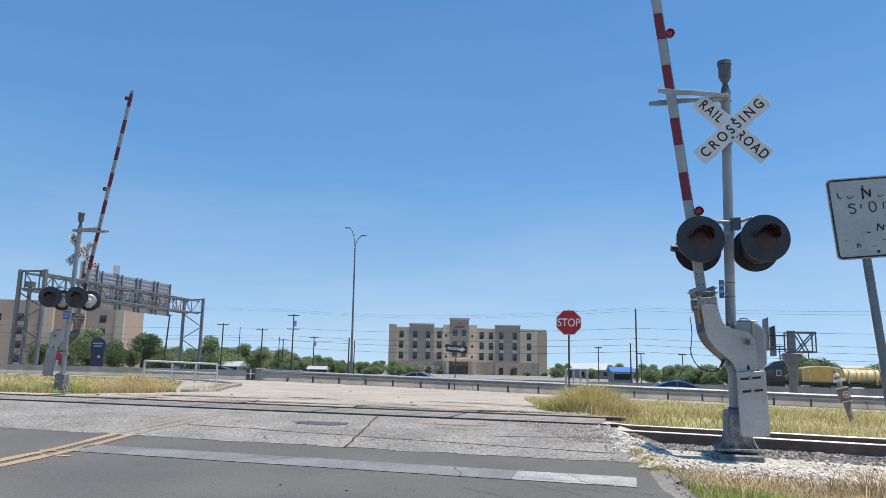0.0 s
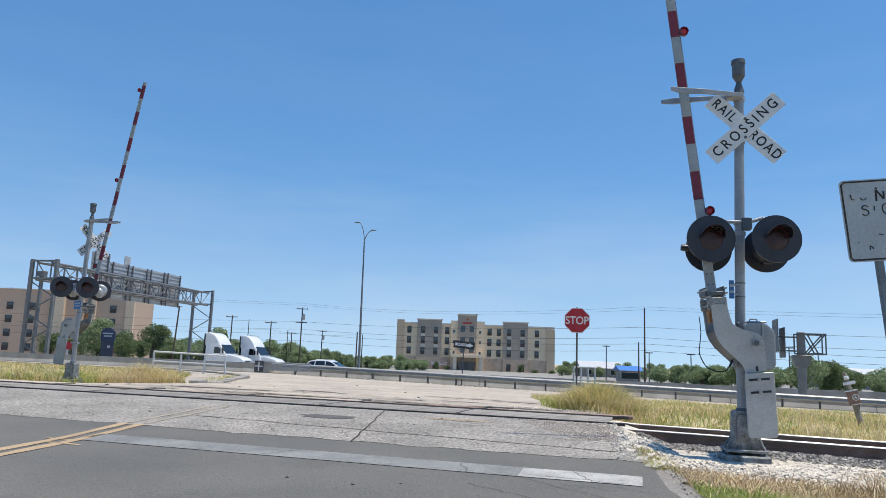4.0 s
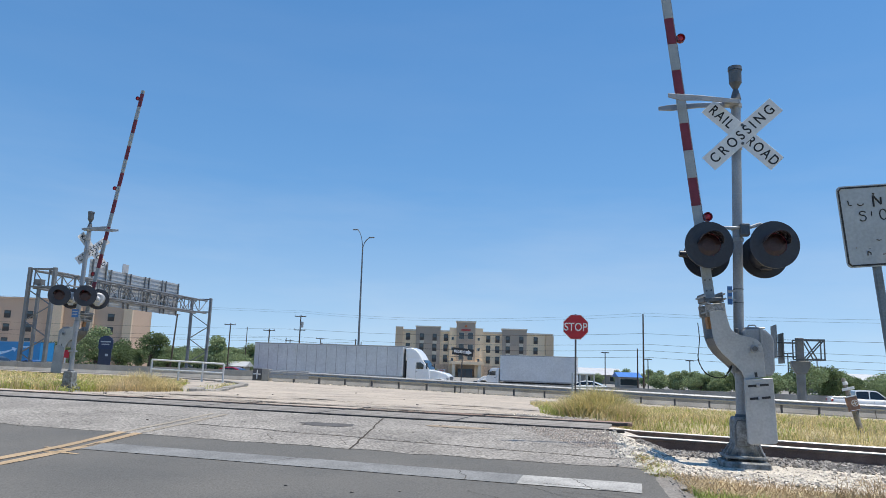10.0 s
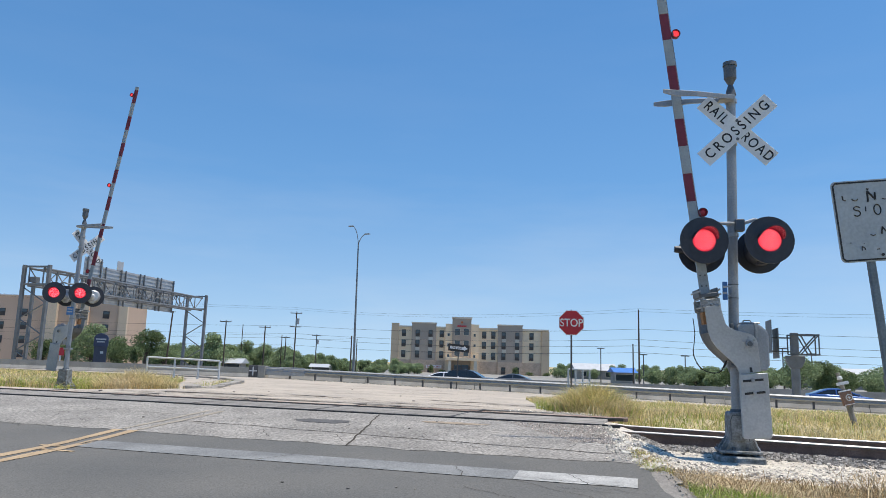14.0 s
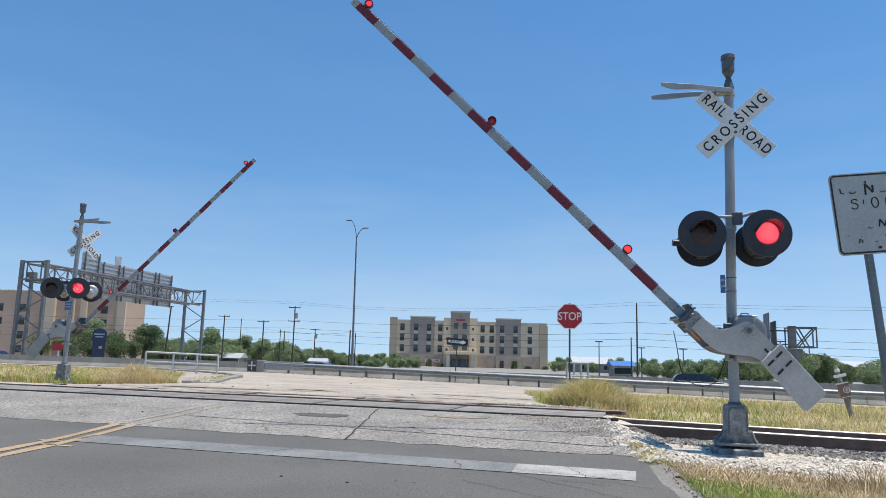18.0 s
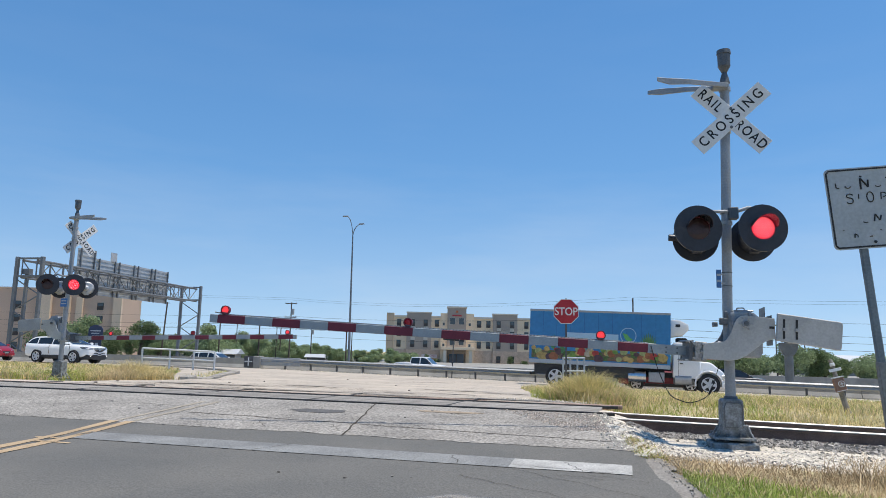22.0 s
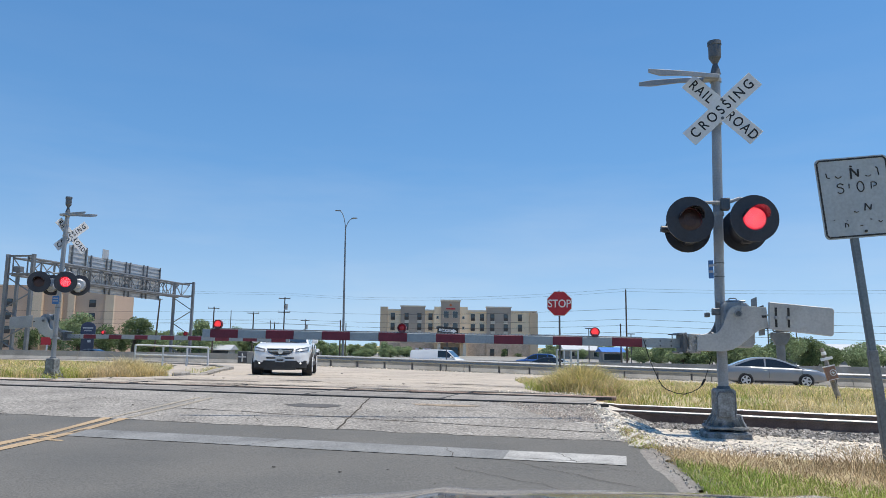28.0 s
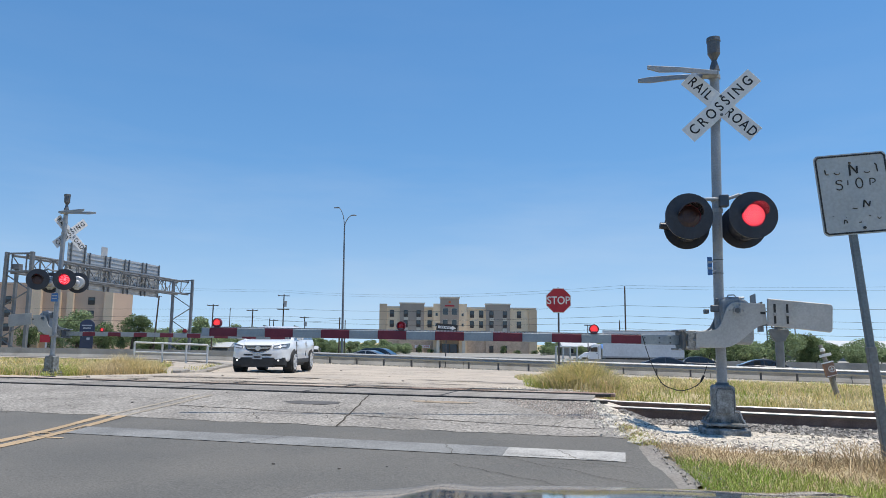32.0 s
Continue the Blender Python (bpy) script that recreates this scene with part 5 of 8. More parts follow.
# ---------------------------------------------------------------- sign gantry over the highway
def truss(parent, a, b, w, h, bays, r=0.06, name="chord"):
    """A box truss between two points; h up, w sideways along x."""
    a, b = Vector(a), Vector(b)
    for dx in (-w / 2, w / 2):
        for dz in (0, h):
            part(name, Shape().tube(a + Vector((dx, 0, dz)), b + Vector((dx, 0, dz)), r * 1.5, None, 8), GANTRY, parent)
    for i in range(bays):
        p, q = a.lerp(b, i / bays), a.lerp(b, (i + 1) / bays)
        u = Vector((0, 0, h))
        for dx in (-w / 2, w / 2):
            o = Vector((dx, 0, 0))
            part("brace", Shape().tube(p + o, p + o + u, r * 0.8, None, 6), GANTRY, parent)
            part("brace", Shape().tube((p if i % 2 else q) + o, (q if i % 2 else p) + o + u, r * 0.7, None, 6), GANTRY, parent)
        part("brace", Shape().tube(p + Vector((-w / 2, 0, 0)), p + Vector((w / 2, 0, 0)), r * 0.6, None, 6), GANTRY, parent)
        part("brace", Shape().tube(p + Vector((-w / 2, 0, h)), q + Vector((w / 2, 0, h)), r * 0.6, None, 6), GANTRY, parent)


gz = ground_z(-53, 39)
g = thing("sign_gantry", "grey galvanised lattice gantry with sign panels over the highway", "gantry", pose(-52.75, 39.0, 0, 0, 0, 4.4))
for y, top in ((0.0, 8.52), (27.0, 8.45)):
    zz = ground_z(-53, 39 + y) - 0.4
    for x in (-1.3, 1.3):
        part("leg", Shape().box((x, y, (zz + top) / 2), (0.30, 0.30, top - zz)), GANTRY, g, bevel=0.02)
    n = 5
    for i in range(n):
        za, zb = zz + 0.6 + (top - 2.6 - zz) * i / n, zz + 0.6 + (top - 2.6 - zz) * (i + 1) / n
        part("leg_brace", Shape().tube((-1.3, y, za if i % 2 else zb), (1.3, y, zb if i % 2 else za), 0.06, None, 6), GANTRY, g)
    for dz in (0.15, 1.75):
        part("leg_tie", Shape().box((0.0, y, top - dz), (2.6, 0.16, 0.16)), GANTRY, g)
truss(g, (0, 0.0, 6.65), (0, 27.0, 6.55), 1.5, 1.55, 16, 0.07)
for y0, y1, z0, z1 in ((7.35, 10.1, 6.3, 10.43), (10.2, 13.45, 5.95, 9.72), (13.5, 16.8, 5.95, 9.73), (16.85, 20.1, 5.95, 9.75), (20.15, 23.45, 5.95, 9.77)):
    pn = part("sign_panel", Shape().box((-1.1, (y0 + y1) / 2, (z0 + z1) / 2), (0.05, y1 - y0, z1 - z0)), SIGN_BACK, g, "bare back of a highway sign panel")
    for k in range(9):
        part("stiffener", Shape().box((-1.055, (y0 + y1) / 2, z0 + (z1 - z0) * (k + 0.5) / 9), (0.05, y1 - y0, 0.05)), GALV, pn)
    for yy in (y0 + 0.35, y1 - 0.35):
        part("hanger", Shape().box((-0.95, yy, (z0 + z1) / 2), (0.12, 0.12, z1 - z0 + 0.1)), GANTRY, pn)
part("exit_tab", Shape().box((-1.1, 12.95, 10.15), (0.05, 1.0, 1.1)), SIGN_BACK, g)
part("inner_leg", Shape().box((-0.42, 0.3, 3.2), (0.26, 0.26, 7.8)), GANTRY, g, bevel=0.02)
part("leg_box", Shape().box((-0.42, 0.3, 7.2), (0.75, 0.5, 0.5)), GANTRY, g, bevel=0.02)

# cantilever sign on the far right
c = thing("cantilever_sign", "grey steel cantilever sign structure on a thick column", "gantry", pose(10.3, 45.0, ground_z(10, 45) - 0.2))
part("column", Shape().tube((0, 0, 0), (0, 0, 3.6), 0.30, 0.30, 20), GANTRY, c, smooth=True)
part("flare", Shape().prism([(-0.34, 3.0), (0.34, 3.0), (0.62, 3.55), (0.62, 3.9), (-0.62, 3.9), (-0.62, 3.55)], -0.3, 0.3), GANTRY, c, bevel=0.03)
part("head_column", Shape().box((0, 0, 4.7), (0.5, 0.5, 1.7)), GANTRY, c, bevel=0.03)
sb = Shape()
for y in (-0.6, 0.6):
    for z in (4.0, 5.4):
        sb.box((0.6, y, z), (1.9, 0.10, 0.10))
    for a, b in (((-0.35, 4.0), (-0.35, 5.4)), ((1.5, 4.0), (1.5, 5.4)), ((0.3, 4.0), (1.5, 5.4)), ((0.3, 5.4), (1.0, 4.0))):
        sb.tube((a[0], y, a[1]), (b[0], y, b[1]), 0.05, None, 6)
sb.box((1.5, 0, 4.0), (0.1, 1.2, 0.1)).box((1.5, 0, 5.4), (0.1, 1.2, 0.1))
part("head_frame", sb, DARKSTEEL, c)
for x, h0, h1 in ((-1.05, 3.5, 6.1), (-1.5, 3.9, 6.7)):
    part("sign_panel", Shape().box((x, 1.2, (h0 + h1) / 2), (0.06, 2.4, h1 - h0 - 0.4)), DARKSTEEL, c, "sign panel seen from its edge")
for z in (4.2, 5.2):
    part("panel_arm", Shape().box((-0.7, 0.6, z), (1.7, 0.1, 0.1)), DARKSTEEL, c)

# street lamp in the median
c = thing("street_lamp", "tall grey street lamp with two curved arms", "street lamp", pose(-30.45, 60.0, ground_z(-31, 60) + 0.9, 0, -0.6))
part("mast", Shape().tube((0, 0, 0), (0, 0, 14.0), 0.14, 0.07, 12), LAMPPOST, c, smooth=True)
for sx, dx, dz in ((-1, 0.95, 2.5), (1, 1.1, 1.5)):
    pp = [(sx * dx * (1 - math.cos(a)), 0, 13.9 + dz * math.sin(a)) for a in (radians(q) for q in (0, 18, 36, 54, 72))]
    part("arm", Shape().path(pp, 0.045, 8), LAMPPOST, c)
    part("luminaire", Shape().prism([(pp[-1][0] - sx * 0.05, pp[-1][2] - 0.05), (pp[-1][0] - sx * 0.02, pp[-1][2] + 0.07), (pp[-1][0] + sx * 0.55, pp[-1][2] + 0.08), (pp[-1][0] + sx * 0.62, pp[-1][2] - 0.02)], -0.13, 0.13), LAMPPOST, c, bevel=0.03)


# ---------------------------------------------------------------- buildings
def window_part(parent, x, z, w, h, y, sill=True, pane=WINDOW, grille=False):
    fr = part("window", Shape().box((x, y - 0.02, z), (w + 0.16, 0.10, h + 0.16)), PALE_TRIM if not grille else AC_UNIT, parent)
    part("pane", Shape().box((x, y - 0.075, z + (0.42 if grille else 0)), (w, 0.02, h - (0.9 if grille else 0))), pane, fr)
    if grille:
        part("grille", Shape().box((x, y - 0.08, z - h / 2 + 0.42), (w, 0.03, 0.84)), AC_UNIT, fr)


def block(parent, name, x0, x1, y0, y1, z0, z1, material, bev=0.0):
    return part(name, Shape().box(((x0 + x1) / 2, (y0 + y1) / 2, (z0 + z1) / 2), (x1 - x0, y1 - y0, z1 - z0)), material, parent, bevel=bev)


# four-storey hotel across the highway; local x along its front, which faces -y
h = thing("hotel", "four-storey cream and taupe hotel with central entrance tower", "hotel", pose(-74.5, 192.0, -2.6, 0, 0, 16.0))
block(h, "main_wall", 0.3, 47.6, 0.6, 16, 0, 14.0, CREAM)
block(h, "stone_base", 0.2, 47.7, 0.42, 0.7, 0, 4.3, STONEBASE)
block(h, "roof_cap", 0.0, 47.9, 0.3, 16, 14.0, 14.5, PALE_TRIM)
block(h, "end_pier", 0.0, 2.2, 0.1, 3, 0, 15.2, TAN)
block(h, "end_pier", 45.6, 48.0, 0.1, 3, 0, 13.8, TAN)
for x0, x1, zt in ((6.2, 13.6, 15.3), (32.4, 39.8, 15.3)):
    block(h, "taupe_bay", x0, x1, 0.0, 3, 0, zt, TAUPE)
    block(h, "bay_cap", x0 - 0.2, x1 + 0.2, -0.15, 3, zt, zt + 0.35, PALE_TRIM)
    block(h, "bay_base", x0 - 0.05, x1 + 0.05, -0.12, 0.1, 0, 4.3, STONEBASE)
    for zc in (6.0, 9.2):
        for xc in (x0 + 1.85, x1 - 1.65):
            block(h, "spandrel", xc - 0.62, xc + 0.62, -0.03, 0.1, zc + 1.15, zc + 2.1, PALE_TRIM)
block(h, "tower", 18.5, 24.2, -0.6, 4, 3.2, 17.0, TAUPE)
block(h, "tower_cap", 18.3, 24.4, -0.8, 4.2, 17.0, 17.5, PALE_TRIM)
block(h, "tower_shoulder", 16.4, 18.5, -0.1, 3, 0, 15.4, CREAM)
block(h, "tower_shoulder", 24.2, 26.6, -0.1, 3, 0, 15.4, CREAM)
for x in (19.0, 21.7):
    for z, hh in ((13.0, 2.4), (9.6, 2.2), (6.6, 2.0)):
        window_part(h, x + 1.05, z, 1.5, hh * 0.8, -0.62)
part("emblem", Shape().tube((21.35, -0.75, 15.9), (21.35, -0.6, 15.9), 0.36, 0.36, 14), mat("orange emblem", (0.6, 0.16, 0.04), 0.5), h, "small round orange emblem")
part("name_bar", Shape().box((21.35, -0.7, 14.75), (2.8, 0.12, 0.42)), STOP_RED, h, "plain dark red name bar")
for x0 in (17.4, 25.0):
    block(h, "portico_column", x0, x0 + 0.9, -5.2, -4.3, 0, 4.4, PALE_TRIM)
block(h, "portico_roof", 16.6, 26.6, -5.6, -0.4, 4.4, 5.3, CREAM, 0.05)
block(h, "entrance_glass", 19.2, 23.6, -0.75, -0.6, 0.2, 3.2, WINDOW_BLUE)
block(h, "entrance_frame", 21.3, 21.5, -0.85, -0.7, 0.2, 3.2, AC_UNIT)
for z in (1.8, 6.0, 9.2, 12.3):
    for x in (3.8, 8.0, 11.9, 15.3, 28.2, 31.0, 34.1, 38.2, 42.6):
        window_part(h, x, z, 1.1, 1.9, 0.55 if not (6.2 < x < 13.6 or 32.4 < x < 39.8) else 0.0 - (0.14 if z < 3 else 0), grille=True)
    for x in (17.4, 25.3):
        if z > 3:
            window_part(h, x, z - 0.2, 0.6, 0.8, -0.1)
part("banner", Shape().box((13.2, -0.4, 2.4), (4.6, 0.06, 0.9)), SIGN_WHITE, h, "white banner with red letters")
part("banner_text", words("NOW OPEN", 0.75, 0.01, STOP_RED, narrow=0.95), None, h, "red letters", m=pose(13.2, -0.46, 2.4))

# salmon building on the left
b = thing("apartment_hotel", "four-storey salmon and sand stucco building", "building", pose(-160.2, 109, -1.6, 0, 0, 17.2))
block(b, "main_wall", 0, 49.2, 0, 11, 0, 14.4, OLD_TAN)
block(b, "parapet", -0.2, 49.4, -0.15, 11.2, 14.4, 14.9, OLD_TAN)
for x0, x1, d in ((30.5, 33.6, 0.9), (36.4, 37.8, 0.6), (39.2, 40.6, 0.6), (47.4, 49.3, 0.5), (14.0, 18.0, 0.9)):
    block(b, "pilaster", x0, x1, -d, 0.2, 0, 13.0 if d < 0.8 else 14.2, OLD_CREAM)
for z in (1.8, 4.9, 8.0, 11.0):
    for x in (4, 8.5, 12.2, 21.0, 26.0, 44.4):
        window_part(b, x, z, 1.3, 1.5, 0.0, grille=True)


def small_house(name, label, x, y, w, d, hgt, roof, wall, rz=16):
    q = thing(name, label, "building", pose(x, y, ground_z(x, y), 0, 0, rz))
    block(q, "wall", 0, w, 0, d, 0, hgt, wall)
    part("roof", Shape().prism([(-0.6, hgt), (d + 0.6, hgt), (d / 2, hgt + 0.35 * d * 0.6)], -0.5, w + 0.5, "x"), roof, q, bevel=0.0)
    for k in range(3):
        window_part(q, w * (k + 0.6) / 3.3, hgt * 0.55, 1.2, 1.1, 0.0)
    return q


ROOF_PALE = mat("pale metal roof", (0.55, 0.56, 0.56), 0.5, 0.3, var=0.1, scale=1, fine=10)
ROOF_BLUE = mat("blue canopy", (0.06, 0.20, 0.55), 0.5, var=0.15, scale=1, fine=10)
small_house("shed", "low grey shed with a pale metal roof among trees", -69.0, 95, 2.7, 4, 1.5, ROOF_PALE, CONCRETE)
small_house("shed", "low shed with a pale metal roof among trees", -61, 112, 3.6, 3, 1.2, ROOF_PALE, CONCRETE)
small_house("petrol_canopy", "blue roofed forecourt canopy", -5.4, 120, 3.4, 4, 2.0, ROOF_BLUE, CONCRETE)
small_house("store", "long low pale store building", 34, 150, 26, 12, 1.7, ROOF_PALE, CONCRETE)
small_house("store", "long low pale store building", -17, 170, 10, 8, 2.2, ROOF_PALE, CONCRETE)

q = thing("pylon_sign", "dark blue arched sign board on a post before the building", "sign", pose(-90, 90, ground_z(-90, 90), 0, 0, 20))
part("pillar", Shape().box((0, 0.0, 1.75), (2.1, 0.22, 3.9)), mat("navy sign pillar", (0.035, 0.045, 0.075), 0.55, var=0.15), q, "dark navy pillar", bevel=0.03)
part("number_bar", Shape().box((0.3, -0.13, 2.6), (0.5, 0.03, 0.4)), SIGN_OLD, q, "plain pale bar")
sg = part("board", Shape().prism([(-1.2, 3.6), (1.2, 3.6), (1.2, 5.1), (0.95, 5.5), (0.5, 5.78), (0.0, 5.88), (-0.5, 5.78), (-0.95, 5.5), (-1.2, 5.1)], -0.15, 0.1), mat("dark blue sign face", (0.025, 0.04, 0.09), 0.5, var=0.15), q, "dark blue arched board", bevel=0.03)
for z, w in ((4.85, 1.7), (4.4, 1.3)):
    part("name_bar", Shape().box((0, -0.17, z), (w, 0.03, 0.2)), SIGN_OLD, sg, "plain pale name bar")
q = thing("notice_board", "small bright red board on a white post", "sign", pose(-98.6, 90, ground_z(-98, 90), 0, 0, 20))
part("post", Shape().box((0.2, 0.05, 1.2), (0.25, 0.08, 2.4)), SIGN_WHITE, q)
part("board", Shape().box((0, 0, 2.55), (1.7, 0.06, 1.3)), STOP_RED, q, "bright red board", bevel=0.02)

# ---------------------------------------------------------------- utility poles and wires
LEAN_POLE = (-67.7, 78.0)
POLES = [(-65.9, 90, 6.75, 1), (-58.7, 90, 5.95, 1), (-53.3, 90, 8.25, 2), (-64.2, 120, 5.9, 1), (-0.8, 66.1, 7.1, 0), (-1.7, 82.3, 4.0, 0),
         (-80.0, 118, 7.6, 0), (-70.9, 118, 5.6, 0), (-70.0, 118, 5.3, 1), (-31.9, 62.5, 3.6, 0), (-45.3, 96, 4.4, 0)]
for x, y, hh, arms in POLES:
    gzz = ground_z(x, y)
    p = thing("utility_pole", "dark wooden utility pole with crossarms" if arms else "plain dark wooden utility pole", "pole", pose(x, y, gzz), "utility poles")
    top = hh - gzz
    part("pole", Shape().tube((0, 0, 0), (0, 0, top), 0.125 if arms else 0.10, 0.09 if arms else 0.07, 10), WOODPOLE, p, smooth=True)
    for k in range(arms):
        part("crossarm", Shape().box((0, -0.12, top - 0.25 if k == 0 else top - 2.4), (1.8, 0.1, 0.12), Matrix.Rotation(radians(20), 3, "Z")), WOODPOLE, p)
        for dx in (-1.1, 0.0, 1.1):
            part("insulator", Shape().tube((dx * 0.72, dx * 0.27 - 0.12, top - 0.20 if k == 0 else top - 2.34), (dx * 0.72, dx * 0.27 - 0.12, top + 0.0 if k == 0 else top - 2.14), 0.05, 0.04, 8), SMOKE, p)
    if arms == 2 or (x, y) == (-64.2, 120):
        part("transformer", Shape().tube((0.4, -0.25, top - 2.0), (0.4, -0.25, top - 1.1), 0.24, 0.26, 12), GALV, p, "grey transformer can")

p = thing("utility_pole", "dark leaning utility pole with a short lamp arm behind the gantry", "pole", pose(LEAN_POLE[0], LEAN_POLE[1], ground_z(*LEAN_POLE), 0, 3.0), "utility poles")
part("pole", Shape().tube((0, 0, 0), (0, 0, 8.9), 0.13, 0.10, 10), WOODPOLE, p, smooth=True)
part("lamp_arm", Shape().path([(0, 0, 8.5), (0.25, -0.1, 8.8), (0.7, -0.3, 8.8)], 0.04, 6), WOODPOLE, p)


def wire(a, b, sag, r=0.022):
    a, b = Vector(a), Vector(b)
    pts = [a.lerp(b, i / 14) - Vector((0, 0, sag * 4 * (i / 14) * (1 - i / 14))) for i in range(15)]
    tagged(part("overhead_wire", Shape().path(pts, r, 5), WIRE), "thin dark overhead wire", "wire", "overhead wires", "structure")


# main line along the highway: two faint high wires, then three lower ones
for z, r in ((8.9, 0.009), (8.6, 0.009)):
    wire((-105, 72, z + 0.9), (-53.3, 90, z), 0.3, r)
    wire((-53.3, 90, z), (-0.8, 66.1, z - 1.7), 0.9, r)
    wire((-0.8, 66.1, z - 1.7), (62, 52, z - 1.6), 0.9, r)
for za, zb, zc in ((6.0, 5.05, 4.9), (4.8, 3.95, 3.5), (4.1, 3.3, 2.9), (3.0, 2.6, 2.3)):
    wire((-110, 74, za - 0.3), (-53.3, 90, za), 0.25, 0.014)
    wire((-53.3, 90, za), (-0.8, 66.1, zb), 0.55, 0.016)
    wire((-0.8, 66.1, zb), (62, 52, zc), 0.7, 0.015)
wire((-110, 96, 4.3), (-58.7, 90, 4.6), 0.3, 0.012)
wire((-58.7, 90, 4.6), (-31.9, 62.5, 3.3), 0.4, 0.012)
for x, y, hh in ((-0.6, 118, 5.2), (6, 112, 5.0), (20, 108, 6.4), (26, 118, 6.0), (-8, 120, 6.2)):
    p = thing("lot_lamp", "distant dark parking lot lamp", "street lamp", pose(x, y, ground_z(x, y)), "parking lot lamps")
    part("pole", Shape().tube((0, 0, 0), (0, 0, hh), 0.1, 0.08, 8), GREYPOLE, p)
    part("luminaire", Shape().box((0, 0, hh), (1.3, 0.4, 0.16)), GREYPOLE, p)

# ---------------------------------------------------------------- vehicles; local x is forward, origin on the road under the middle
def wheel(parent, x, y, r, w, side):
    prof = [(r * 0.66, -w / 2), (r * 0.94, -w / 2), (r, -w / 2 + 0.04), (r, w / 2 - 0.04), (r * 0.94, w / 2), (r * 0.66, w / 2)]
    n = 24
    v, f = [], []
    for i in range(n):
        a = 2 * math.pi * i / n
        v += [(q * math.cos(a), p, q * math.sin(a)) for q, p in prof]
    k = len(prof)
    for i in range(n):
        j = (i + 1) % n
        f += [(i * k + q, j * k + q, j * k + (q + 1) % k, i * k + (q + 1) % k) for q in range(k)]
    wh = part("wheel", Shape().add(v, f), RUBBER, parent, "black tyre", m=pose(x, y, r), smooth=True)
    yo = side * (w / 2 - 0.004)
    rim = Shape()
    disc_ring(rim, r * 0.60, r * 0.68, yo - 0.03, yo + 0.02, 24)
    for i in range(5):
        a = 2 * math.pi * i / 5
        rim.box((r * 0.34 * math.cos(a), yo, r * 0.34 * math.sin(a)), (r * 0.58, 0.03, r * 0.26), Matrix.Rotation(-a, 3, "Y"))
    rim.tube((0, yo - side * 0.02, 0), (0, yo + side * 0.025, 0), r * 0.14, r * 0.12, 12)
    part("rim", rim, ALLOY, wh)
    part("brake_disc", Shape().tube((0, yo - side * 0.06, 0), (0, yo - side * 0.045, 0), r * 0.62, None, 20), PLASTIC, wh)
    return wh


def loft(stations):
    """Closed skin through rings of equal length."""
    s = Shape()
    k = len(stations[0])
    v = [p for ring in stations for p in ring]
    f = [(i * k + j, i * k + (j + 1) % k, (i + 1) * k + (j + 1) % k, (i + 1) * k + j) for i in range(len(stations) - 1) for j in range(k)]
    f += [tuple(range(k))[::-1], tuple(range((len(stations) - 1) * k, len(stations) * k))]
    return s.add(v, f)


def car_ring(x, zb, zs, zt, w):
    """One body section: tucked sill, waist, soft shoulder and a slightly crowned top."""
    half = [(w * 0.88, zb), (w * 0.965, zb + 0.06), (w * 0.99, zb + 0.16), (w * 0.975, (zb + zs) / 2 + 0.06), (w, zs), (w * 0.99, zs + (zt - zs) * 0.35), (w * 0.955, zs + (zt - zs) * 0.72),
            (w * 0.885, zt - 0.012), (w * 0.78, zt + 0.006), (w * 0.4, zt + 0.026)]
    return [(x, -a, z) for a, z in half] + [(x, a, z) for a, z in reversed(half)]


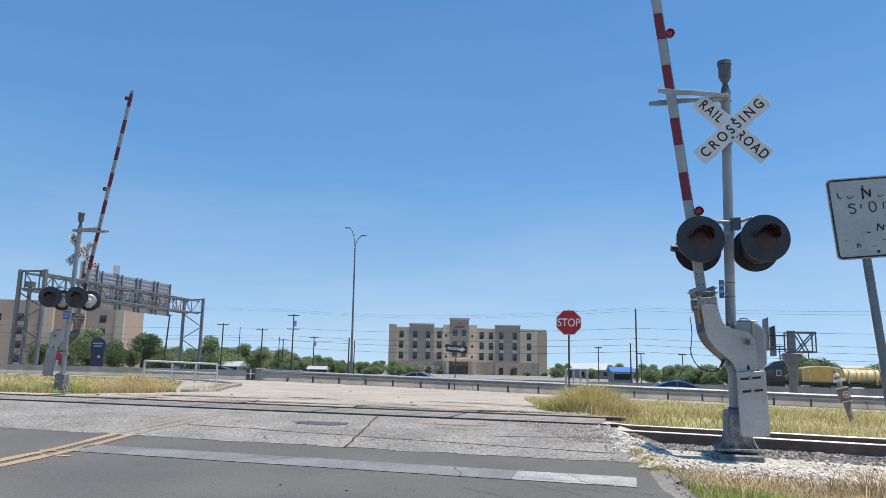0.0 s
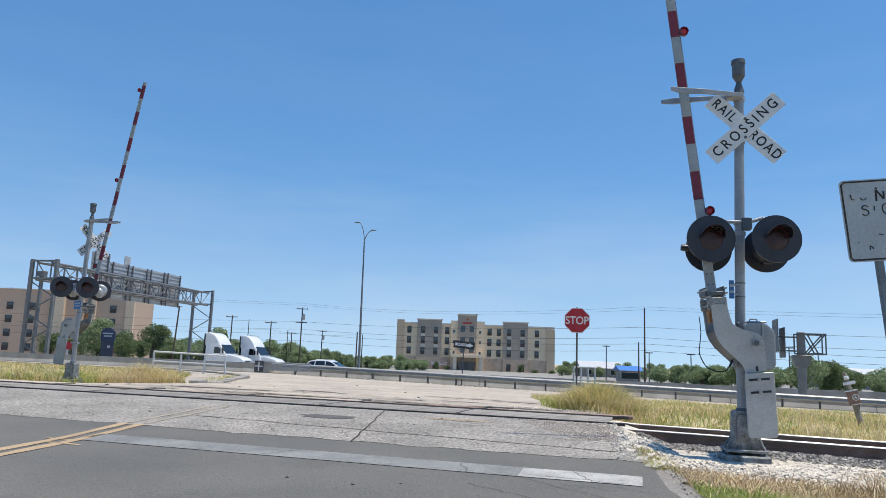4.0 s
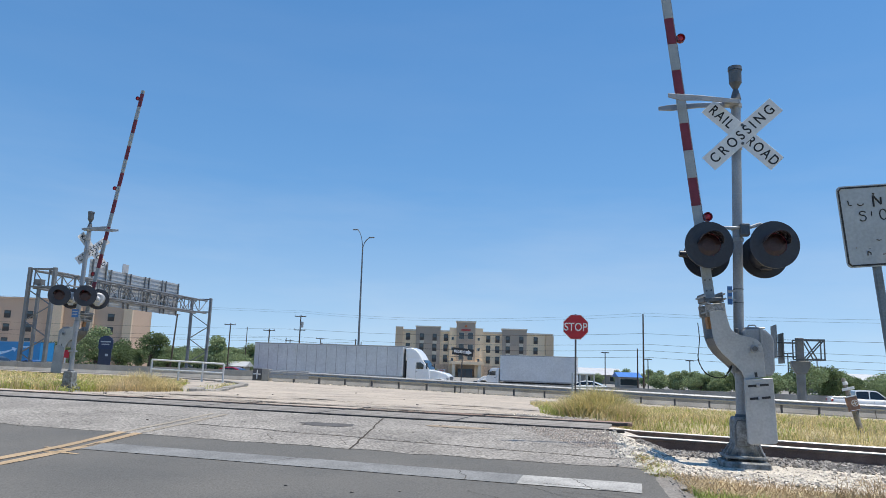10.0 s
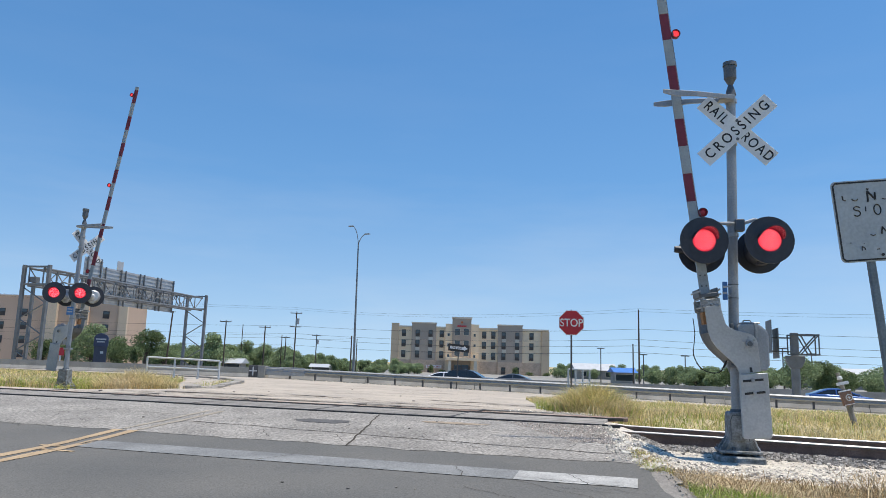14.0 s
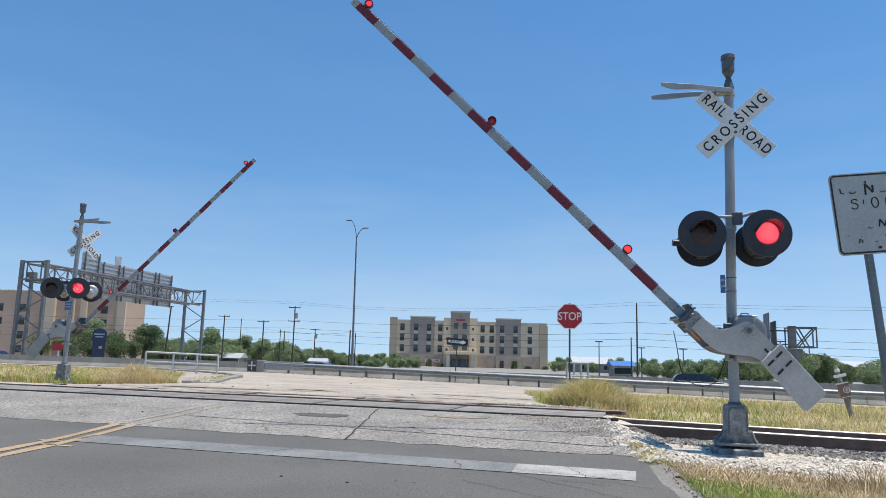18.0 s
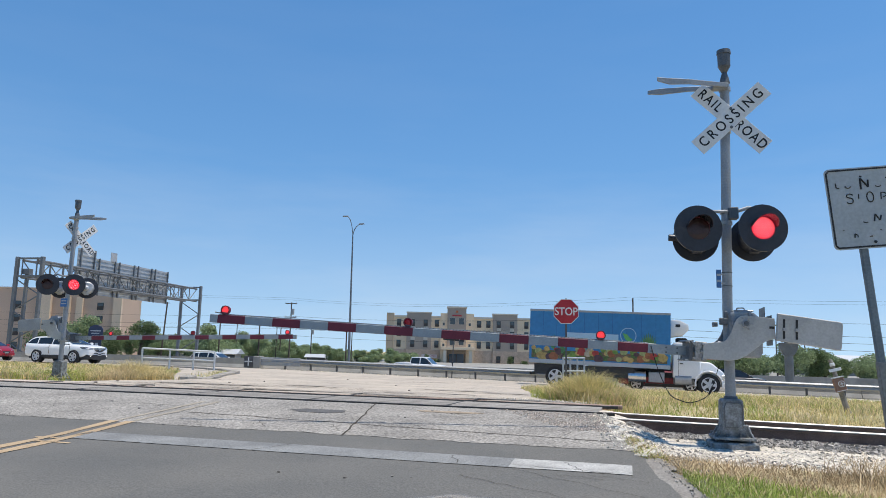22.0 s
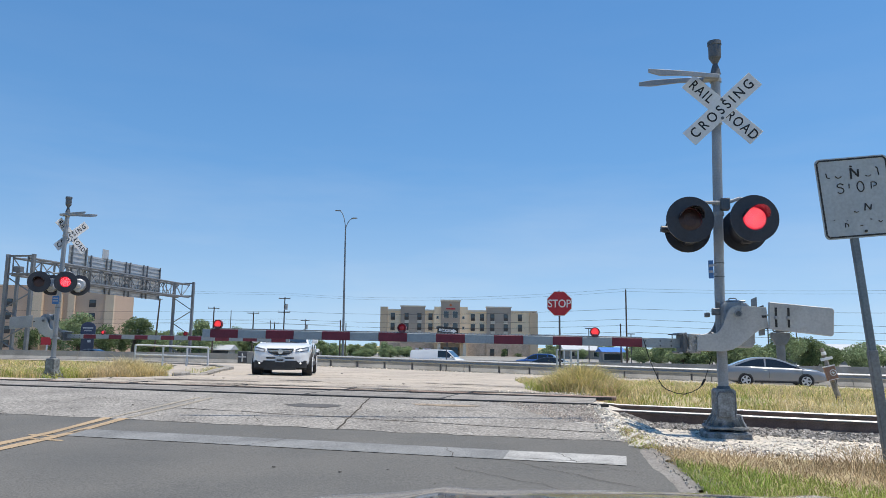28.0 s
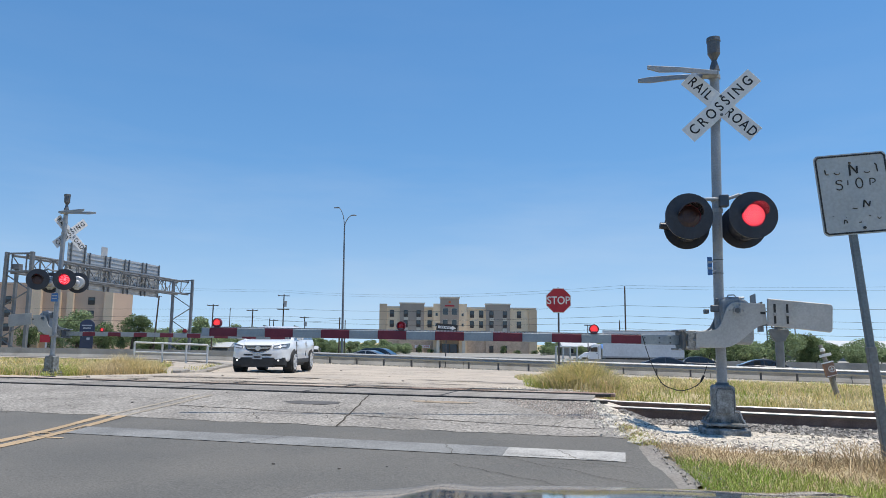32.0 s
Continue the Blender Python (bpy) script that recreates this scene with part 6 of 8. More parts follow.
CARS = {
    # length, width, wheel radius, wheelbase ends, body (x, bottom, shoulder, top, half width), cabin (rear base, rear roof, front roof, front base), roof height, cabin widths
    "sedan": dict(r=0.33, ax=(-1.38, 1.42), body=[(-2.38, .42, .62, .80, .72), (-2.30, .30, .66, .98, .82), (-1.6, .24, .68, 1.02, .90), (0, .20, .68, .98, .915), (1.2, .22, .66, .94, .90), (2.0, .26, .60, .84, .84), (2.36, .34, .52, .68, .70), (2.42, .40, .50, .58, .58)],
                  cab=((-2.15, 1.0), (-1.05, 1.44), (0.10, 1.47), (1.40, .95)), w=(.82, .58), b=(-.42,)),
    "hatch": dict(r=0.31, ax=(-1.15, 1.26), body=[(-1.84, .40, .72, .94, .76), (-1.78, .28, .72, 1.02, .82), (-1.2, .24, .70, 1.0, .86), (0, .20, .68, .97, .87), (1.1, .22, .66, .95, .86), (1.65, .26, .60, .85, .80), (1.90, .34, .52, .70, .68), (1.95, .40, .50, .60, .56)],
                  cab=((-1.82, 1.0), (-1.40, 1.43), (-0.02, 1.50), (1.32, .95)), w=(.78, .60), b=(-.40,)),
    "coupe": dict(r=0.36, ax=(-1.40, 1.46), body=[(-2.38, .44, .70, .88, .78), (-2.30, .30, .70, 1.0, .88), (-1.6, .22, .70, 1.04, .96), (0, .18, .66, .97, .94), (1.2, .20, .66, .98, .95), (2.0, .24, .64, .92, .90), (2.34, .30, .56, .76, .78), (2.40, .36, .54, .64, .66)],
                  cab=((-1.80, 1.02), (-0.85, 1.33), (0.0, 1.36), (1.05, .96)), w=(.82, .58), b=(-.72,)),
    "crossover": dict(r=0.39, ax=(-1.38, 1.38), body=[(-2.42, .52, .86, 1.08, .80), (-2.34, .40, .86, 1.15, .92), (-1.5, .34, .84, 1.13, .985), (0, .32, .80, 1.10, .99), (1.0, .34, .80, 1.12, .985), (1.6, .36, .78, 1.10, .965), (2.1, .38, .74, 1.02, .90), (2.33, .40, .68, .92, .78), (2.42, .44, .62, .80, .64)],
                      cab=((-2.38, 1.12), (-1.98, 1.56), (-0.05, 1.63), (1.22, 1.10)), w=(.89, .66), b=(-1.5, -.38)),
    "suv": dict(r=0.37, ax=(-1.40, 1.42), body=[(-2.36, .46, .80, 1.08, .82), (-2.30, .36, .82, 1.14, .90), (-1.5, .32, .80, 1.12, .95), (0, .30, .78, 1.08, .96), (1.15, .32, .78, 1.08, .95), (2.0, .36, .72, .98, .90), (2.32, .42, .62, .80, .78), (2.38, .48, .60, .70, .66)],
                cab=((-2.32, 1.12), (-1.95, 1.66), (0.15, 1.72), (1.22, 1.08)), w=(.86, .68), b=(-1.35, -.30)),
    "bigsuv": dict(r=0.40, ax=(-1.65, 1.65), body=[(-2.78, .50, .88, 1.14, .90), (-2.72, .40, .88, 1.20, .97), (-1.6, .36, .86, 1.18, 1.0), (0, .36, .84, 1.16, 1.01), (1.3, .36, .84, 1.16, 1.0), (2.5, .40, .80, 1.08, .95), (2.76, .46, .72, .92, .86), (2.80, .50, .70, .82, .78)],
                   cab=((-2.72, 1.18), (-2.52, 1.84), (0.35, 1.88), (1.25, 1.15)), w=(.92, .76), b=(-1.55, -.35)),
    "pickup": dict(r=0.355, ax=(-1.70, 1.72), body=[(-2.75, .56, .86, 1.16, .90), (-2.70, .44, .86, 1.18, .95), (-1.6, .40, .84, 1.17, .97), (0, .38, .82, 1.14, .98), (1.3, .40, .82, 1.13, .97), (2.4, .44, .76, 1.05, .92), (2.68, .48, .68, .88, .80), (2.74, .52, .66, .78, .70)],
                   cab=((-1.05, 1.15), (-0.92, 1.78), (0.62, 1.80), (1.45, 1.12)), w=(.88, .72), b=(.05,)),
    "sports": dict(r=0.35, ax=(-1.30, 1.40), body=[(-2.20, .42, .70, .86, .80), (-2.12, .28, .68, .96, .92), (-1.4, .18, .64, .98, .96), (0, .14, .58, .86, .93), (1.0, .14, .56, .84, .94), (1.8, .18, .50, .74, .90), (2.22, .24, .42, .54, .74), (2.28, .30, .40, .46, .62)],
                   cab=((-2.0, .93), (-0.85, 1.18), (-0.25, 1.21), (0.85, .83)), w=(.78, .56), b=(-.85,)),
    "van": dict(r=0.36, ax=(-1.65, 1.75), body=[(-2.80, .50, .90, 1.20, .94), (-2.76, .36, .90, 1.25, .98), (-1.5, .32, .88, 1.24, 1.0), (0, .32, .88, 1.22, 1.0), (1.4, .34, .86, 1.20, .99), (2.3, .40, .80, 1.08, .92), (2.62, .46, .68, .88, .80), (2.68, .50, .66, .76, .70)],
                cab=((-2.78, 1.22), (-2.70, 1.86), (1.05, 1.90), (1.95, 1.18)), w=(.97, .86), b=(.10,)),
}


for kind in ("bigsuv", "pickup", "van", "sports", "hatch"):           # a little shorter than their plans above
    k = CARS[kind]
    q0 = 0.93 if kind == "pickup" else 0.94 if kind in ("sports", "hatch") else 0.88
    k["body"] = [(q[0] * q0, *q[1:]) for q in k["body"]]
    k["cab"] = tuple((x * q0, z) for x, z in k["cab"])
    k["ax"], k["b"] = tuple(x * q0 for x in k["ax"]), tuple(x * q0 for x in k["b"])


def roofline(corners, boxy):
    """The side outline of a cabin from tail to bonnet, its corners cut round."""
    p = [Vector(c) for c in corners]
    mid = (p[1] + p[2]) / 2 + Vector((0, 0.025))
    p = [p[0], p[1], mid, p[2], p[3]]
    for cut in (0.10, 0.25) if boxy else (0.22, 0.22):
        q = [p[0]]
        for a, b in zip(p, p[1:]):
            q += [a.lerp(b, cut), a.lerp(b, 1 - cut)]
        p = q + [p[-1]]
    return [(c.x, c.y) for c in p]


def car(kind, colour, label, category, roof_rack=False, fogs=False, own_face=False):
    k = CARS[kind]
    t = thing({"bigsuv": "suv", "crossover": "suv", "hatch": "hatchback", "sports": "sports_car", "pickup": "pickup_truck"}.get(kind, kind), label, category)
    st = [car_ring(*q) for q in smooth_run(k["body"])]
    body = part("body", loft(st), colour, t, "painted body", bevel=0.0, smooth=True)
    (x0, z0), (x1, z1), (x2, z2), (x3, z3) = k["cab"]
    wb, wt = k["w"]
    line = roofline(k["cab"], kind in ("pickup", "bigsuv", "van"))
    zb, zt = min(z0, z3) - 0.06, max(z1, z2)
    half = lambda z: wb + (wt - wb) * (z - zb) / (zt - zb)
    n = len(line)
    belt = lambda x: z0 + (z3 - z0) * (x - x0) / (x3 - x0)
    shell = Shape()
    v = [(x, -half(z), z) for x, z in line] + [(x, half(z), z) for x, z in line] + [(x, -half(zb), zb) for x, z in line] + [(x, half(zb), zb) for x, z in line]
    f = [(q, q + 1, n + q + 1, n + q) for q in range(n - 1)] + [(2 * n + q, 2 * n + q + 1, q + 1, q) for q in range(n - 1)] + [(n + q, n + q + 1, 3 * n + q + 1, 3 * n + q) for q in range(n - 1)]
    f += [(0, n, 3 * n, 2 * n), (n - 1, 3 * n - 1, 4 * n - 1, 2 * n - 1)]
    part("cabin", shell.add(v, f), colour, t, "painted roof and pillars", bevel=0.035, segments=2, smooth=True)
    cuts = [x0] + sorted(k["b"]) + [x3]
    top_at = lambda x: float(np.interp(x, [p[0] for p in line], [p[1] for p in line]))
    for i in range(len(cuts) - 1):
        if kind == "van" and i == 0:
            continue
        a, b = cuts[i] + (0.04 if i else 0.14), cuts[i + 1] - (0.04 if i < len(cuts) - 2 else 0.16)
        up = [(x, top_at(x) - 0.085) for x in steps(a, b, 9)]
        lo_ = [(x, min(belt(x) + 0.035, top_at(x) - 0.09)) for x in (b, a)]
        poly = [p for p in up if p[1] > belt(p[0]) + 0.04] + lo_
        for s in (-1, 1):
            m = len(poly)
            vv = [(x, s * (half(z) + 0.006), z) for x, z in poly] + [(x, s * (half(z) - 0.02), z) for x, z in poly]
            part("side_window", Shape().add(vv, [tuple(range(m)), tuple(range(m, 2 * m))[::-1]] + [(q, (q + 1) % m, m + (q + 1) % m, m + q) for q in range(m)]), CAR_GLASS, t)
    for nm, pick in (("windscreen", [p for p in line if p[0] >= x2 - 0.02]), ("rear_window", [p for p in line if p[0] <= x1 + 0.02])):
        if kind == "van" and nm == "rear_window":
            continue
        a0, b0 = Vector((pick[0][0], 0, pick[0][1])), Vector((pick[-1][0], 0, pick[-1][1]))
        g = [(x, z) for x, z in pick]
        g[0] = (a0.lerp(b0, 0.06).x, a0.lerp(b0, 0.06).z) if nm == "windscreen" else (a0.lerp(b0, 0.14).x, a0.lerp(b0, 0.14).z)
        g[-1] = (a0.lerp(b0, 0.90).x, a0.lerp(b0, 0.90).z) if nm == "windscreen" else (a0.lerp(b0, 0.94).x, a0.lerp(b0, 0.94).z)
        g = [p for p in g if g[0][0] <= p[0] <= g[-1][0]]
        sh = Shape()
        dx = 0.008 if nm == "windscreen" else -0.008
        m = len(g)
        vv = [(x + dx, sd * (half(z) - 0.07), z + 0.007) for sd in (-1, 1) for x, z in g] + [(x - dx, sd * (half(z) - 0.07), z - 0.02) for sd in (-1, 1) for x, z in g]
        ff = [(q, q + 1, m + q + 1, m + q) for q in range(m - 1)] + [(2 * m + q, 3 * m + q, 3 * m + q + 1, 2 * m + q + 1) for q in range(m - 1)]
        ff += [(0, m, 3 * m, 2 * m), (m - 1, 3 * m - 1, 4 * m - 1, 2 * m - 1)] + [(q, 2 * m + q, 2 * m + q + 1, q + 1) for q in range(m - 1)] + [(m + q, m + q + 1, 3 * m + q + 1, 3 * m + q) for q in range(m - 1)]
        part(nm, sh.add(vv, ff), CAR_GLASS, t)
    r, W2 = k["r"], max(q[4] for q in k["body"])
    for ax in k["ax"]:
        for s in (-1, 1):
            arch = Shape().tube((ax, s * (W2 - 0.30), r * 1.02), (ax, s * (W2 - 0.012), r * 1.02), r * 1.09, None, 28)
            part("wheel_arch", arch, PLASTIC, t)
            wheel(t, ax, s * (W2 - 0.085), r, 0.22, s)
    xf, xr = k["body"][-2], k["body"][0]
    hz = xf[2] + 0.16
    for s in (-1, 1):
        hl = Shape().prism([(xf[0] - 0.34, s * (xf[4] + 0.05)), (xf[0] - 0.02, s * (xf[4] - 0.06)), (xf[0] + 0.03, s * (xf[4] - 0.30)), (xf[0] - 0.2, s * (xf[4] - 0.26))], hz - 0.09, hz + 0.06, "z")
        if not own_face:
            part("headlamp", hl, LAMP_CLEAR, t, "clear headlamp", bevel=0.02)
        part("tail_lamp", Shape().box((xr[0] + 0.05, s * (xr[4] - 0.06), xr[2] + 0.14), (0.16, 0.26, 0.20)), LAMP_RED, t, "red tail lamp", bevel=0.03)
        if fogs:
            part("fog_lamp", Shape().tube((xf[0] - 0.08, s * (xf[4] - 0.14), xf[1] + 0.10), (xf[0] + 0.02, s * (xf[4] - 0.14), xf[1] + 0.10), 0.055, 0.05, 12), LAMP_ON, t, "lit fog lamp")
        part("mirror", Shape().box((x3 - 0.35, s * (wb + 0.16), z3 + 0.10), (0.12, 0.22, 0.15)), colour if kind != "pickup" else PLASTIC, t, bevel=0.03)
        part("sill_trim", Shape().box(((k["ax"][0] + k["ax"][1]) / 2, s * (W2 - 0.01), k["body"][3][1] + 0.06), (k["ax"][1] - k["ax"][0] - 2.5 * r, 0.05, 0.10)), PLASTIC, t, bevel=0.01)
        for i, xd in enumerate(((cuts[0] + cuts[-1]) / 2 + 0.1, cuts[-1] - 0.15)):
            part("door_seam", Shape().box((xd, s * (W2 - 0.012), k["body"][3][2] + 0.02), (0.012, 0.03, 0.52)), PLASTIC, t)
            part("door_handle", Shape().box((xd - 0.22 + 0.03, s * (W2 - 0.0), k["body"][3][2] + 0.14), (0.18, 0.03, 0.03)), colour, t, bevel=0.008)
    if not own_face:
        part("grille", Shape().box((xf[0] + 0.02, 0, xf[2] + 0.02), (0.08, xf[4] * 0.9, 0.20)), PLASTIC, t, "dark grille", bevel=0.02)
    if not own_face:
        part("front_bumper", Shape().box((xf[0] - 0.04, 0, xf[1] + 0.10), (0.24, xf[4] * 2.0, 0.20)), PLASTIC if kind in ("suv", "pickup") else colour, t, bevel=0.05, segments=2)
    part("rear_bumper", Shape().box((xr[0] + 0.06, 0, xr[1] + 0.12), (0.22, xr[4] * 2.05, 0.22)), PLASTIC if kind in ("suv", "pickup") else colour, t, bevel=0.05, segments=2)
    if not own_face:
        part("number_plate", Shape().box((xf[0] + 0.07, 0, xf[1] + 0.14), (0.02, 0.30, 0.15)), SIGN_OLD, t, "blank pale plate", bevel=0.004)
    part("underbody", Shape().box((0, 0, 0.30), (k["body"][-3][0] - k["body"][1][0] - 0.3, W2 * 1.7, 0.14)), PLASTIC, t)
    if roof_rack:
        for s in (-1, 1):
            part("roof_rail", Shape().tube((x1 + 0.2, s * wt * 0.86, z1 + 0.02), (x2 - 0.2, s * wt * 0.86, z2 + 0.02), 0.018, None, 8), PLASTIC, t)
    if kind == "pickup":
        part("bed_floor", Shape().box((-1.64, 0, 1.184), (1.40, 1.50, 0.012)), PLASTIC, t, "dark load bed")
        part("bed_wall", Shape().box((-1.64, 0.86, 1.22), (1.54, 0.09, 0.09)).box((-1.64, -0.86, 1.22), (1.54, 0.09, 0.09)).box((-2.37, 0, 1.22), (0.09, 1.7, 0.09)), colour, t, bevel=0.02)
    return t


def tractor(parent, colour, x, fairing=True, day=False):
    """A bonneted lorry cab whose rear stands at x; day: the short cab of a delivery lorry."""
    back, roof, glass0, hood, nose, axle, top = (0.0, 0.70, 0.95, 1.28, 2.45, 1.67, 2.50) if day else (0.0, 1.45, 1.62, 2.25, 4.2, 3.3, 2.95)
    hz = 1.62 if day else 1.92
    c = Shape().prism([(x, 0.75), (x, top - 0.08), (x + 0.12, top), (x + roof, top), (x + glass0, top - 0.12), (x + hood, hz + 0.04), (x + hood + 0.1, 0.75)], -1.02, 1.02)
    cab = part("cab", c, colour, parent, "painted lorry cab", bevel=0.09, segments=3, smooth=True)
    b = Shape().prism([(x + hood - 0.1, 0.62), (x + hood - 0.1, hz), (x + hood + 0.5, hz - 0.03), (x + nose - 0.35, hz - 0.28), (x + nose - 0.06, hz - 0.48), (x + nose, hz - 0.8), (x + nose, 0.55)], -0.80, 0.80)
    part("bonnet", b, colour, cab, "painted sloping bonnet", bevel=0.10, segments=3, smooth=True)
    if fairing:
        part("roof_fairing", Shape().prism([(x - 0.15, 2.7), (x - 0.15, 3.92), (x + 0.35, 3.98), (x + 0.85, 3.80), (x + 1.25, 3.40), (x + 1.55, 2.95), (x + 1.6, 2.8)], -1.0, 1.0), colour, cab, bevel=0.16, segments=3, smooth=True)
        part("rear_edge", Shape().box((x - 0.16, 0, 2.3), (0.10, 2.1, 3.1)), PLASTIC, cab)
    for s in (-1, 1):
        w0 = (0.35, 0.45) if day else (1.0, 1.0)
        part("side_window", Shape().prism([(x + w0[0], hz + 0.06), (x + w0[0], top - 0.35), (x + roof - 0.02, top - 0.35), (x + glass0 + 0.1, hz + 0.45), (x + glass0 + 0.1, hz + 0.06)], s * 1.02 - 0.012, s * 1.02 + 0.012), CAR_GLASS, cab)
        part("door_seam", Shape().box((x + w0[0] - 0.08, s * 1.018, 1.6), (0.014, 0.012, 1.5)), PLASTIC, cab)
        part("door_handle", Shape().box((x + w0[0] + 0.05, s * 1.03, hz - 0.15), (0.14, 0.03, 0.05)), PLASTIC, cab)
        part("mirror", Shape().box((x + hood - 0.15, s * 1.22, hz + 0.35), (0.12, 0.20, 0.55)), PLASTIC, cab, bevel=0.03)
        arc = [(0.66 * math.cos(a), 0.66 * math.sin(a)) for a in (radians(-12 + 204 * i / 14) for i in range(15))]
        arc += [(0.585 * math.cos(a), 0.585 * math.sin(a)) for a in (radians(192 - 204 * i / 14) for i in range(15))]
        part("fender", Shape().prism([(x + axle + u, 0.54 + v) for u, v in arc], s * 0.96 - 0.17, s * 0.96 + 0.17), colour, cab, bevel=0.02, smooth=True)
        part("headlamp", Shape().box((x + nose - 0.10, s * 0.80, hz - 0.72), (0.22, 0.36, 0.24)), LAMP_CLEAR, cab, bevel=0.05)
        part("step_tank", Shape().tube((x + 0.1, s * 0.82, 0.70), (x + axle - 0.8, s * 0.82, 0.70), 0.27, None, 16), GALV, cab)
        wheel(parent, x + axle, s * 0.96, 0.52, 0.28, s)
    part("windscreen", Shape().prism([(x + glass0 + 0.03, top - 0.16), (x + hood - 0.03, hz + 0.08), (x + hood + 0.02, hz + 0.10), (x + glass0 + 0.08, top - 0.12)], -0.9, 0.9), CAR_GLASS, cab)
    part("grille", Shape().box((x + nose + 0.01, 0, hz - 0.85), (0.06, 1.0, 0.6)), DARKSTEEL, cab, bevel=0.02)
    part("bumper", Shape().box((x + nose - 0.02, 0, 0.52), (0.26, 2.1, 0.30)), colour if day else CHROME, cab, bevel=0.05)
    return cab


def trailer(parent, colour, x0, x1, zf=1.2, zt=4.1, ribs=0, stripe=None):
    tr = part("trailer_box", Shape().box(((x0 + x1) / 2, 0, (zf + zt) / 2), (x1 - x0, 2.55, zt - zf)), colour, parent, "long cargo box", bevel=0.03)
    part("bottom_rail", Shape().box(((x0 + x1) / 2, 0, zf), (x1 - x0, 2.57, 0.14)), GALV, tr)
    part("top_rail", Shape().box(((x0 + x1) / 2, 0, zt - 0.06), (x1 - x0, 2.57, 0.10)), GALV, tr)
    for i in range(ribs):
        x = x0 + (x1 - x0) * (i + 0.5) / ribs
        part("rib", Shape().box((x, 0, (zf + zt) / 2), (0.05, 2.575, zt - zf - 0.3)), GALV, tr)
    part("chassis", Shape().box(((x0 + x1) / 2, 0, 0.95), (x1 - x0 - 0.5, 0.9, 0.3)), PLASTIC, parent)
    part("underride_bar", Shape().box((x0 + 0.1, 0, 0.6), (0.12, 2.3, 0.12)), PLASTIC, parent)
    return tr


def semi(label, cab_colour, box_colour, ribs):
    t = thing("semi_truck", label, "lorry")
    tr = trailer(t, box_colour, -11.6, 4.4, ribs=ribs)
    tractor(t, cab_colour, 4.7)
    for x in (-10.2, -8.95, 5.2, 6.5):
        for s in (-1, 1):
            wheel(t, x, s * 0.98, 0.50, 0.45, s)
    part("frame", Shape().box((6, 0, 0.85), (5.5, 0.9, 0.25)), PLASTIC, t)
    return t, tr


def box_truck(label, cab_colour, box_colour, length=8.2):
    t = thing("box_truck", label, "lorry")
    tr = trailer(t, box_colour, -length / 2 - 1.2, length / 2 - 1.2, 1.15, 3.95)
    tractor(t, cab_colour, length / 2 - 1.0, fairing=False, day=True)
    for s in (-1, 1):
        wheel(t, -length / 2 + 1.0, s * 0.98, 0.50, 0.45, s)
    part("frame", Shape().box((2, 0, 0.85), (length, 0.9, 0.25)), PLASTIC, t)
    return t, tr


def place_z(x, y):
    return ground_z(x, y) + 0.012


MOVING = []          # thing, lane y, speed along x, time at which it passes x = 0


def drive(ob, lane, speed, t0):
    MOVING.append((ob, lane, speed, t0))
    return ob


# ---- frontage road
P_RED = paint("red car paint", (0.36, 0.012, 0.022))
P_BLACK = paint("black car paint", (0.014, 0.015, 0.018))
P_NAVY = paint("dark navy car paint", (0.016, 0.021, 0.034))
P_SLATE = paint("slate blue car paint", (0.085, 0.105, 0.135))
P_MAROON = paint("maroon car paint", (0.17, 0.012, 0.02))
P_WHITE = paint("white car paint", (0.78, 0.78, 0.77), 0.0)
P_YELLOW = paint("yellow car paint", (0.78, 0.53, 0.015), 0.05)
P_SILVER = paint("silver car paint", (0.25, 0.26, 0.27), 0.5)
P_GREY = paint("grey car paint", (0.13, 0.135, 0.145), 0.5)
P_BLUE = paint("blue car paint", (0.025, 0.085, 0.28))
drive(car("hatch", P_RED, "small red three-door hatchback with dark windows", "car"), 27.6, 23.6, 2.90)
drive(car("bigsuv", P_BLACK, "large black sport utility vehicle", "car"), 27.0, 28.1, 6.24)
drive(car("sedan", P_NAVY, "dark navy four-door sedan", "car"), 26.5, 24.8, 12.04)
drive(car("pickup", P_SLATE, "slate blue crew cab pickup truck", "pickup"), 28.0, 23.5, 12.823)
drive(car("coupe", P_NAVY, "dark navy two-door coupe with bright alloy wheels", "car"), 26.0, 26.8, 20.086)
drive(car("suv", P_MAROON, "maroon sport utility vehicle", "car"), 29.6, 25.0, 21.944)
drive(car("hatch", P_RED, "red five-door hatchback with dark windows", "car"), 28.0, 23.3, 23.90)
drive(car("sports", P_YELLOW, "yellow low two-seat sports car", "car"), 26.6, 27.3, 25.380)
drive(car("sedan", P_SILVER, "silver grey four-door family sedan", "car"), 28.3, 25.5, 27.738)
drive(car("bigsuv", P_BLACK, "large black sport utility vehicle with tinted windows", "car"), 27.0, 26.0, 26.78)

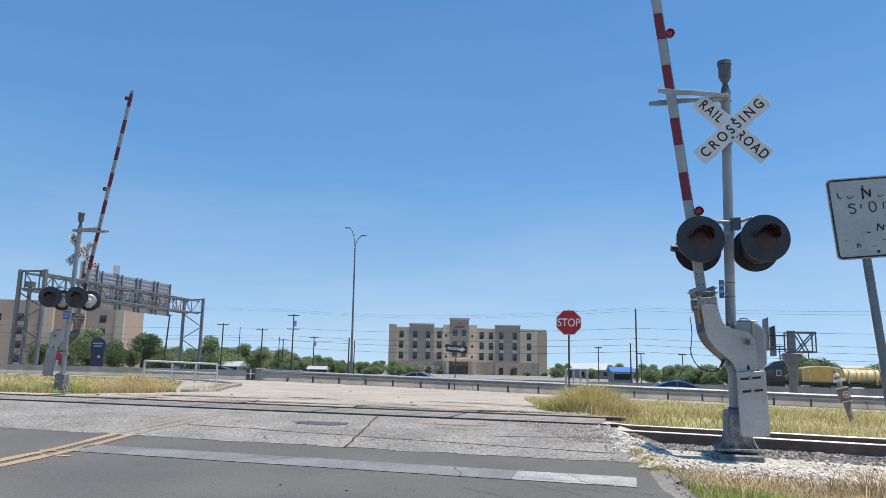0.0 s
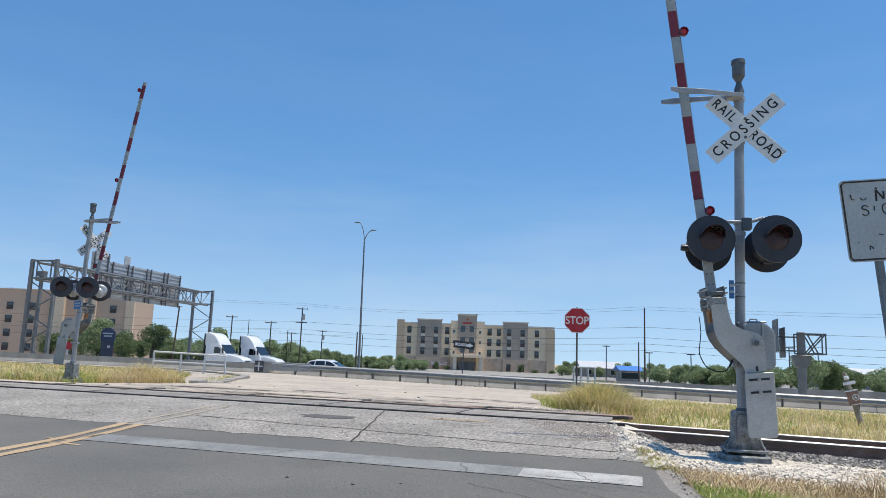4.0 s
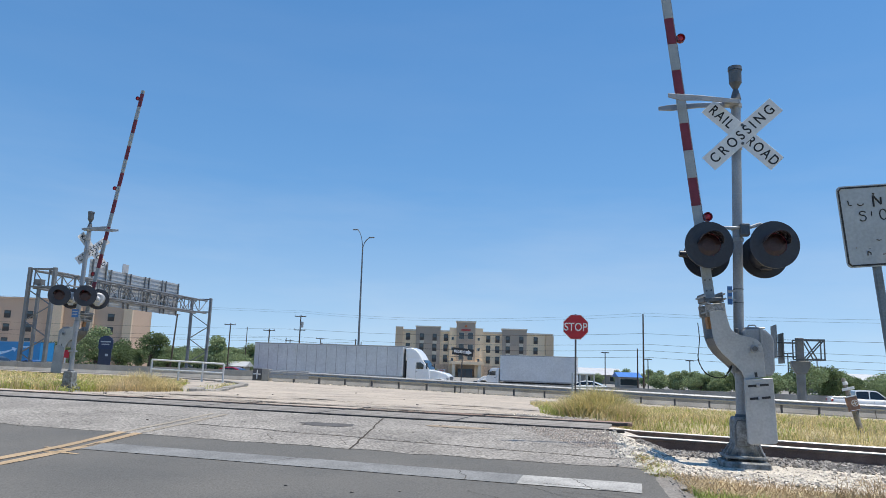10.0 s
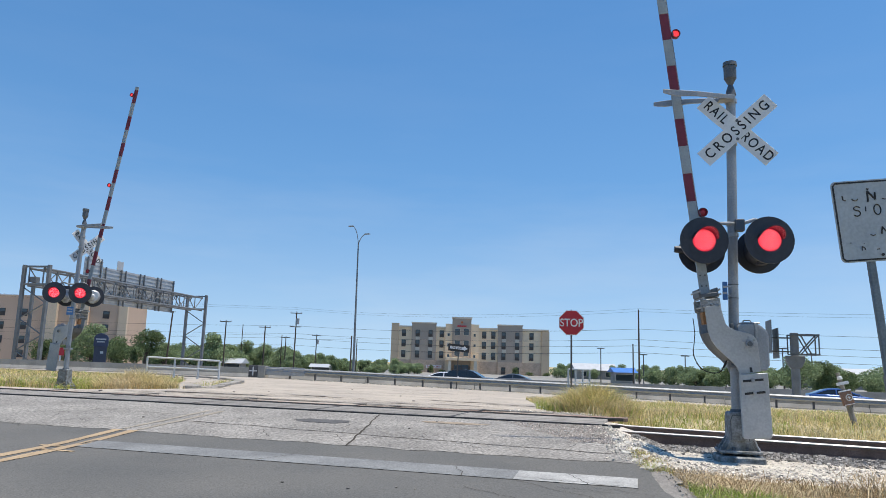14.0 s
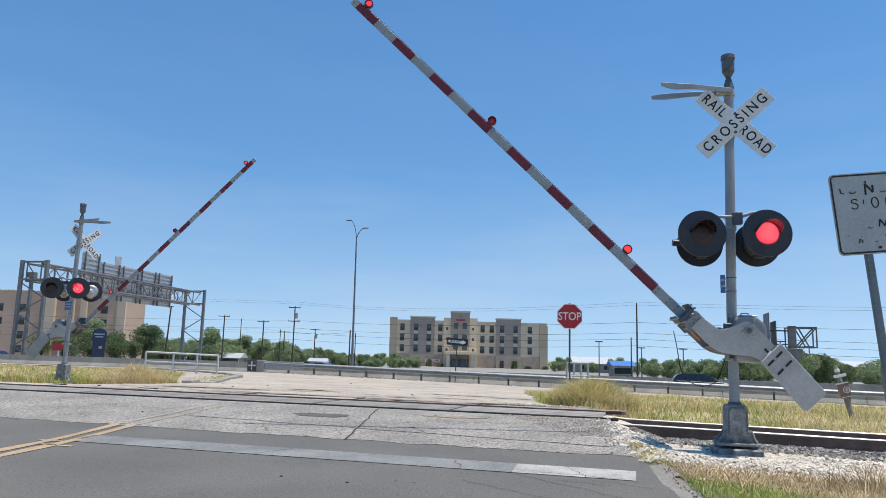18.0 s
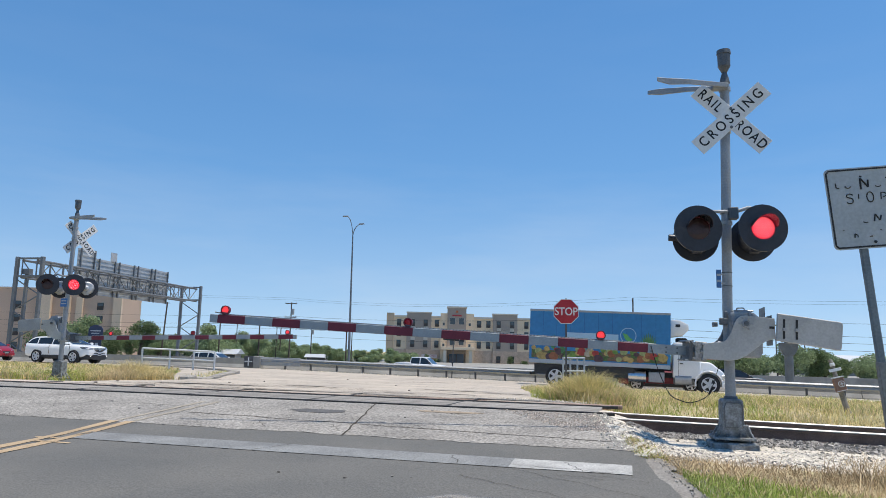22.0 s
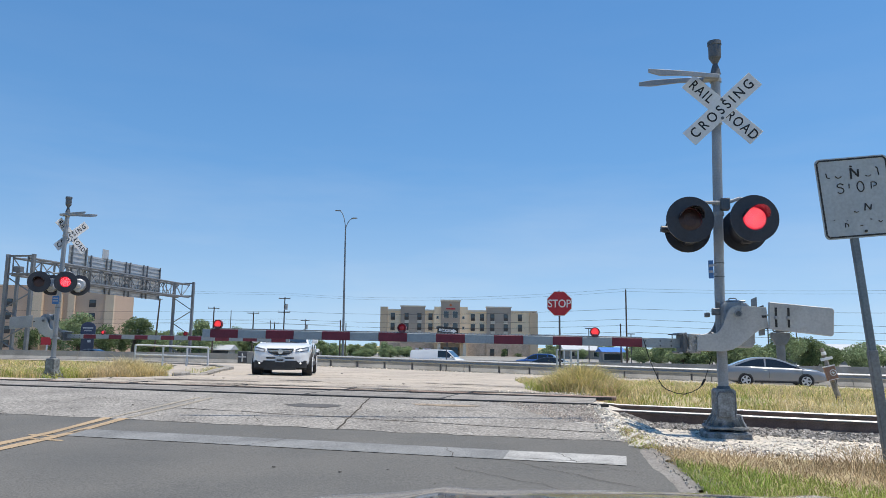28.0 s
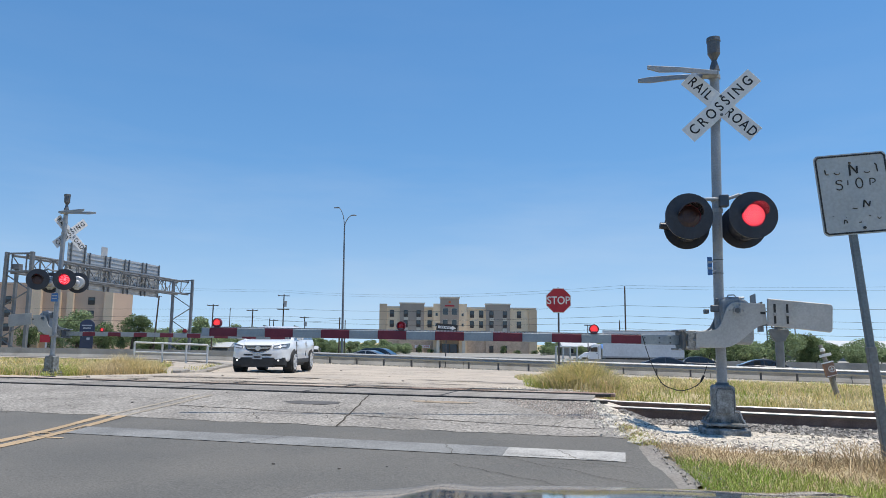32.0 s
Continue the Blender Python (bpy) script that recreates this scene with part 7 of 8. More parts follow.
# food delivery lorry
FT = thing("box_truck", "white lorry with blue box and painted fruit panels", "lorry")
BOX_BLUE = mat("printed blue box panel", (0.022, 0.165, 0.38), 0.4, var=0.10, scale=0.2, fine=5, bump=0.03, col2=(0.035, 0.215, 0.44), spread=0.5)
tb = trailer(FT, BOX_BLUE, -4.98, 2.0, 1.22, 3.92)
for i in range(1, 10):
    part("panel_seam", Shape().box((-4.98 + 0.698 * i, -1.277, 2.55), (0.016, 0.008, 2.5)), mat("seam shadow blue", (0.018, 0.12, 0.30), 0.5), tb)
part("lower_panel", Shape().box((-1.5, -1.280, 1.62), (6.7, 0.010, 0.42)), mat("printed harvest band", (0.17, 0.10, 0.06), 0.5, var=0.6, scale=3.5, fine=14, bump=0, col2=(0.06, 0.12, 0.03), spread=0.15), tb, "painted band of fruit and vegetables")
frng = random.Random(8)
PRINTS = [mat("fruit print", c, 0.5, var=0.4, scale=6) for c in ((0.42, 0.05, 0.04), (0.50, 0.36, 0.12), (0.17, 0.30, 0.06), (0.33, 0.12, 0.05), (0.10, 0.05, 0.06), (0.36, 0.40, 0.16), (0.50, 0.42, 0.30))]
for i in range(40):
    xx, zz, rr = -4.7 + 6.4 * i / 39 + frng.uniform(-0.08, 0.08), 1.50 + frng.random() ** 1.5 * 0.45, frng.uniform(0.11, 0.26)
    n = 12
    part("painted_fruit", Shape().prism([(xx + rr * frng.uniform(0.85, 1.15) * math.cos(2 * math.pi * k / n), zz + rr * 0.85 * math.sin(2 * math.pi * k / n)) for k in range(n)], -1.290 - 0.0004 * i, -1.286), PRINTS[frng.randrange(7)], tb)
LEAFPRINT = mat("leaf print", (0.09, 0.26, 0.10), 0.5, var=0.4, scale=4)
for x0, z0, h, n in ((-3.75, 1.9, 0.75, 6), (0.95, 1.95, 1.0, 9), (-1.9, 1.75, 0.4, 7), (-3.3, 1.7, 0.5, 5)):
    for k in range(n):
        a = radians(-50 + 100 * k / (n - 1))
        tip = (x0 + h * 0.55 * math.sin(a), z0 + h * math.cos(a))
        part("painted_leaf", Shape().prism([(x0 - 0.05, z0), (x0 + 0.05, z0), ((x0 + tip[0]) / 2 + 0.06, (z0 + tip[1]) / 2), tip, ((x0 + tip[0]) / 2 - 0.06, (z0 + tip[1]) / 2)], -1.292 - 0.0006 * k, -1.288), LEAFPRINT, tb)
PALEPRINT = mat("pale blue print", (0.34, 0.52, 0.66), 0.5, var=0.1)
part("logo_bar", Shape().box((-2.35, -1.281, 2.62), (1.6, 0.01, 0.30)), PALEPRINT, tb, "plain pale name bar")
part("logo_bar", Shape().box((-0.95, -1.281, 2.60), (0.9, 0.01, 0.30)), PALEPRINT, tb, "plain pale name bar")
part("logo_ring", disc_ring(Shape(), 0.36, 0.39, -1.288, -1.278, 28, -0.02, 2.72), PALEPRINT, tb, "pale ring mark")
part("logo_leaf", Shape().prism([(-0.30, 2.85), (-0.18, 2.55), (0.0, 2.40), (0.22, 2.52), (0.06, 2.62), (-0.08, 2.78)], -1.288, -1.279), mat("green print", (0.12, 0.42, 0.12), 0.5), tb, "green leaf mark")
part("bottom_strip", Shape().box((-1.5, -1.29, 1.26), (6.95, 0.03, 0.18)), SIGN_OLD, tb, "pale scuffed bottom rail")
part("side_skirt", Shape().box((-2.2, -1.15, 0.86), (5.0, 0.06, 0.52)), PLASTIC, FT)
part("fuel_tank", Shape().tube((0.0, -0.95, 0.74), (0.85, -0.95, 0.74), 0.27, None, 16), CHROME, FT, "polished fuel tank", smooth=True)
part("battery_box", Shape().box((1.35, -0.98, 0.74), (0.75, 0.4, 0.5)), GALV, FT, bevel=0.03)
part("refrigeration_unit", Shape().prism([(2.0, 2.75), (2.0, 3.62), (2.45, 3.60), (2.85, 3.40), (2.88, 3.15), (2.6, 2.85)], -0.95, 0.95), P_WHITE, FT, "white cooling unit", bevel=0.08, segments=2, smooth=True)
part("unit_grille", Shape().box((2.35, -0.955, 3.32), (0.22, 0.02, 0.14)), PLASTIC, FT)
tractor(FT, P_WHITE, 2.12, fairing=False, day=True)
part("roof_box", Shape().box((2.55, 0, 2.62), (0.5, 1.2, 0.22)), PLASTIC, FT, bevel=0.04)
for s in (-1, 1):
    wheel(FT, -3.6, s * 0.98, 0.52, 0.45, s)
part("frame", Shape().box((0.2, 0, 0.85), (8.0, 0.9, 0.25)), PLASTIC, FT)
drive(FT, 26.3, 27.8, 22.018)

# white sport utility vehicle that turns in and waits
WHITE_SUV = car("crossover", P_WHITE, "white sport utility vehicle with lit fog lamps waiting at the crossing", "car", True, False, True)
nose = lambda y, lift=0.0: float(np.interp(abs(y), (0, 0.40, 0.60, 0.72, 0.82, 0.89, 0.94), (2.445, 2.435, 2.405, 2.355, 2.27, 2.16, 2.02))) + lift


def face_strip(y0, y1, z0, z1, lift, n=8, thick=0.05):
    """A band that follows the rounded nose; z0 and z1 give heights at y0 and y1 as pairs."""
    v, f = [], []
    for i in range(n + 1):
        u = i / n
        y = y0 + (y1 - y0) * u
        a, b = z0[0] + (z0[1] - z0[0]) * u, z1[0] + (z1[1] - z1[0]) * u
        v += [(nose(y, lift), y, a), (nose(y, lift - 0.22 * max(0.0, b - 0.62)), y, b), (nose(y, lift - thick - 0.25), y, b), (nose(y, lift - thick - 0.25), y, a)]
    f = [(4 * i + j, 4 * i + (j + 1) % 4, 4 * i + 4 + (j + 1) % 4, 4 * i + 4 + j) for i in range(n) for j in range(4)] + [(3, 2, 1, 0), (4 * n, 4 * n + 1, 4 * n + 2, 4 * n + 3)]
    return Shape().add(v, f)


part("bumper", face_strip(-0.93, 0.93, (0.48, 0.48), (0.82, 0.82), 0.0, 28), P_WHITE, WHITE_SUV, "white upper bumper", smooth=True)
part("lower_bumper", face_strip(-0.87, 0.87, (0.30, 0.30), (0.54, 0.54), 0.010, 28), PLASTIC, WHITE_SUV, "black lower bumper", smooth=True)
part("skid_plate", face_strip(-0.52, 0.52, (0.23, 0.23), (0.36, 0.36), 0.022, 10), PLASTIC, WHITE_SUV, "dark grey skid plate", smooth=True)
part("air_slot", face_strip(-0.46, 0.46, (0.60, 0.60), (0.65, 0.65), 0.008, 10), INK, WHITE_SUV)
g0 = Shape().prism([(-0.46, 0.94), (0.46, 0.94), (0.40, 0.80), (0.22, 0.72), (0.0, 0.69), (-0.22, 0.72), (-0.40, 0.80)], 2.26, 2.425, "x")
part("grille", g0, PLASTIC, WHITE_SUV, "dark five-sided grille", bevel=0.02)
part("grille_bar", Shape().box((2.425, 0, 0.935), (0.03, 0.90, 0.025)).box((2.432, 0, 0.875), (0.02, 0.80, 0.022)).box((2.434, 0, 0.83), (0.02, 0.70, 0.02)).tube((2.43, 0, 0.84), (2.45, 0, 0.84), 0.085, None, 18), CHROME, WHITE_SUV, "bright grille bars and badge")
for sd in (-1, 1):
    lower = Shape().path([(2.43, sd * 0.45, 0.93), (2.435, sd * 0.39, 0.80), (2.44, sd * 0.22, 0.715), (2.44, 0.0, 0.685)], 0.014, 6)
    part("grille_rim", lower, CHROME, WHITE_SUV, "bright grille rim")
    lens = face_strip(sd * 0.50, sd * 0.92, (0.83, 0.87), (0.93, 1.01), 0.014, 10)
    part("headlamp", lens, LAMP_SMOKED, WHITE_SUV, "swept clear headlamp", smooth=True)
    part("lamp_bezel", face_strip(sd * 0.54, sd * 0.88, (0.85, 0.89), (0.91, 0.975), 0.020, 8), LAMP_CLEAR, WHITE_SUV, "bright lamp insert", smooth=True)
    part("fog_pod", face_strip(sd * 0.54, sd * 0.84, (0.40, 0.41), (0.50, 0.51), 0.016, 8), INK, WHITE_SUV)
    part("fog_lamp", Shape().tube((nose(0.68) - 0.02, sd * 0.68, 0.45), (nose(0.68) + 0.04, sd * 0.68, 0.45), 0.032, 0.028, 14), LAMP_ON, WHITE_SUV, "lit fog lamp")
    part("wiper", Shape().tube((1.28, sd * 0.45, 1.125), (0.95, sd * 0.05, 1.26), 0.012, None, 6), PLASTIC, WHITE_SUV)
    part("bonnet_crease", Shape().path([(1.15, sd * 0.62, 1.135), (1.7, sd * 0.58, 1.115), (2.15, sd * 0.52, 1.035), (2.32, sd * 0.48, 0.96)], 0.010, 6), P_WHITE, WHITE_SUV)
    part("side_cladding", Shape().box((0.0, sd * 0.985, 0.40), (1.85, 0.05, 0.16)), PLASTIC, WHITE_SUV, "black sill cladding", bevel=0.02)
part("front_plate", Shape().box((2.462, 0, 0.565), (0.02, 0.31, 0.155)), SIGN_OLD, WHITE_SUV, "pale number plate", bevel=0.004)
part("plate_bar", Shape().box((2.474, 0, 0.555), (0.004, 0.22, 0.05)), INK, WHITE_SUV, "dark bar on the plate")
part("seat_row", Shape().box((0.2, 0, 1.05), (0.3, 1.3, 0.5)), PLASTIC, WHITE_SUV)

# ---- highway
TRAILER_BLUE = mat("blue trailer side", (0.012, 0.20, 0.46), 0.45, var=0.1, scale=0.4, fine=6, bump=0.03)
TRAILER_WHITE = mat("white trailer side", (0.62, 0.63, 0.64), 0.45, 0.1, var=0.1, scale=0.5, fine=6, bump=0.05)
TRAILER_GREY = mat("ribbed grey trailer side", (0.56, 0.58, 0.60), 0.5, 0.2, var=0.12, scale=0.5, fine=6, bump=0.05)
st, tr = semi("lorry with white cab and long blue trailer", P_WHITE, TRAILER_BLUE, 0)
sm = Shape()
for i in range(24):
    a, b = -1 + 2 * i / 24, -1 + 2 * (i + 1) / 24
    z = lambda u: 2.35 + 0.55 * u * u
    w = lambda u: 0.10 + 0.20 * (1 - u * u)
    sm.add([(3.2 * a - 3.4, 1.29, z(a) - w(a)), (3.2 * b - 3.4, 1.29, z(b) - w(b)), (3.2 * b - 3.4, 1.29, z(b) + w(b) * 0.4), (3.2 * a - 3.4, 1.29, z(a) + w(a) * 0.4)], [(0, 1, 2, 3)])
sm.prism([(-6.9, 2.5), (-6.3, 3.1), (-6.6, 3.2), (-7.3, 3.0)], 1.285, 1.295)
part("curved_mark", sm, mat("pale blue print", (0.45, 0.66, 0.85), 0.5), tr, "pale curved arrow mark")
part("name_bar", Shape().box((-9.2, 1.285, 3.3), (1.8, 0.012, 0.25)), mat("pale lettering bar", (0.45, 0.66, 0.85), 0.5), tr)
drive(st, 74.0, -27.3, 6.358)
st, tr = semi("lorry with white cab and long ribbed white trailer", P_WHITE, TRAILER_GREY, 15)
drive(st, 54.0, 32.1, 10.862)
# two tractor units without trailers, one behind the other
for lane, v, t0 in ((50.0, 28.07, 5.490), (54.0, 30.86, 5.301)):
    bt = thing("tractor_unit", "white sleeper cab tractor unit without a trailer", "lorry", group="tractor units")
    tractor(bt, P_WHITE, 0.0)
    for x in (-2.2, -0.9):
        for sd in (-1, 1):
            wheel(bt, x, sd * 0.98, 0.50, 0.45, sd)
    part("frame", Shape().box((-0.6, 0, 0.85), (5.0, 0.9, 0.25)), PLASTIC, bt)
    part("coupling_plate", Shape().tube((-1.5, 0, 0.98), (-1.5, 0, 1.08), 0.5, None, 20), DARKSTEEL, bt)
    drive(bt, lane, v, t0)
st, tr = box_truck("white box lorry with plain sides", P_WHITE, TRAILER_WHITE)
drive(st, 67.0, -30.3, 9.58)
# flatbed with yellow steel tanks and housings
fb = thing("flatbed_truck", "black lorry hauling yellow steel tanks on a flatbed", "lorry")
tc = tractor(fb, P_BLACK, 5.2, fairing=False)
part("roof_fairing", Shape().prism([(5.05, 2.8), (5.05, 3.38), (5.5, 3.46), (6.1, 3.34), (6.55, 3.0), (6.6, 2.85)], -1.0, 1.0), P_BLACK, tc, bevel=0.12, segments=3, smooth=True)
for sd in (-1, 1):
    part("sleeper_window", Shape().box((5.75, sd * 1.03, 2.25), (0.5, 0.03, 0.6)), SIGN_OLD, tc, "pale window surround", bevel=0.01)
    part("sleeper_pane", Shape().box((5.75, sd * 1.045, 2.25), (0.34, 0.02, 0.42)), CAR_GLASS, tc)
part("deck", Shape().prism([(4.9, 1.20), (4.9, 1.46), (-10.9, 1.08), (-10.9, 0.82)], -1.25, 1.25), PLASTIC, fb, "dark sloping deck")
CAGE = mat("yellow painted steel", (0.70, 0.45, 0.13), 0.6, var=0.3, scale=1.2, fine=20, col2=(0.58, 0.36, 0.10))
CAGE_PALE = mat("pale yellow painted steel", (0.86, 0.69, 0.36), 0.55, var=0.25, scale=1.5, fine=20)
for i in range(4):
    xx, zb = 1.9 - 3.62 * i, 1.40 - 0.085 * i
    if i % 2 == 0:
        hs = part("housing", Shape().prism([(xx - 1.66, zb), (xx + 1.66, zb), (xx + 1.72, zb + 0.9), (xx + 1.62, zb + 1.34), (xx + 0.9, zb + 1.48), (xx, zb + 1.54), (xx - 0.9, zb + 1.48), (xx - 1.62, zb + 1.34), (xx - 1.72, zb + 0.9)], -1.05, 1.05), CAGE, fb, "yellow arched steel housing", bevel=0.05, segments=2)
        for sd in (-1, 1):
            rim = Shape().path([(xx - 1.68, sd * 1.08, zb + 0.05), (xx - 1.74, sd * 1.08, zb + 0.9), (xx - 1.62, sd * 1.08, zb + 1.36), (xx - 0.9, sd * 1.08, zb + 1.50), (xx, sd * 1.08, zb + 1.56), (xx + 0.9, sd * 1.08, zb + 1.50), (xx + 1.62, sd * 1.08, zb + 1.36), (xx + 1.74, sd * 1.08, zb + 0.9), (xx + 1.68, sd * 1.08, zb + 0.05)], 0.055, 6)
            part("rim", rim, CAGE_PALE, hs, "pale yellow rim")
            for k in (-1.0, 1.15):
                part("stay", Shape().tube((xx + k, sd * 1.10, zb), (xx + k, sd * 1.10, zb + 1.3), 0.045, None, 8), CAGE_PALE, hs)
    else:
        tk = part("tank", Shape().tube((xx - 1.55, 0, zb + 0.72), (xx + 1.55, 0, zb + 0.72), 0.70, None, 24), CAGE_PALE, fb, "pale yellow steel tank", bevel=0.06, segments=2)
        part("top_rail", Shape().path([(xx - 1.2, 0, zb + 1.42), (xx - 0.7, 0, zb + 1.56), (xx + 0.7, 0, zb + 1.56), (xx + 1.2, 0, zb + 1.42)], 0.06, 6), CAGE_PALE, tk)
        for k in (-1.15, -0.45, 0.0, 0.45, 1.15):
            band_ = Shape().path([(xx + k, 0.73 * math.sin(a), zb + 0.72 - 0.73 * math.cos(a)) for a in (radians(30 * q) for q in range(13))], 0.05, 6)
            part("strap", band_, CAGE, tk, "yellow steel strap")
        for k in (-1.25, 1.25):
            for sd in (-1, 1):
                part("post", Shape().tube((xx + k, sd * 0.85, zb - 0.05), (xx + k * 0.9, sd * 0.80, zb + 1.25), 0.06, None, 8), CAGE_PALE, tk)
for x in (-9.6, -8.3, 5.6, 6.9):
    for sd in (-1, 1):
        wheel(fb, x, sd * 0.98, 0.42 if x < 0 else 0.50, 0.45, sd)
drive(fb, 67.0, -31.6, 0.587)
FLOW = [("suv", P_WHITE, "white sport utility vehicle", 50, 29.5, 4.98), ("suv", P_WHITE, "white sport utility vehicle", 50, 30.5, 2.41), ("suv", P_GREY, "grey sport utility vehicle", 54, 29.6, 2.68), ("sedan", P_BLACK, "black sedan", 54, 29.2, 1.66),
        ("sedan", P_GREY, "grey sedan", 50, 30.0, 7.50), ("hatch", P_WHITE, "white hatchback", 54, 29.0, 7.50), ("sedan", P_WHITE, "white sedan", 50, 33.0, 8.85), ("pickup", P_WHITE, "white pickup truck", 50, 27.2, 9.43), ("sedan", P_WHITE, "white sedan", 67, -30.0, 9.75),
        ("sedan", P_RED, "red sedan", 50, 30.0, 11.30), ("sedan", P_BLUE, "blue sedan", 50, 33.0, 13.56), ("suv", P_BLACK, "black sport utility vehicle", 54, 30.0, 12.42), ("sedan", P_BLUE, "blue sedan", 54, 30, 12.25),
        ("sedan", P_BLUE, "blue sedan", 50, 29.0, -0.10), ("hatch", P_GREY, "grey hatchback", 50, 29.5, 2.88), ("sedan", P_BLACK, "black sedan", 69, -30.0, -1.75), ("sedan", P_SILVER, "silver sedan", 69, -29.0, -0.9),
        ("sedan", P_SILVER, "silver sedan", 54, 29.0, 19.05), ("suv", P_BLACK, "black sport utility vehicle", 50, 30.0, 17.85), ("sedan", P_WHITE, "white sedan", 54, 30.0, 17.1),
        ("suv", P_BLACK, "black sport utility vehicle", 54, 32.0, 20.62), ("suv", P_RED, "red sport utility vehicle", 50, 29.7, 20.276), ("suv", P_WHITE, "white sport utility vehicle", 50, 31.0, 20.50),
        ("pickup", P_WHITE, "white pickup truck", 50, 27.0, 22.20), ("pickup", P_WHITE, "white pickup truck", 54, 28.0, 22.72), ("suv", P_BLACK, "black sport utility vehicle", 50, 28.0, 21.75),
        ("suv", P_WHITE, "white sport utility vehicle", 50, 29.0, 23.40), ("pickup", P_WHITE, "white pickup truck", 54, 29.0, 24.75), ("bigsuv", P_BLACK, "black sport utility vehicle", 50, 28.0, 24.5), ("sedan", P_WHITE, "white sedan", 50, 29.0, 25.65), ("sedan", P_SILVER, "silver sedan", 54, 30.0, 26.05), ("pickup", P_WHITE, "white pickup truck", 50, 27.0, 24.6),
        ("van", P_WHITE, "white delivery van", 50, 27.2, 28.63), ("sedan", P_BLACK, "black sedan", 54, 28.0, 28.25), ("suv", P_BLUE, "blue sport utility vehicle", 69, -28.0, 27.6), ("sedan", P_GREY, "grey sedan", 54, 30.0, 29.9),
        ("sedan", P_NAVY, "dark blue sedan", 50, 29.0, 31.9), ("sedan", P_WHITE, "white sedan", 54, 30.0, 30.55), ("sedan", P_BLACK, "black sedan", 50, 29.5, 31.65), ("suv", P_NAVY, "dark blue sport utility vehicle", 54, 29.5, 32.8), ("pickup", P_WHITE, "white pickup truck", 54, 29.0, 30.65),
        ("sedan", P_SILVER, "silver sedan", 50, 29.0, 32.8), ("hatch", P_BLACK, "black hatchback", 54, 29.0, 31.8), ("sedan", P_WHITE, "white sedan", 54, 30.0, 14.6), ("suv", P_BLACK, "black sport utility vehicle", 54, 29.5, 14.55), ("sedan", P_GREY, "grey sedan", 69, -30.0, 13.5)]
FIRST = {}
for kind, colour, label, lane, v, t0 in FLOW:
    key = (kind, colour.name)
    if key in FIRST:
        ob = copy_thing(FIRST[key], pose(0, 0, 0))
        tagged(ob, label + " on the highway")
    else:
        ob = FIRST[key] = car(kind, colour, label + " on the highway", "car" if kind != "pickup" else "pickup")
    drive(ob, lane, v, t0)
st, tr = box_truck("white box lorry on the highway", P_WHITE, TRAILER_WHITE)
drive(st, 67.0, -29.0, 31.99)

# ---------------------------------------------------------------- trees
def tree_kind(seed, h, r, leaves, leaf, material, lean=0.0, low=0.36):
    """A tapered trunk with limbs and a crown of small leaf clumps in uneven lobes."""
    rng = random.Random(seed)
    t = thing("tree", "green broad-leaved tree with an uneven crown", "tree", group="trees")
    tr = Shape()
    fork = Vector((lean, 0, h * 0.36))
    tr.tube((0, 0, -0.2), fork, 0.05 * r + 0.10, 0.035 * r + 0.06, 10)
    lobes = []
    for i in range(9):
        a = rng.uniform(0, 2 * math.pi)
        d = r * rng.uniform(0.2, 0.68)
        c = Vector((lean + d * math.cos(a), d * math.sin(a), h * rng.uniform(low, 0.84)))
        lobes.append((c, r * rng.uniform(0.32, 0.52)))
        tr.tube(fork - Vector((0, 0, h * 0.06)), c, 0.03 * r + 0.03, 0.02, 6)
    lobes.append((Vector((lean, 0, h * 0.82)), r * 0.45))
    part("trunk", tr, BARK, t, smooth=True)
    v, f = [], []
    for _ in range(leaves):
        c, q = rng.choice(lobes)
        d = Vector((rng.gauss(0, 1), rng.gauss(0, 1), rng.gauss(0, 1))).normalized()
        p = c + Vector((d.x, d.y, d.z * 0.8)) * q * rng.uniform(0.3, 1.15) ** 0.6
        e = Euler((rng.uniform(-1.3, 1.3), rng.uniform(-1.3, 1.3), rng.uniform(0, 6.3))).to_matrix()
        s = leaf * rng.uniform(0.5, 1.5)
        o = len(v)
        v += [tuple(p + e @ Vector(k) * s) for k in ((-0.5, -0.12, 0), (0.1, -0.42, 0.12), (0.5, 0.2, -0.05), (-0.1, 0.45, 0.10))]
        f.append((o, o + 1, o + 2, o + 3))
    me = bpy.data.meshes.new("crown")
    me.from_pydata(v, [], f)
    me.materials.append(material)
    part("crown", me, None, t, "clumped green foliage")
    return t


KINDS = [tree_kind(1, 7.5, 3.6, 5200, 0.26, LEAF), tree_kind(2, 6.0, 3.3, 4600, 0.25, LEAF, 0.3), tree_kind(3, 8.5, 4.2, 4600, 0.34, LEAF_HAZED, 0.0, 0.16),
         tree_kind(4, 6.5, 4.4, 4600, 0.34, LEAF_HAZED, -0.3, 0.14), tree_kind(5, 5.0, 3.0, 3800, 0.24, LEAF)]
for i, k in enumerate(KINDS):
    k.matrix_basis = pose(-92 - 9 * i, 104 + 3 * i, ground_z(-80, 104))
rng = random.Random(77)
SPOTS = []
# in front of the salmon building and along the left of the highway
for x, y, s, k in ((-88, 96, 0.62, 0), (-81, 95, 0.60, 1), (-93, 97, 0.78, 4), (-71.5, 95, 0.78, 2), (-75, 98, 0.60, 3), (-84.5, 99, 0.70, 4), (-97, 96, 0.70, 1), (-69, 99, 0.62, 3)):
    SPOTS.append((x, y, s, k))
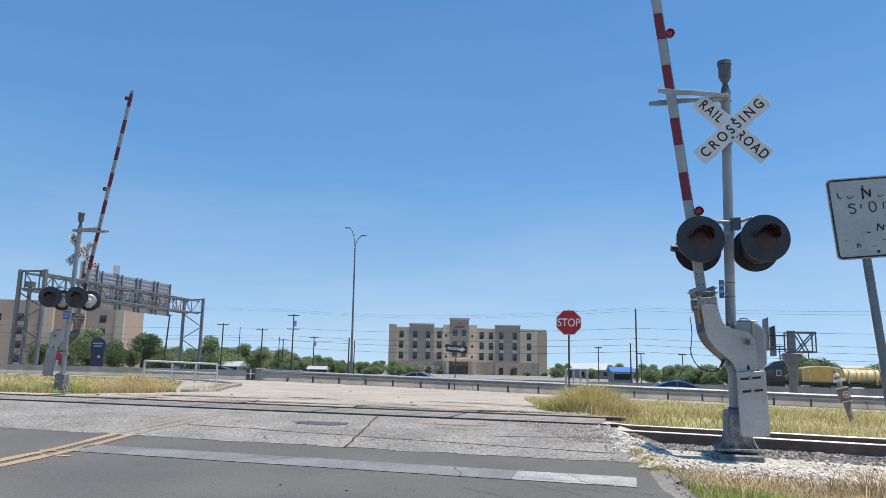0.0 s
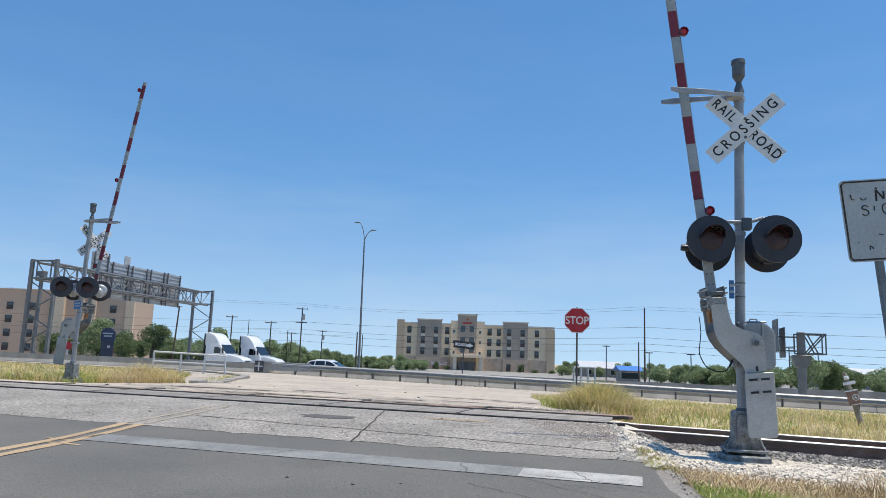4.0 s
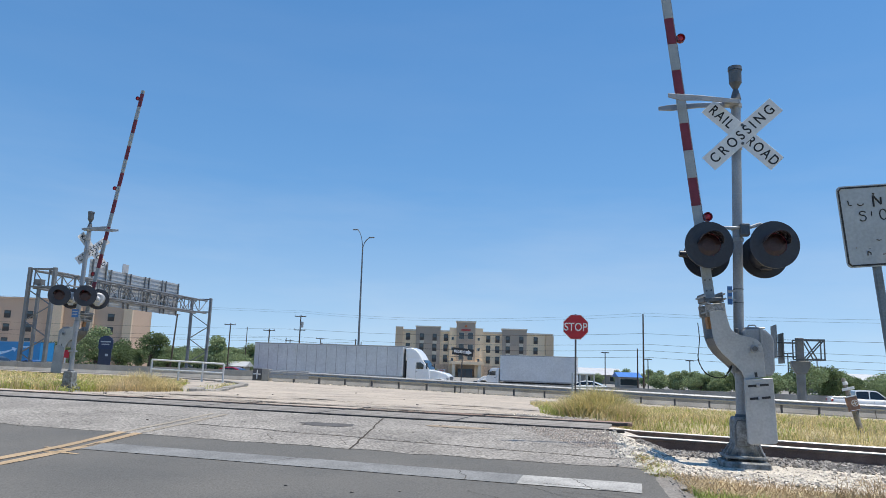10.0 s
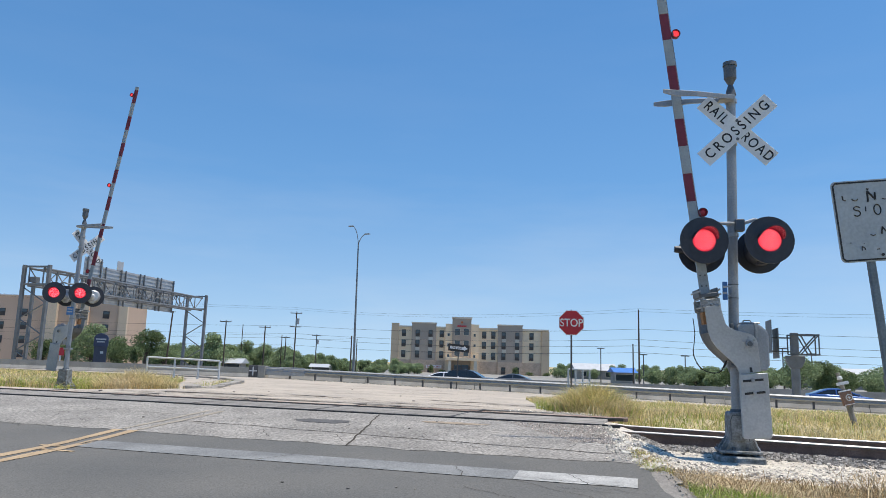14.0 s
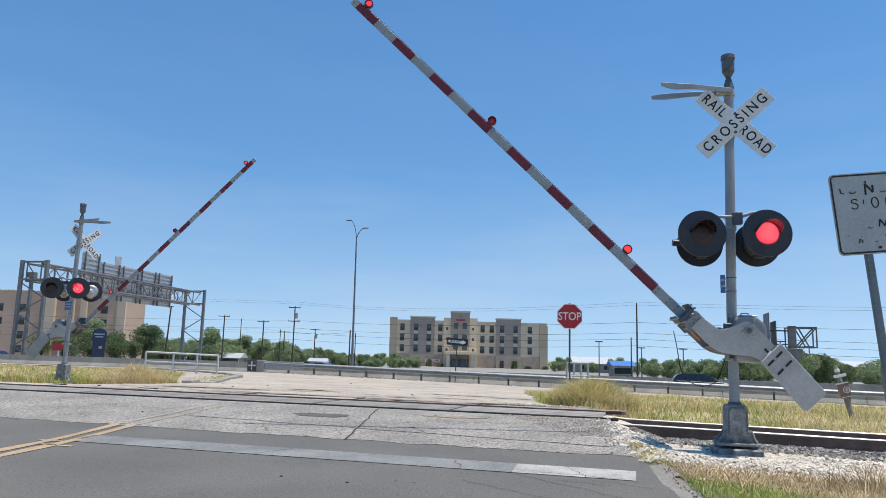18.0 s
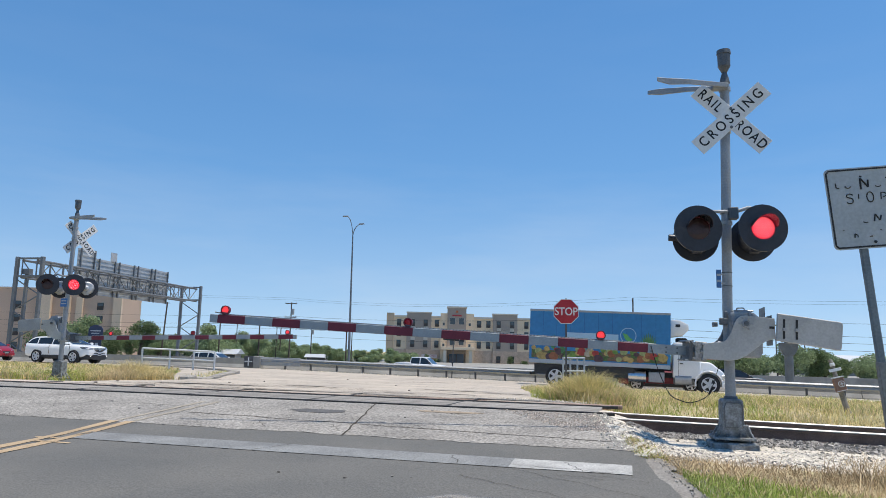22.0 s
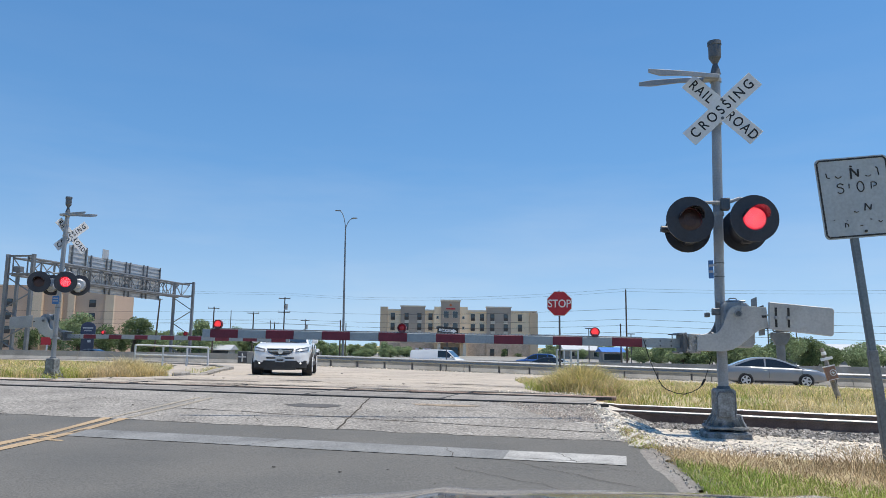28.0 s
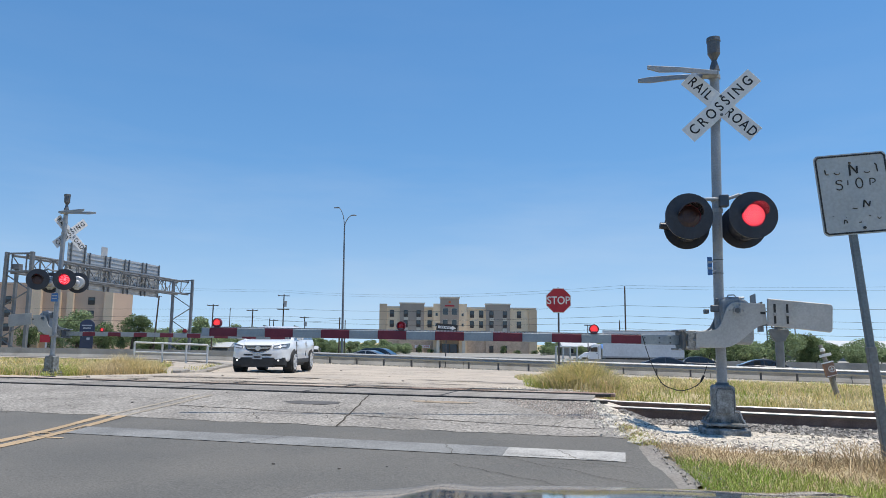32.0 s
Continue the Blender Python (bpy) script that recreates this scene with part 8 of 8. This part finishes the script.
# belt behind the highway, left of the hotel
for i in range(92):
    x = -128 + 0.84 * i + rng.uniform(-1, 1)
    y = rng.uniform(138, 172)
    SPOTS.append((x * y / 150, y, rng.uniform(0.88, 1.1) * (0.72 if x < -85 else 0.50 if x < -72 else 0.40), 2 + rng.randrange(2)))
for i in range(22):
    x = -84 + 1.85 * i + rng.uniform(-1, 1)
    SPOTS.append((x, rng.uniform(108, 124), rng.uniform(0.28, 0.42) * (1.1 if x < -66 else 0.85), rng.randrange(5)))
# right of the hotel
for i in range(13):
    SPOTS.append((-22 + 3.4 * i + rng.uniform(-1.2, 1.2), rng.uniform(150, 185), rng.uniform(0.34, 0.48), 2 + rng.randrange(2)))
for x, y, s, k in ((1.0, 98, 0.40, 3), (3.6, 96, 0.36, 2), (6.2, 92, 0.46, 3), (8.8, 97, 0.42, 2), (9.5, 78, 0.50, 0), (12.0, 82, 0.56, 3), (16.0, 74, 0.58, 2), (18.8, 76, 0.52, 0), (21.5, 78, 0.55, 1), (13.8, 88, 0.5, 4), (26, 82, 0.6, 3), (30, 76, 0.62, 1)):
    SPOTS.append((x, y, s, k))
for i in range(18):
    SPOTS.append((rng.uniform(3.0, 12.5), rng.uniform(86, 104), rng.uniform(0.30, 0.44), rng.randrange(5)))
for i in range(22):
    SPOTS.append((rng.uniform(15.5, 44), rng.uniform(76, 112), rng.uniform(0.34, 0.54), rng.randrange(5)))
for i in range(26):
    SPOTS.append((rng.uniform(-24, 30), rng.uniform(168, 200), rng.uniform(0.32, 0.48), 2 + rng.randrange(2)))
for i in range(20):
    SPOTS.append((rng.uniform(22, 90), rng.uniform(90, 170), rng.uniform(0.45, 0.7), rng.randrange(5)))
for x, y, s, k in SPOTS:
    ob = copy_thing(KINDS[k], pose(x, y, ground_z(x, y) - 0.1, 0, 0, rng.uniform(0, 360)))
    ob.scale = (s * rng.uniform(0.9, 1.1), s * rng.uniform(0.9, 1.1), s * rng.uniform(0.88, 1.08))
# small planted trees before the hotel
for x in (-66, -61.5, -58.5, -37.5, -33.5, -28.5):
    ob = copy_thing(KINDS[4], pose(x, 190.5 + 0.287 * (x + 66), -2.5, 0, 0, x * 40))
    ob.scale = (0.34, 0.34, 0.55) if x in (-61.5, -37.5) else (0.42, 0.42, 0.30)


# ---------------------------------------------------------------- grass
def blades(name, spots, material, label, seed):
    """Bent tapering blades, one mesh of stuff. spots give x, y, height, width, lean."""
    rng = random.Random(seed)
    v, f = [], []
    for x, y, h, w, bend in spots:
        a = rng.uniform(0, 2 * math.pi)
        ca, sa = math.cos(a), math.sin(a)
        b = rng.uniform(0, 2 * math.pi)
        lx, ly = bend * h * math.cos(b), bend * h * math.sin(b)
        z = ground_z(x, y) - 0.04
        o = len(v)
        for s, k in ((0.0, 1.0), (0.55, 0.75)):
            px, py = x + lx * s * s, y + ly * s * s
            v += [(px - ca * w * k / 2, py - sa * w * k / 2, z + h * s), (px + ca * w * k / 2, py + sa * w * k / 2, z + h * s)]
        v.append((x + lx, y + ly, z + h * (1 - 0.25 * bend)))
        f += [(o, o + 1, o + 3, o + 2), (o + 2, o + 3, o + 4)]
    me = bpy.data.meshes.new(name)
    me.from_pydata(v, [], f)
    me.materials.append(material)
    return tagged(new(name, me), label, "grass", "", "stuff")


def apron_right(y):
    return float(np.interp(y, (0.8, 1.8, 4, 8, 14, 18, 23), (-0.6, -1.2, -2.1, -2.9, -4.2, -4.8, 1.5)))


def apron_left(y):
    return float(np.interp(y, (0.8, 2, 8, 14, 19, 23), (-26, -14.0, -15.5, -18.5, -22, -34)))


rng = random.Random(5)
dry, green, straw, fresh = [], [], [], []
for _ in range(66000):
    y = 1.42 + 20.8 * rng.random() ** 1.4
    x = apron_right(y) + (26 + 0.5 * y) * rng.random() ** 1.1
    n1 = noise.noise((x * 0.35, y * 0.35, 4.0))
    h = 0.15 + 0.16 * noise.noise((x * 0.6, y * 0.6, 9.0)) + rng.uniform(-0.07, 0.10)
    edge = x - apron_right(y)
    if edge < 0.5 and rng.random() < 0.5:
        continue
    (green if n1 > 0.10 and rng.random() < 0.6 or rng.random() < 0.10 else dry).append((x, y, max(0.07, h), 0.007 + 0.0007 * (y + 8), rng.uniform(0.2, 1.1)))
# tall clump at the corner
for _ in range(6500):
    a, d = rng.uniform(0, 2 * math.pi), rng.random() ** 0.6
    x, y = -1.05 + 0.85 * d * math.cos(a) - 0.25 * d * math.sin(a), 3.1 + 1.0 * d * math.sin(a)
    h = (0.80 - 0.42 * d) * rng.uniform(0.6, 1.15)
    (green if rng.random() < 0.22 else dry).append((x, y, h, 0.014, rng.uniform(0.2, 0.95)))
for _ in range(1500):
    x, y = rng.uniform(-2.6, -0.7), rng.uniform(2.3, 4.6)
    if x > apron_right(y) - 0.25:
        green.append((x, y, rng.uniform(0.08, 0.35), 0.014, rng.uniform(0.2, 0.9)))
# island round the other signal
for _ in range(34000):
    y = 2.3 + 17.5 * rng.random() ** 1.3
    x = apron_left(y) - 0.15 - 22 * rng.random() ** 1.15
    if -16.9 < x < -14.6 and 2.8 < y < 5.3 and rng.random() < 0.8:
        continue
    n1 = noise.noise((x * 0.3, y * 0.3, 14.0))
    h = 0.08 + 0.12 * noise.noise((x * 0.5, y * 0.5, 19.0)) + rng.uniform(-0.05, 0.09) + (0.26 if x > apron_left(y) - 3.2 else 0) * (y < 9)
    (green if (n1 > -0.25 and x > -20 and rng.random() < 0.8) or rng.random() < 0.22 else dry).append((x, y, max(0.08, h), 0.012 + 0.0009 * (y + 8), rng.uniform(0.2, 1.1)))
for _ in range(3500):
    a, d = rng.uniform(0, 2 * math.pi), rng.random() ** 0.6
    dry.append((-14.9 + 1.0 * d * math.cos(a), 6.6 + 1.5 * d * math.sin(a), (0.95 - 0.5 * d) * rng.uniform(0.6, 1.1), 0.018, rng.uniform(0.3, 0.95)))
# near verge
for _ in range(30000):
    y = -3.9 - 3.6 * rng.random() ** 0.9
    x = road_edge(y) + 0.22 + 6.5 * rng.random() ** 1.35
    n1 = noise.noise((x * 0.9, y * 0.9, 24.0))
    g = (-4.60 - y) * 1.4 + 0.55 * n1 - 0.85 * max(0, x - road_edge(y) - 0.75)
    if g > 0.0 and rng.random() < 0.82:
        fresh.append((x, y, rng.uniform(0.05, 0.15), 0.007, rng.uniform(0.2, 1.1)))
    else:
        straw.append((x, y, rng.uniform(0.04, 0.15), 0.006, rng.uniform(0.6, 2.2)))
for _ in range(1400):
    y = rng.uniform(-4.1, -2.9)
    x = road_edge(y) + abs(rng.gauss(0, 0.14)) - 0.05
    (green if rng.random() < 0.5 else straw).append((x, y, rng.uniform(0.03, 0.12), 0.007, rng.uniform(0.3, 1.4)))
for _ in range(900):                               # rank dead weeds at the foot of the sign
    x, y = 2.3 + rng.gauss(0, 0.45), -4.55 + rng.gauss(0, 0.25)
    straw.append((x, y, rng.uniform(0.10, 0.34), 0.006, rng.uniform(0.3, 1.2)))
for _ in range(700):                               # weeds in the kerb line of the island
    u = rng.random()
    x, y = -13.3 - 4.6 * u + rng.gauss(0, 0.25) - 0.3, 6.9 + 10.2 * u + rng.gauss(0, 0.3)
    (green if rng.random() < 0.4 else dry).append((x, y, rng.uniform(0.06, 0.26), 0.016, rng.uniform(0.3, 1.2)))
for _ in range(2200):
    x, y = rng.uniform(2.0, 8.0), rng.uniform(-4.2, -2.6)
    straw.append((x, y, rng.uniform(0.05, 0.20), 0.007, rng.uniform(0.5, 2.0)))
STRAW = mat("bleached straw", (0.60, 0.475, 0.29), 0.9, var=0.25, scale=2, fine=15, bump=0.1, piece=0.4, island=True, col2=(0.38, 0.27, 0.15))
blades("dry_grass", dry, GRASS_DRY, "tall dry yellow grass beside the track", 1)
blades("green_grass", green, GRASS_GREEN, "yellowish green grass among dry stalks", 2)
blades("fresh_grass", fresh, leafy(mat("fresh green grass blades", (0.27, 0.40, 0.07), 0.8, var=0.25, scale=1.5, fine=12, bump=0.1, piece=0.4, island=True, col2=(0.36, 0.40, 0.10))), "bright green grass beside the lane", 4)
blades("straw", straw, STRAW, "flattened bleached straw beside the road", 3)

# ---------------------------------------------------------------- the vehicle the view is taken from
hood = thing("car_bonnet", "dark glossy bonnet of the waiting car reflecting the sky", "car", pose(0.10, -10.55, -0.030, 0, 0, 11))
v, f = [], []
for j in range(13):
    for i in range(21):
        u, w = -1 + i / 10, j / 12
        x = 0.82 * u * (1 - 0.10 * w * w)
        y = -0.25 + 1.35 * w
        z = 0.60 - 0.03 * u * u - 0.10 * w - 0.12 * w ** 4 + 0.012 * math.exp(-((abs(u) - 0.62) / 0.08) ** 2)
        v.append((x, y, z))
f = [(j * 21 + i, j * 21 + i + 1, j * 21 + i + 22, j * 21 + i + 21) for j in range(12) for i in range(20)]
bs = Shape().add(v, f).add([(x, y, z - 0.03) for x, y, z in v], [q[::-1] for q in f])
part("bonnet_panel", bs, paint("dark blue-grey car paint", (0.02, 0.045, 0.085), 0.35, 0.10), hood, "glossy dark panel", smooth=True)
part("front_body", Shape().prism([(-0.74, -0.24), (0.74, -0.24), (0.78, 0.0), (0.72, 0.40), (-0.72, 0.40), (-0.78, 0.0)], -0.2, 0.90), PLASTIC, hood, "dark front body")
for sx in (-1, 1):
    part("tyre", Shape().tube((sx * 0.55, 0.35, -0.055), (sx * 0.76, 0.35, -0.055), 0.32, None, 24), RUBBER, hood, "black tyre")
part("scuttle", Shape().box((0, -0.32, 0.585), (1.5, 0.16, 0.03)), PLASTIC, hood, "black plastic scuttle")

# ---------------------------------------------------------------- crossing panels between and beside the rails
panel = Shape().box((0, 0, 0), (2.395, 0.318, 0.06)).mesh("panel", TIMBER, 0.008)
deck = thing("crossing_deck", "weathered crossing planks between the rails", "deck", kind="structure")
for i in range(11):
    for j in range(4):
        part("plank", panel, None, deck, m=pose(-1.85 - 2.44 * i, -0.483 + 0.322 * j, -0.024 + 0.002 * ((i * 3 + j) % 3)))
BROWNWOOD = mat("reddish worn timber", (0.36, 0.25, 0.19), 0.92, var=0.35, scale=3, fine=40, bump=0.7, piece=0.2)
side = Shape().box((0, 0, 0), (2.425, 0.24, 0.06)).mesh("side_panel", BROWNWOOD, 0.008)
for i in range(11):
    part("side_plank", side, None, deck, m=pose(-1.75 - 2.44 * i, 1.02, -0.026))
    if i < 2:
        part("side_plank", side, None, deck, m=pose(-1.55 - 2.44 * i, 1.28, -0.03))

joint = Shape().box((0, 0, 0), (0.05, 1.30, 0.05)).mesh("tar_joint", GAP, 0.0)
outer = Shape().box((0, 0, 0), (0.06, 0.75, 0.05)).mesh("outer_joint", GAP, 0.0)
for i in range(10):
    part("tar_joint", joint, None, deck, m=pose(-3.07 - 2.44 * i, 0, -0.016))
    part("tar_joint", outer, None, deck, m=pose(-2.97 - 2.44 * i, 1.26, -0.014, 0, 0, 4))


# ---------------------------------------------------------------- what moves
def switch_rows(changes, m):
    """Rows that turn a lens over at each change; it starts dark."""
    rows, turn = [(0.0, m)], 0
    for t in changes:
        n, whole = round(t * 30) - 1, round(t) * 30
        if abs(t * 30 - whole) < 4:
            n = max(n, whole) if t * 30 >= whole else min(n, whole - 3)
        for k in range(4):
            rows.append(((n + k) / 30, m @ pose(0, 0, 0, 0, 0, turn + 60 * k)))
        turn += 180
    rows.append((32.0, m @ pose(0, 0, 0, 0, 0, turn)))
    return rows


def motions():
    # gate arms: seconds and degrees above level
    for arm, pivot, s, key in ((arm_r, pivot_r, 1, RIGHT_ARM), (arm_l, pivot_l, -1, LEFT_ARM)):
        walk(arm, [(t, pivot @ pose(-0.04 * s * a / 83, 0, 0.030 * (1 - a / 83) - 0.070 * (a / 83) ** 4 if s > 0 else 0, 0, s * a)) for t, a in key])
    # the loose cable swings down with the arm
    for i, link in enumerate(LINKS):
        walk(link, [(t, link_pose(i, (83.3 - a) / 83.3)) for t, a in RIGHT_ARM])
    # flashing lamps
    to_right = [12.76 + 1.2417 * k for k in range(16)]
    to_left = [13.38 + 1.2417 * k for k in range(15)]
    both = sorted(to_right + to_left)
    overlap = sorted([t - 0.08 for t in to_right] + to_left)    # one lamp comes on before the other has gone out
    for lit, tips in ((lit_r, tips_r), (lit_l, tips_l)):
        walk(lit[0], switch_rows([11.85] + both, lit[0].matrix_basis.copy()))
        walk(lit[1], switch_rows(overlap, lit[1].matrix_basis.copy()))
        walk(tips[0], switch_rows(both, tips[0].matrix_basis.copy()))
        walk(tips[1], switch_rows([11.85] + both, tips[1].matrix_basis.copy()))
        walk(tips[2], switch_rows([11.9], tips[2].matrix_basis.copy()))
    # traffic
    for ob, lane, v, t0 in MOVING:
        times = sorted({0.0, 32.0} | {round(t0 + x / v, 3) for x in (-60, -25, -8, 12, 40) if 0.05 < t0 + x / v < 31.95})
        walk(ob, [(t, pose(v * (t - t0), lane, place_z(v * (t - t0), lane), 0, 1.5 if ob is FT else 0, 0 if v > 0 else 180)) for t in times])
    walk(WHITE_SUV, [(t, pose(x, y, place_z(x, y), 0, 0, a)) for t, x, y, a in TURN_IN])


RIGHT_ARM = [(0, 83.3), (15.4, 83.3), (15.9, 80.4), (16.5, 71.6), (17, 62.4), (17.5, 53.0), (18, 44.3), (18.5, 36.8), (19, 30.55), (19.5, 24.0), (20, 18.5), (20.5, 13.1), (21, 8.1), (21.5, 4.2), (22, 2.65), (22.5, 1.3), (23, 0.75), (25, 0.6), (32, 0.4)]
LEFT_ARM = [(0, 80.8), (15.4, 80.8), (15.9, 78.6), (16.5, 70.3), (17, 61.0), (17.5, 51.2), (18, 42.5), (18.5, 35.4), (19, 28.3), (19.5, 22.3), (20, 16.2), (20.5, 10.4), (21, 5.9), (21.5, 2.9), (22, 1.3), (22.5, 0.3), (23, -0.2), (32, -0.35)]
TURN_IN = [(0, -330, 25.2, 0), (16, -108, 25.2, 0), (20, -56, 25.2, 0), (21, -44.5, 25.2, 0), (22, -34.8, 25.2, 0), (23, -27.7, 25.0, -2), (24, -22.5, 24.6, -7), (25, -18.75, 23.3, -22), (25.5, -16.9, 21.4, -36),
           (26.0, -15.3, 18.9, -48), (26.5, -14.05, 16.5, -56), (27.0, -13.05, 14.3, -62), (27.5, -12.45, 12.6, -65), (28, -12.48, 12.3, -68), (28.5, -12.48, 12.15, -71), (29, -12.48, 11.95, -74), (30, -12.53, 11.75, -76), (32, -12.55, 11.65, -76)]
motions()
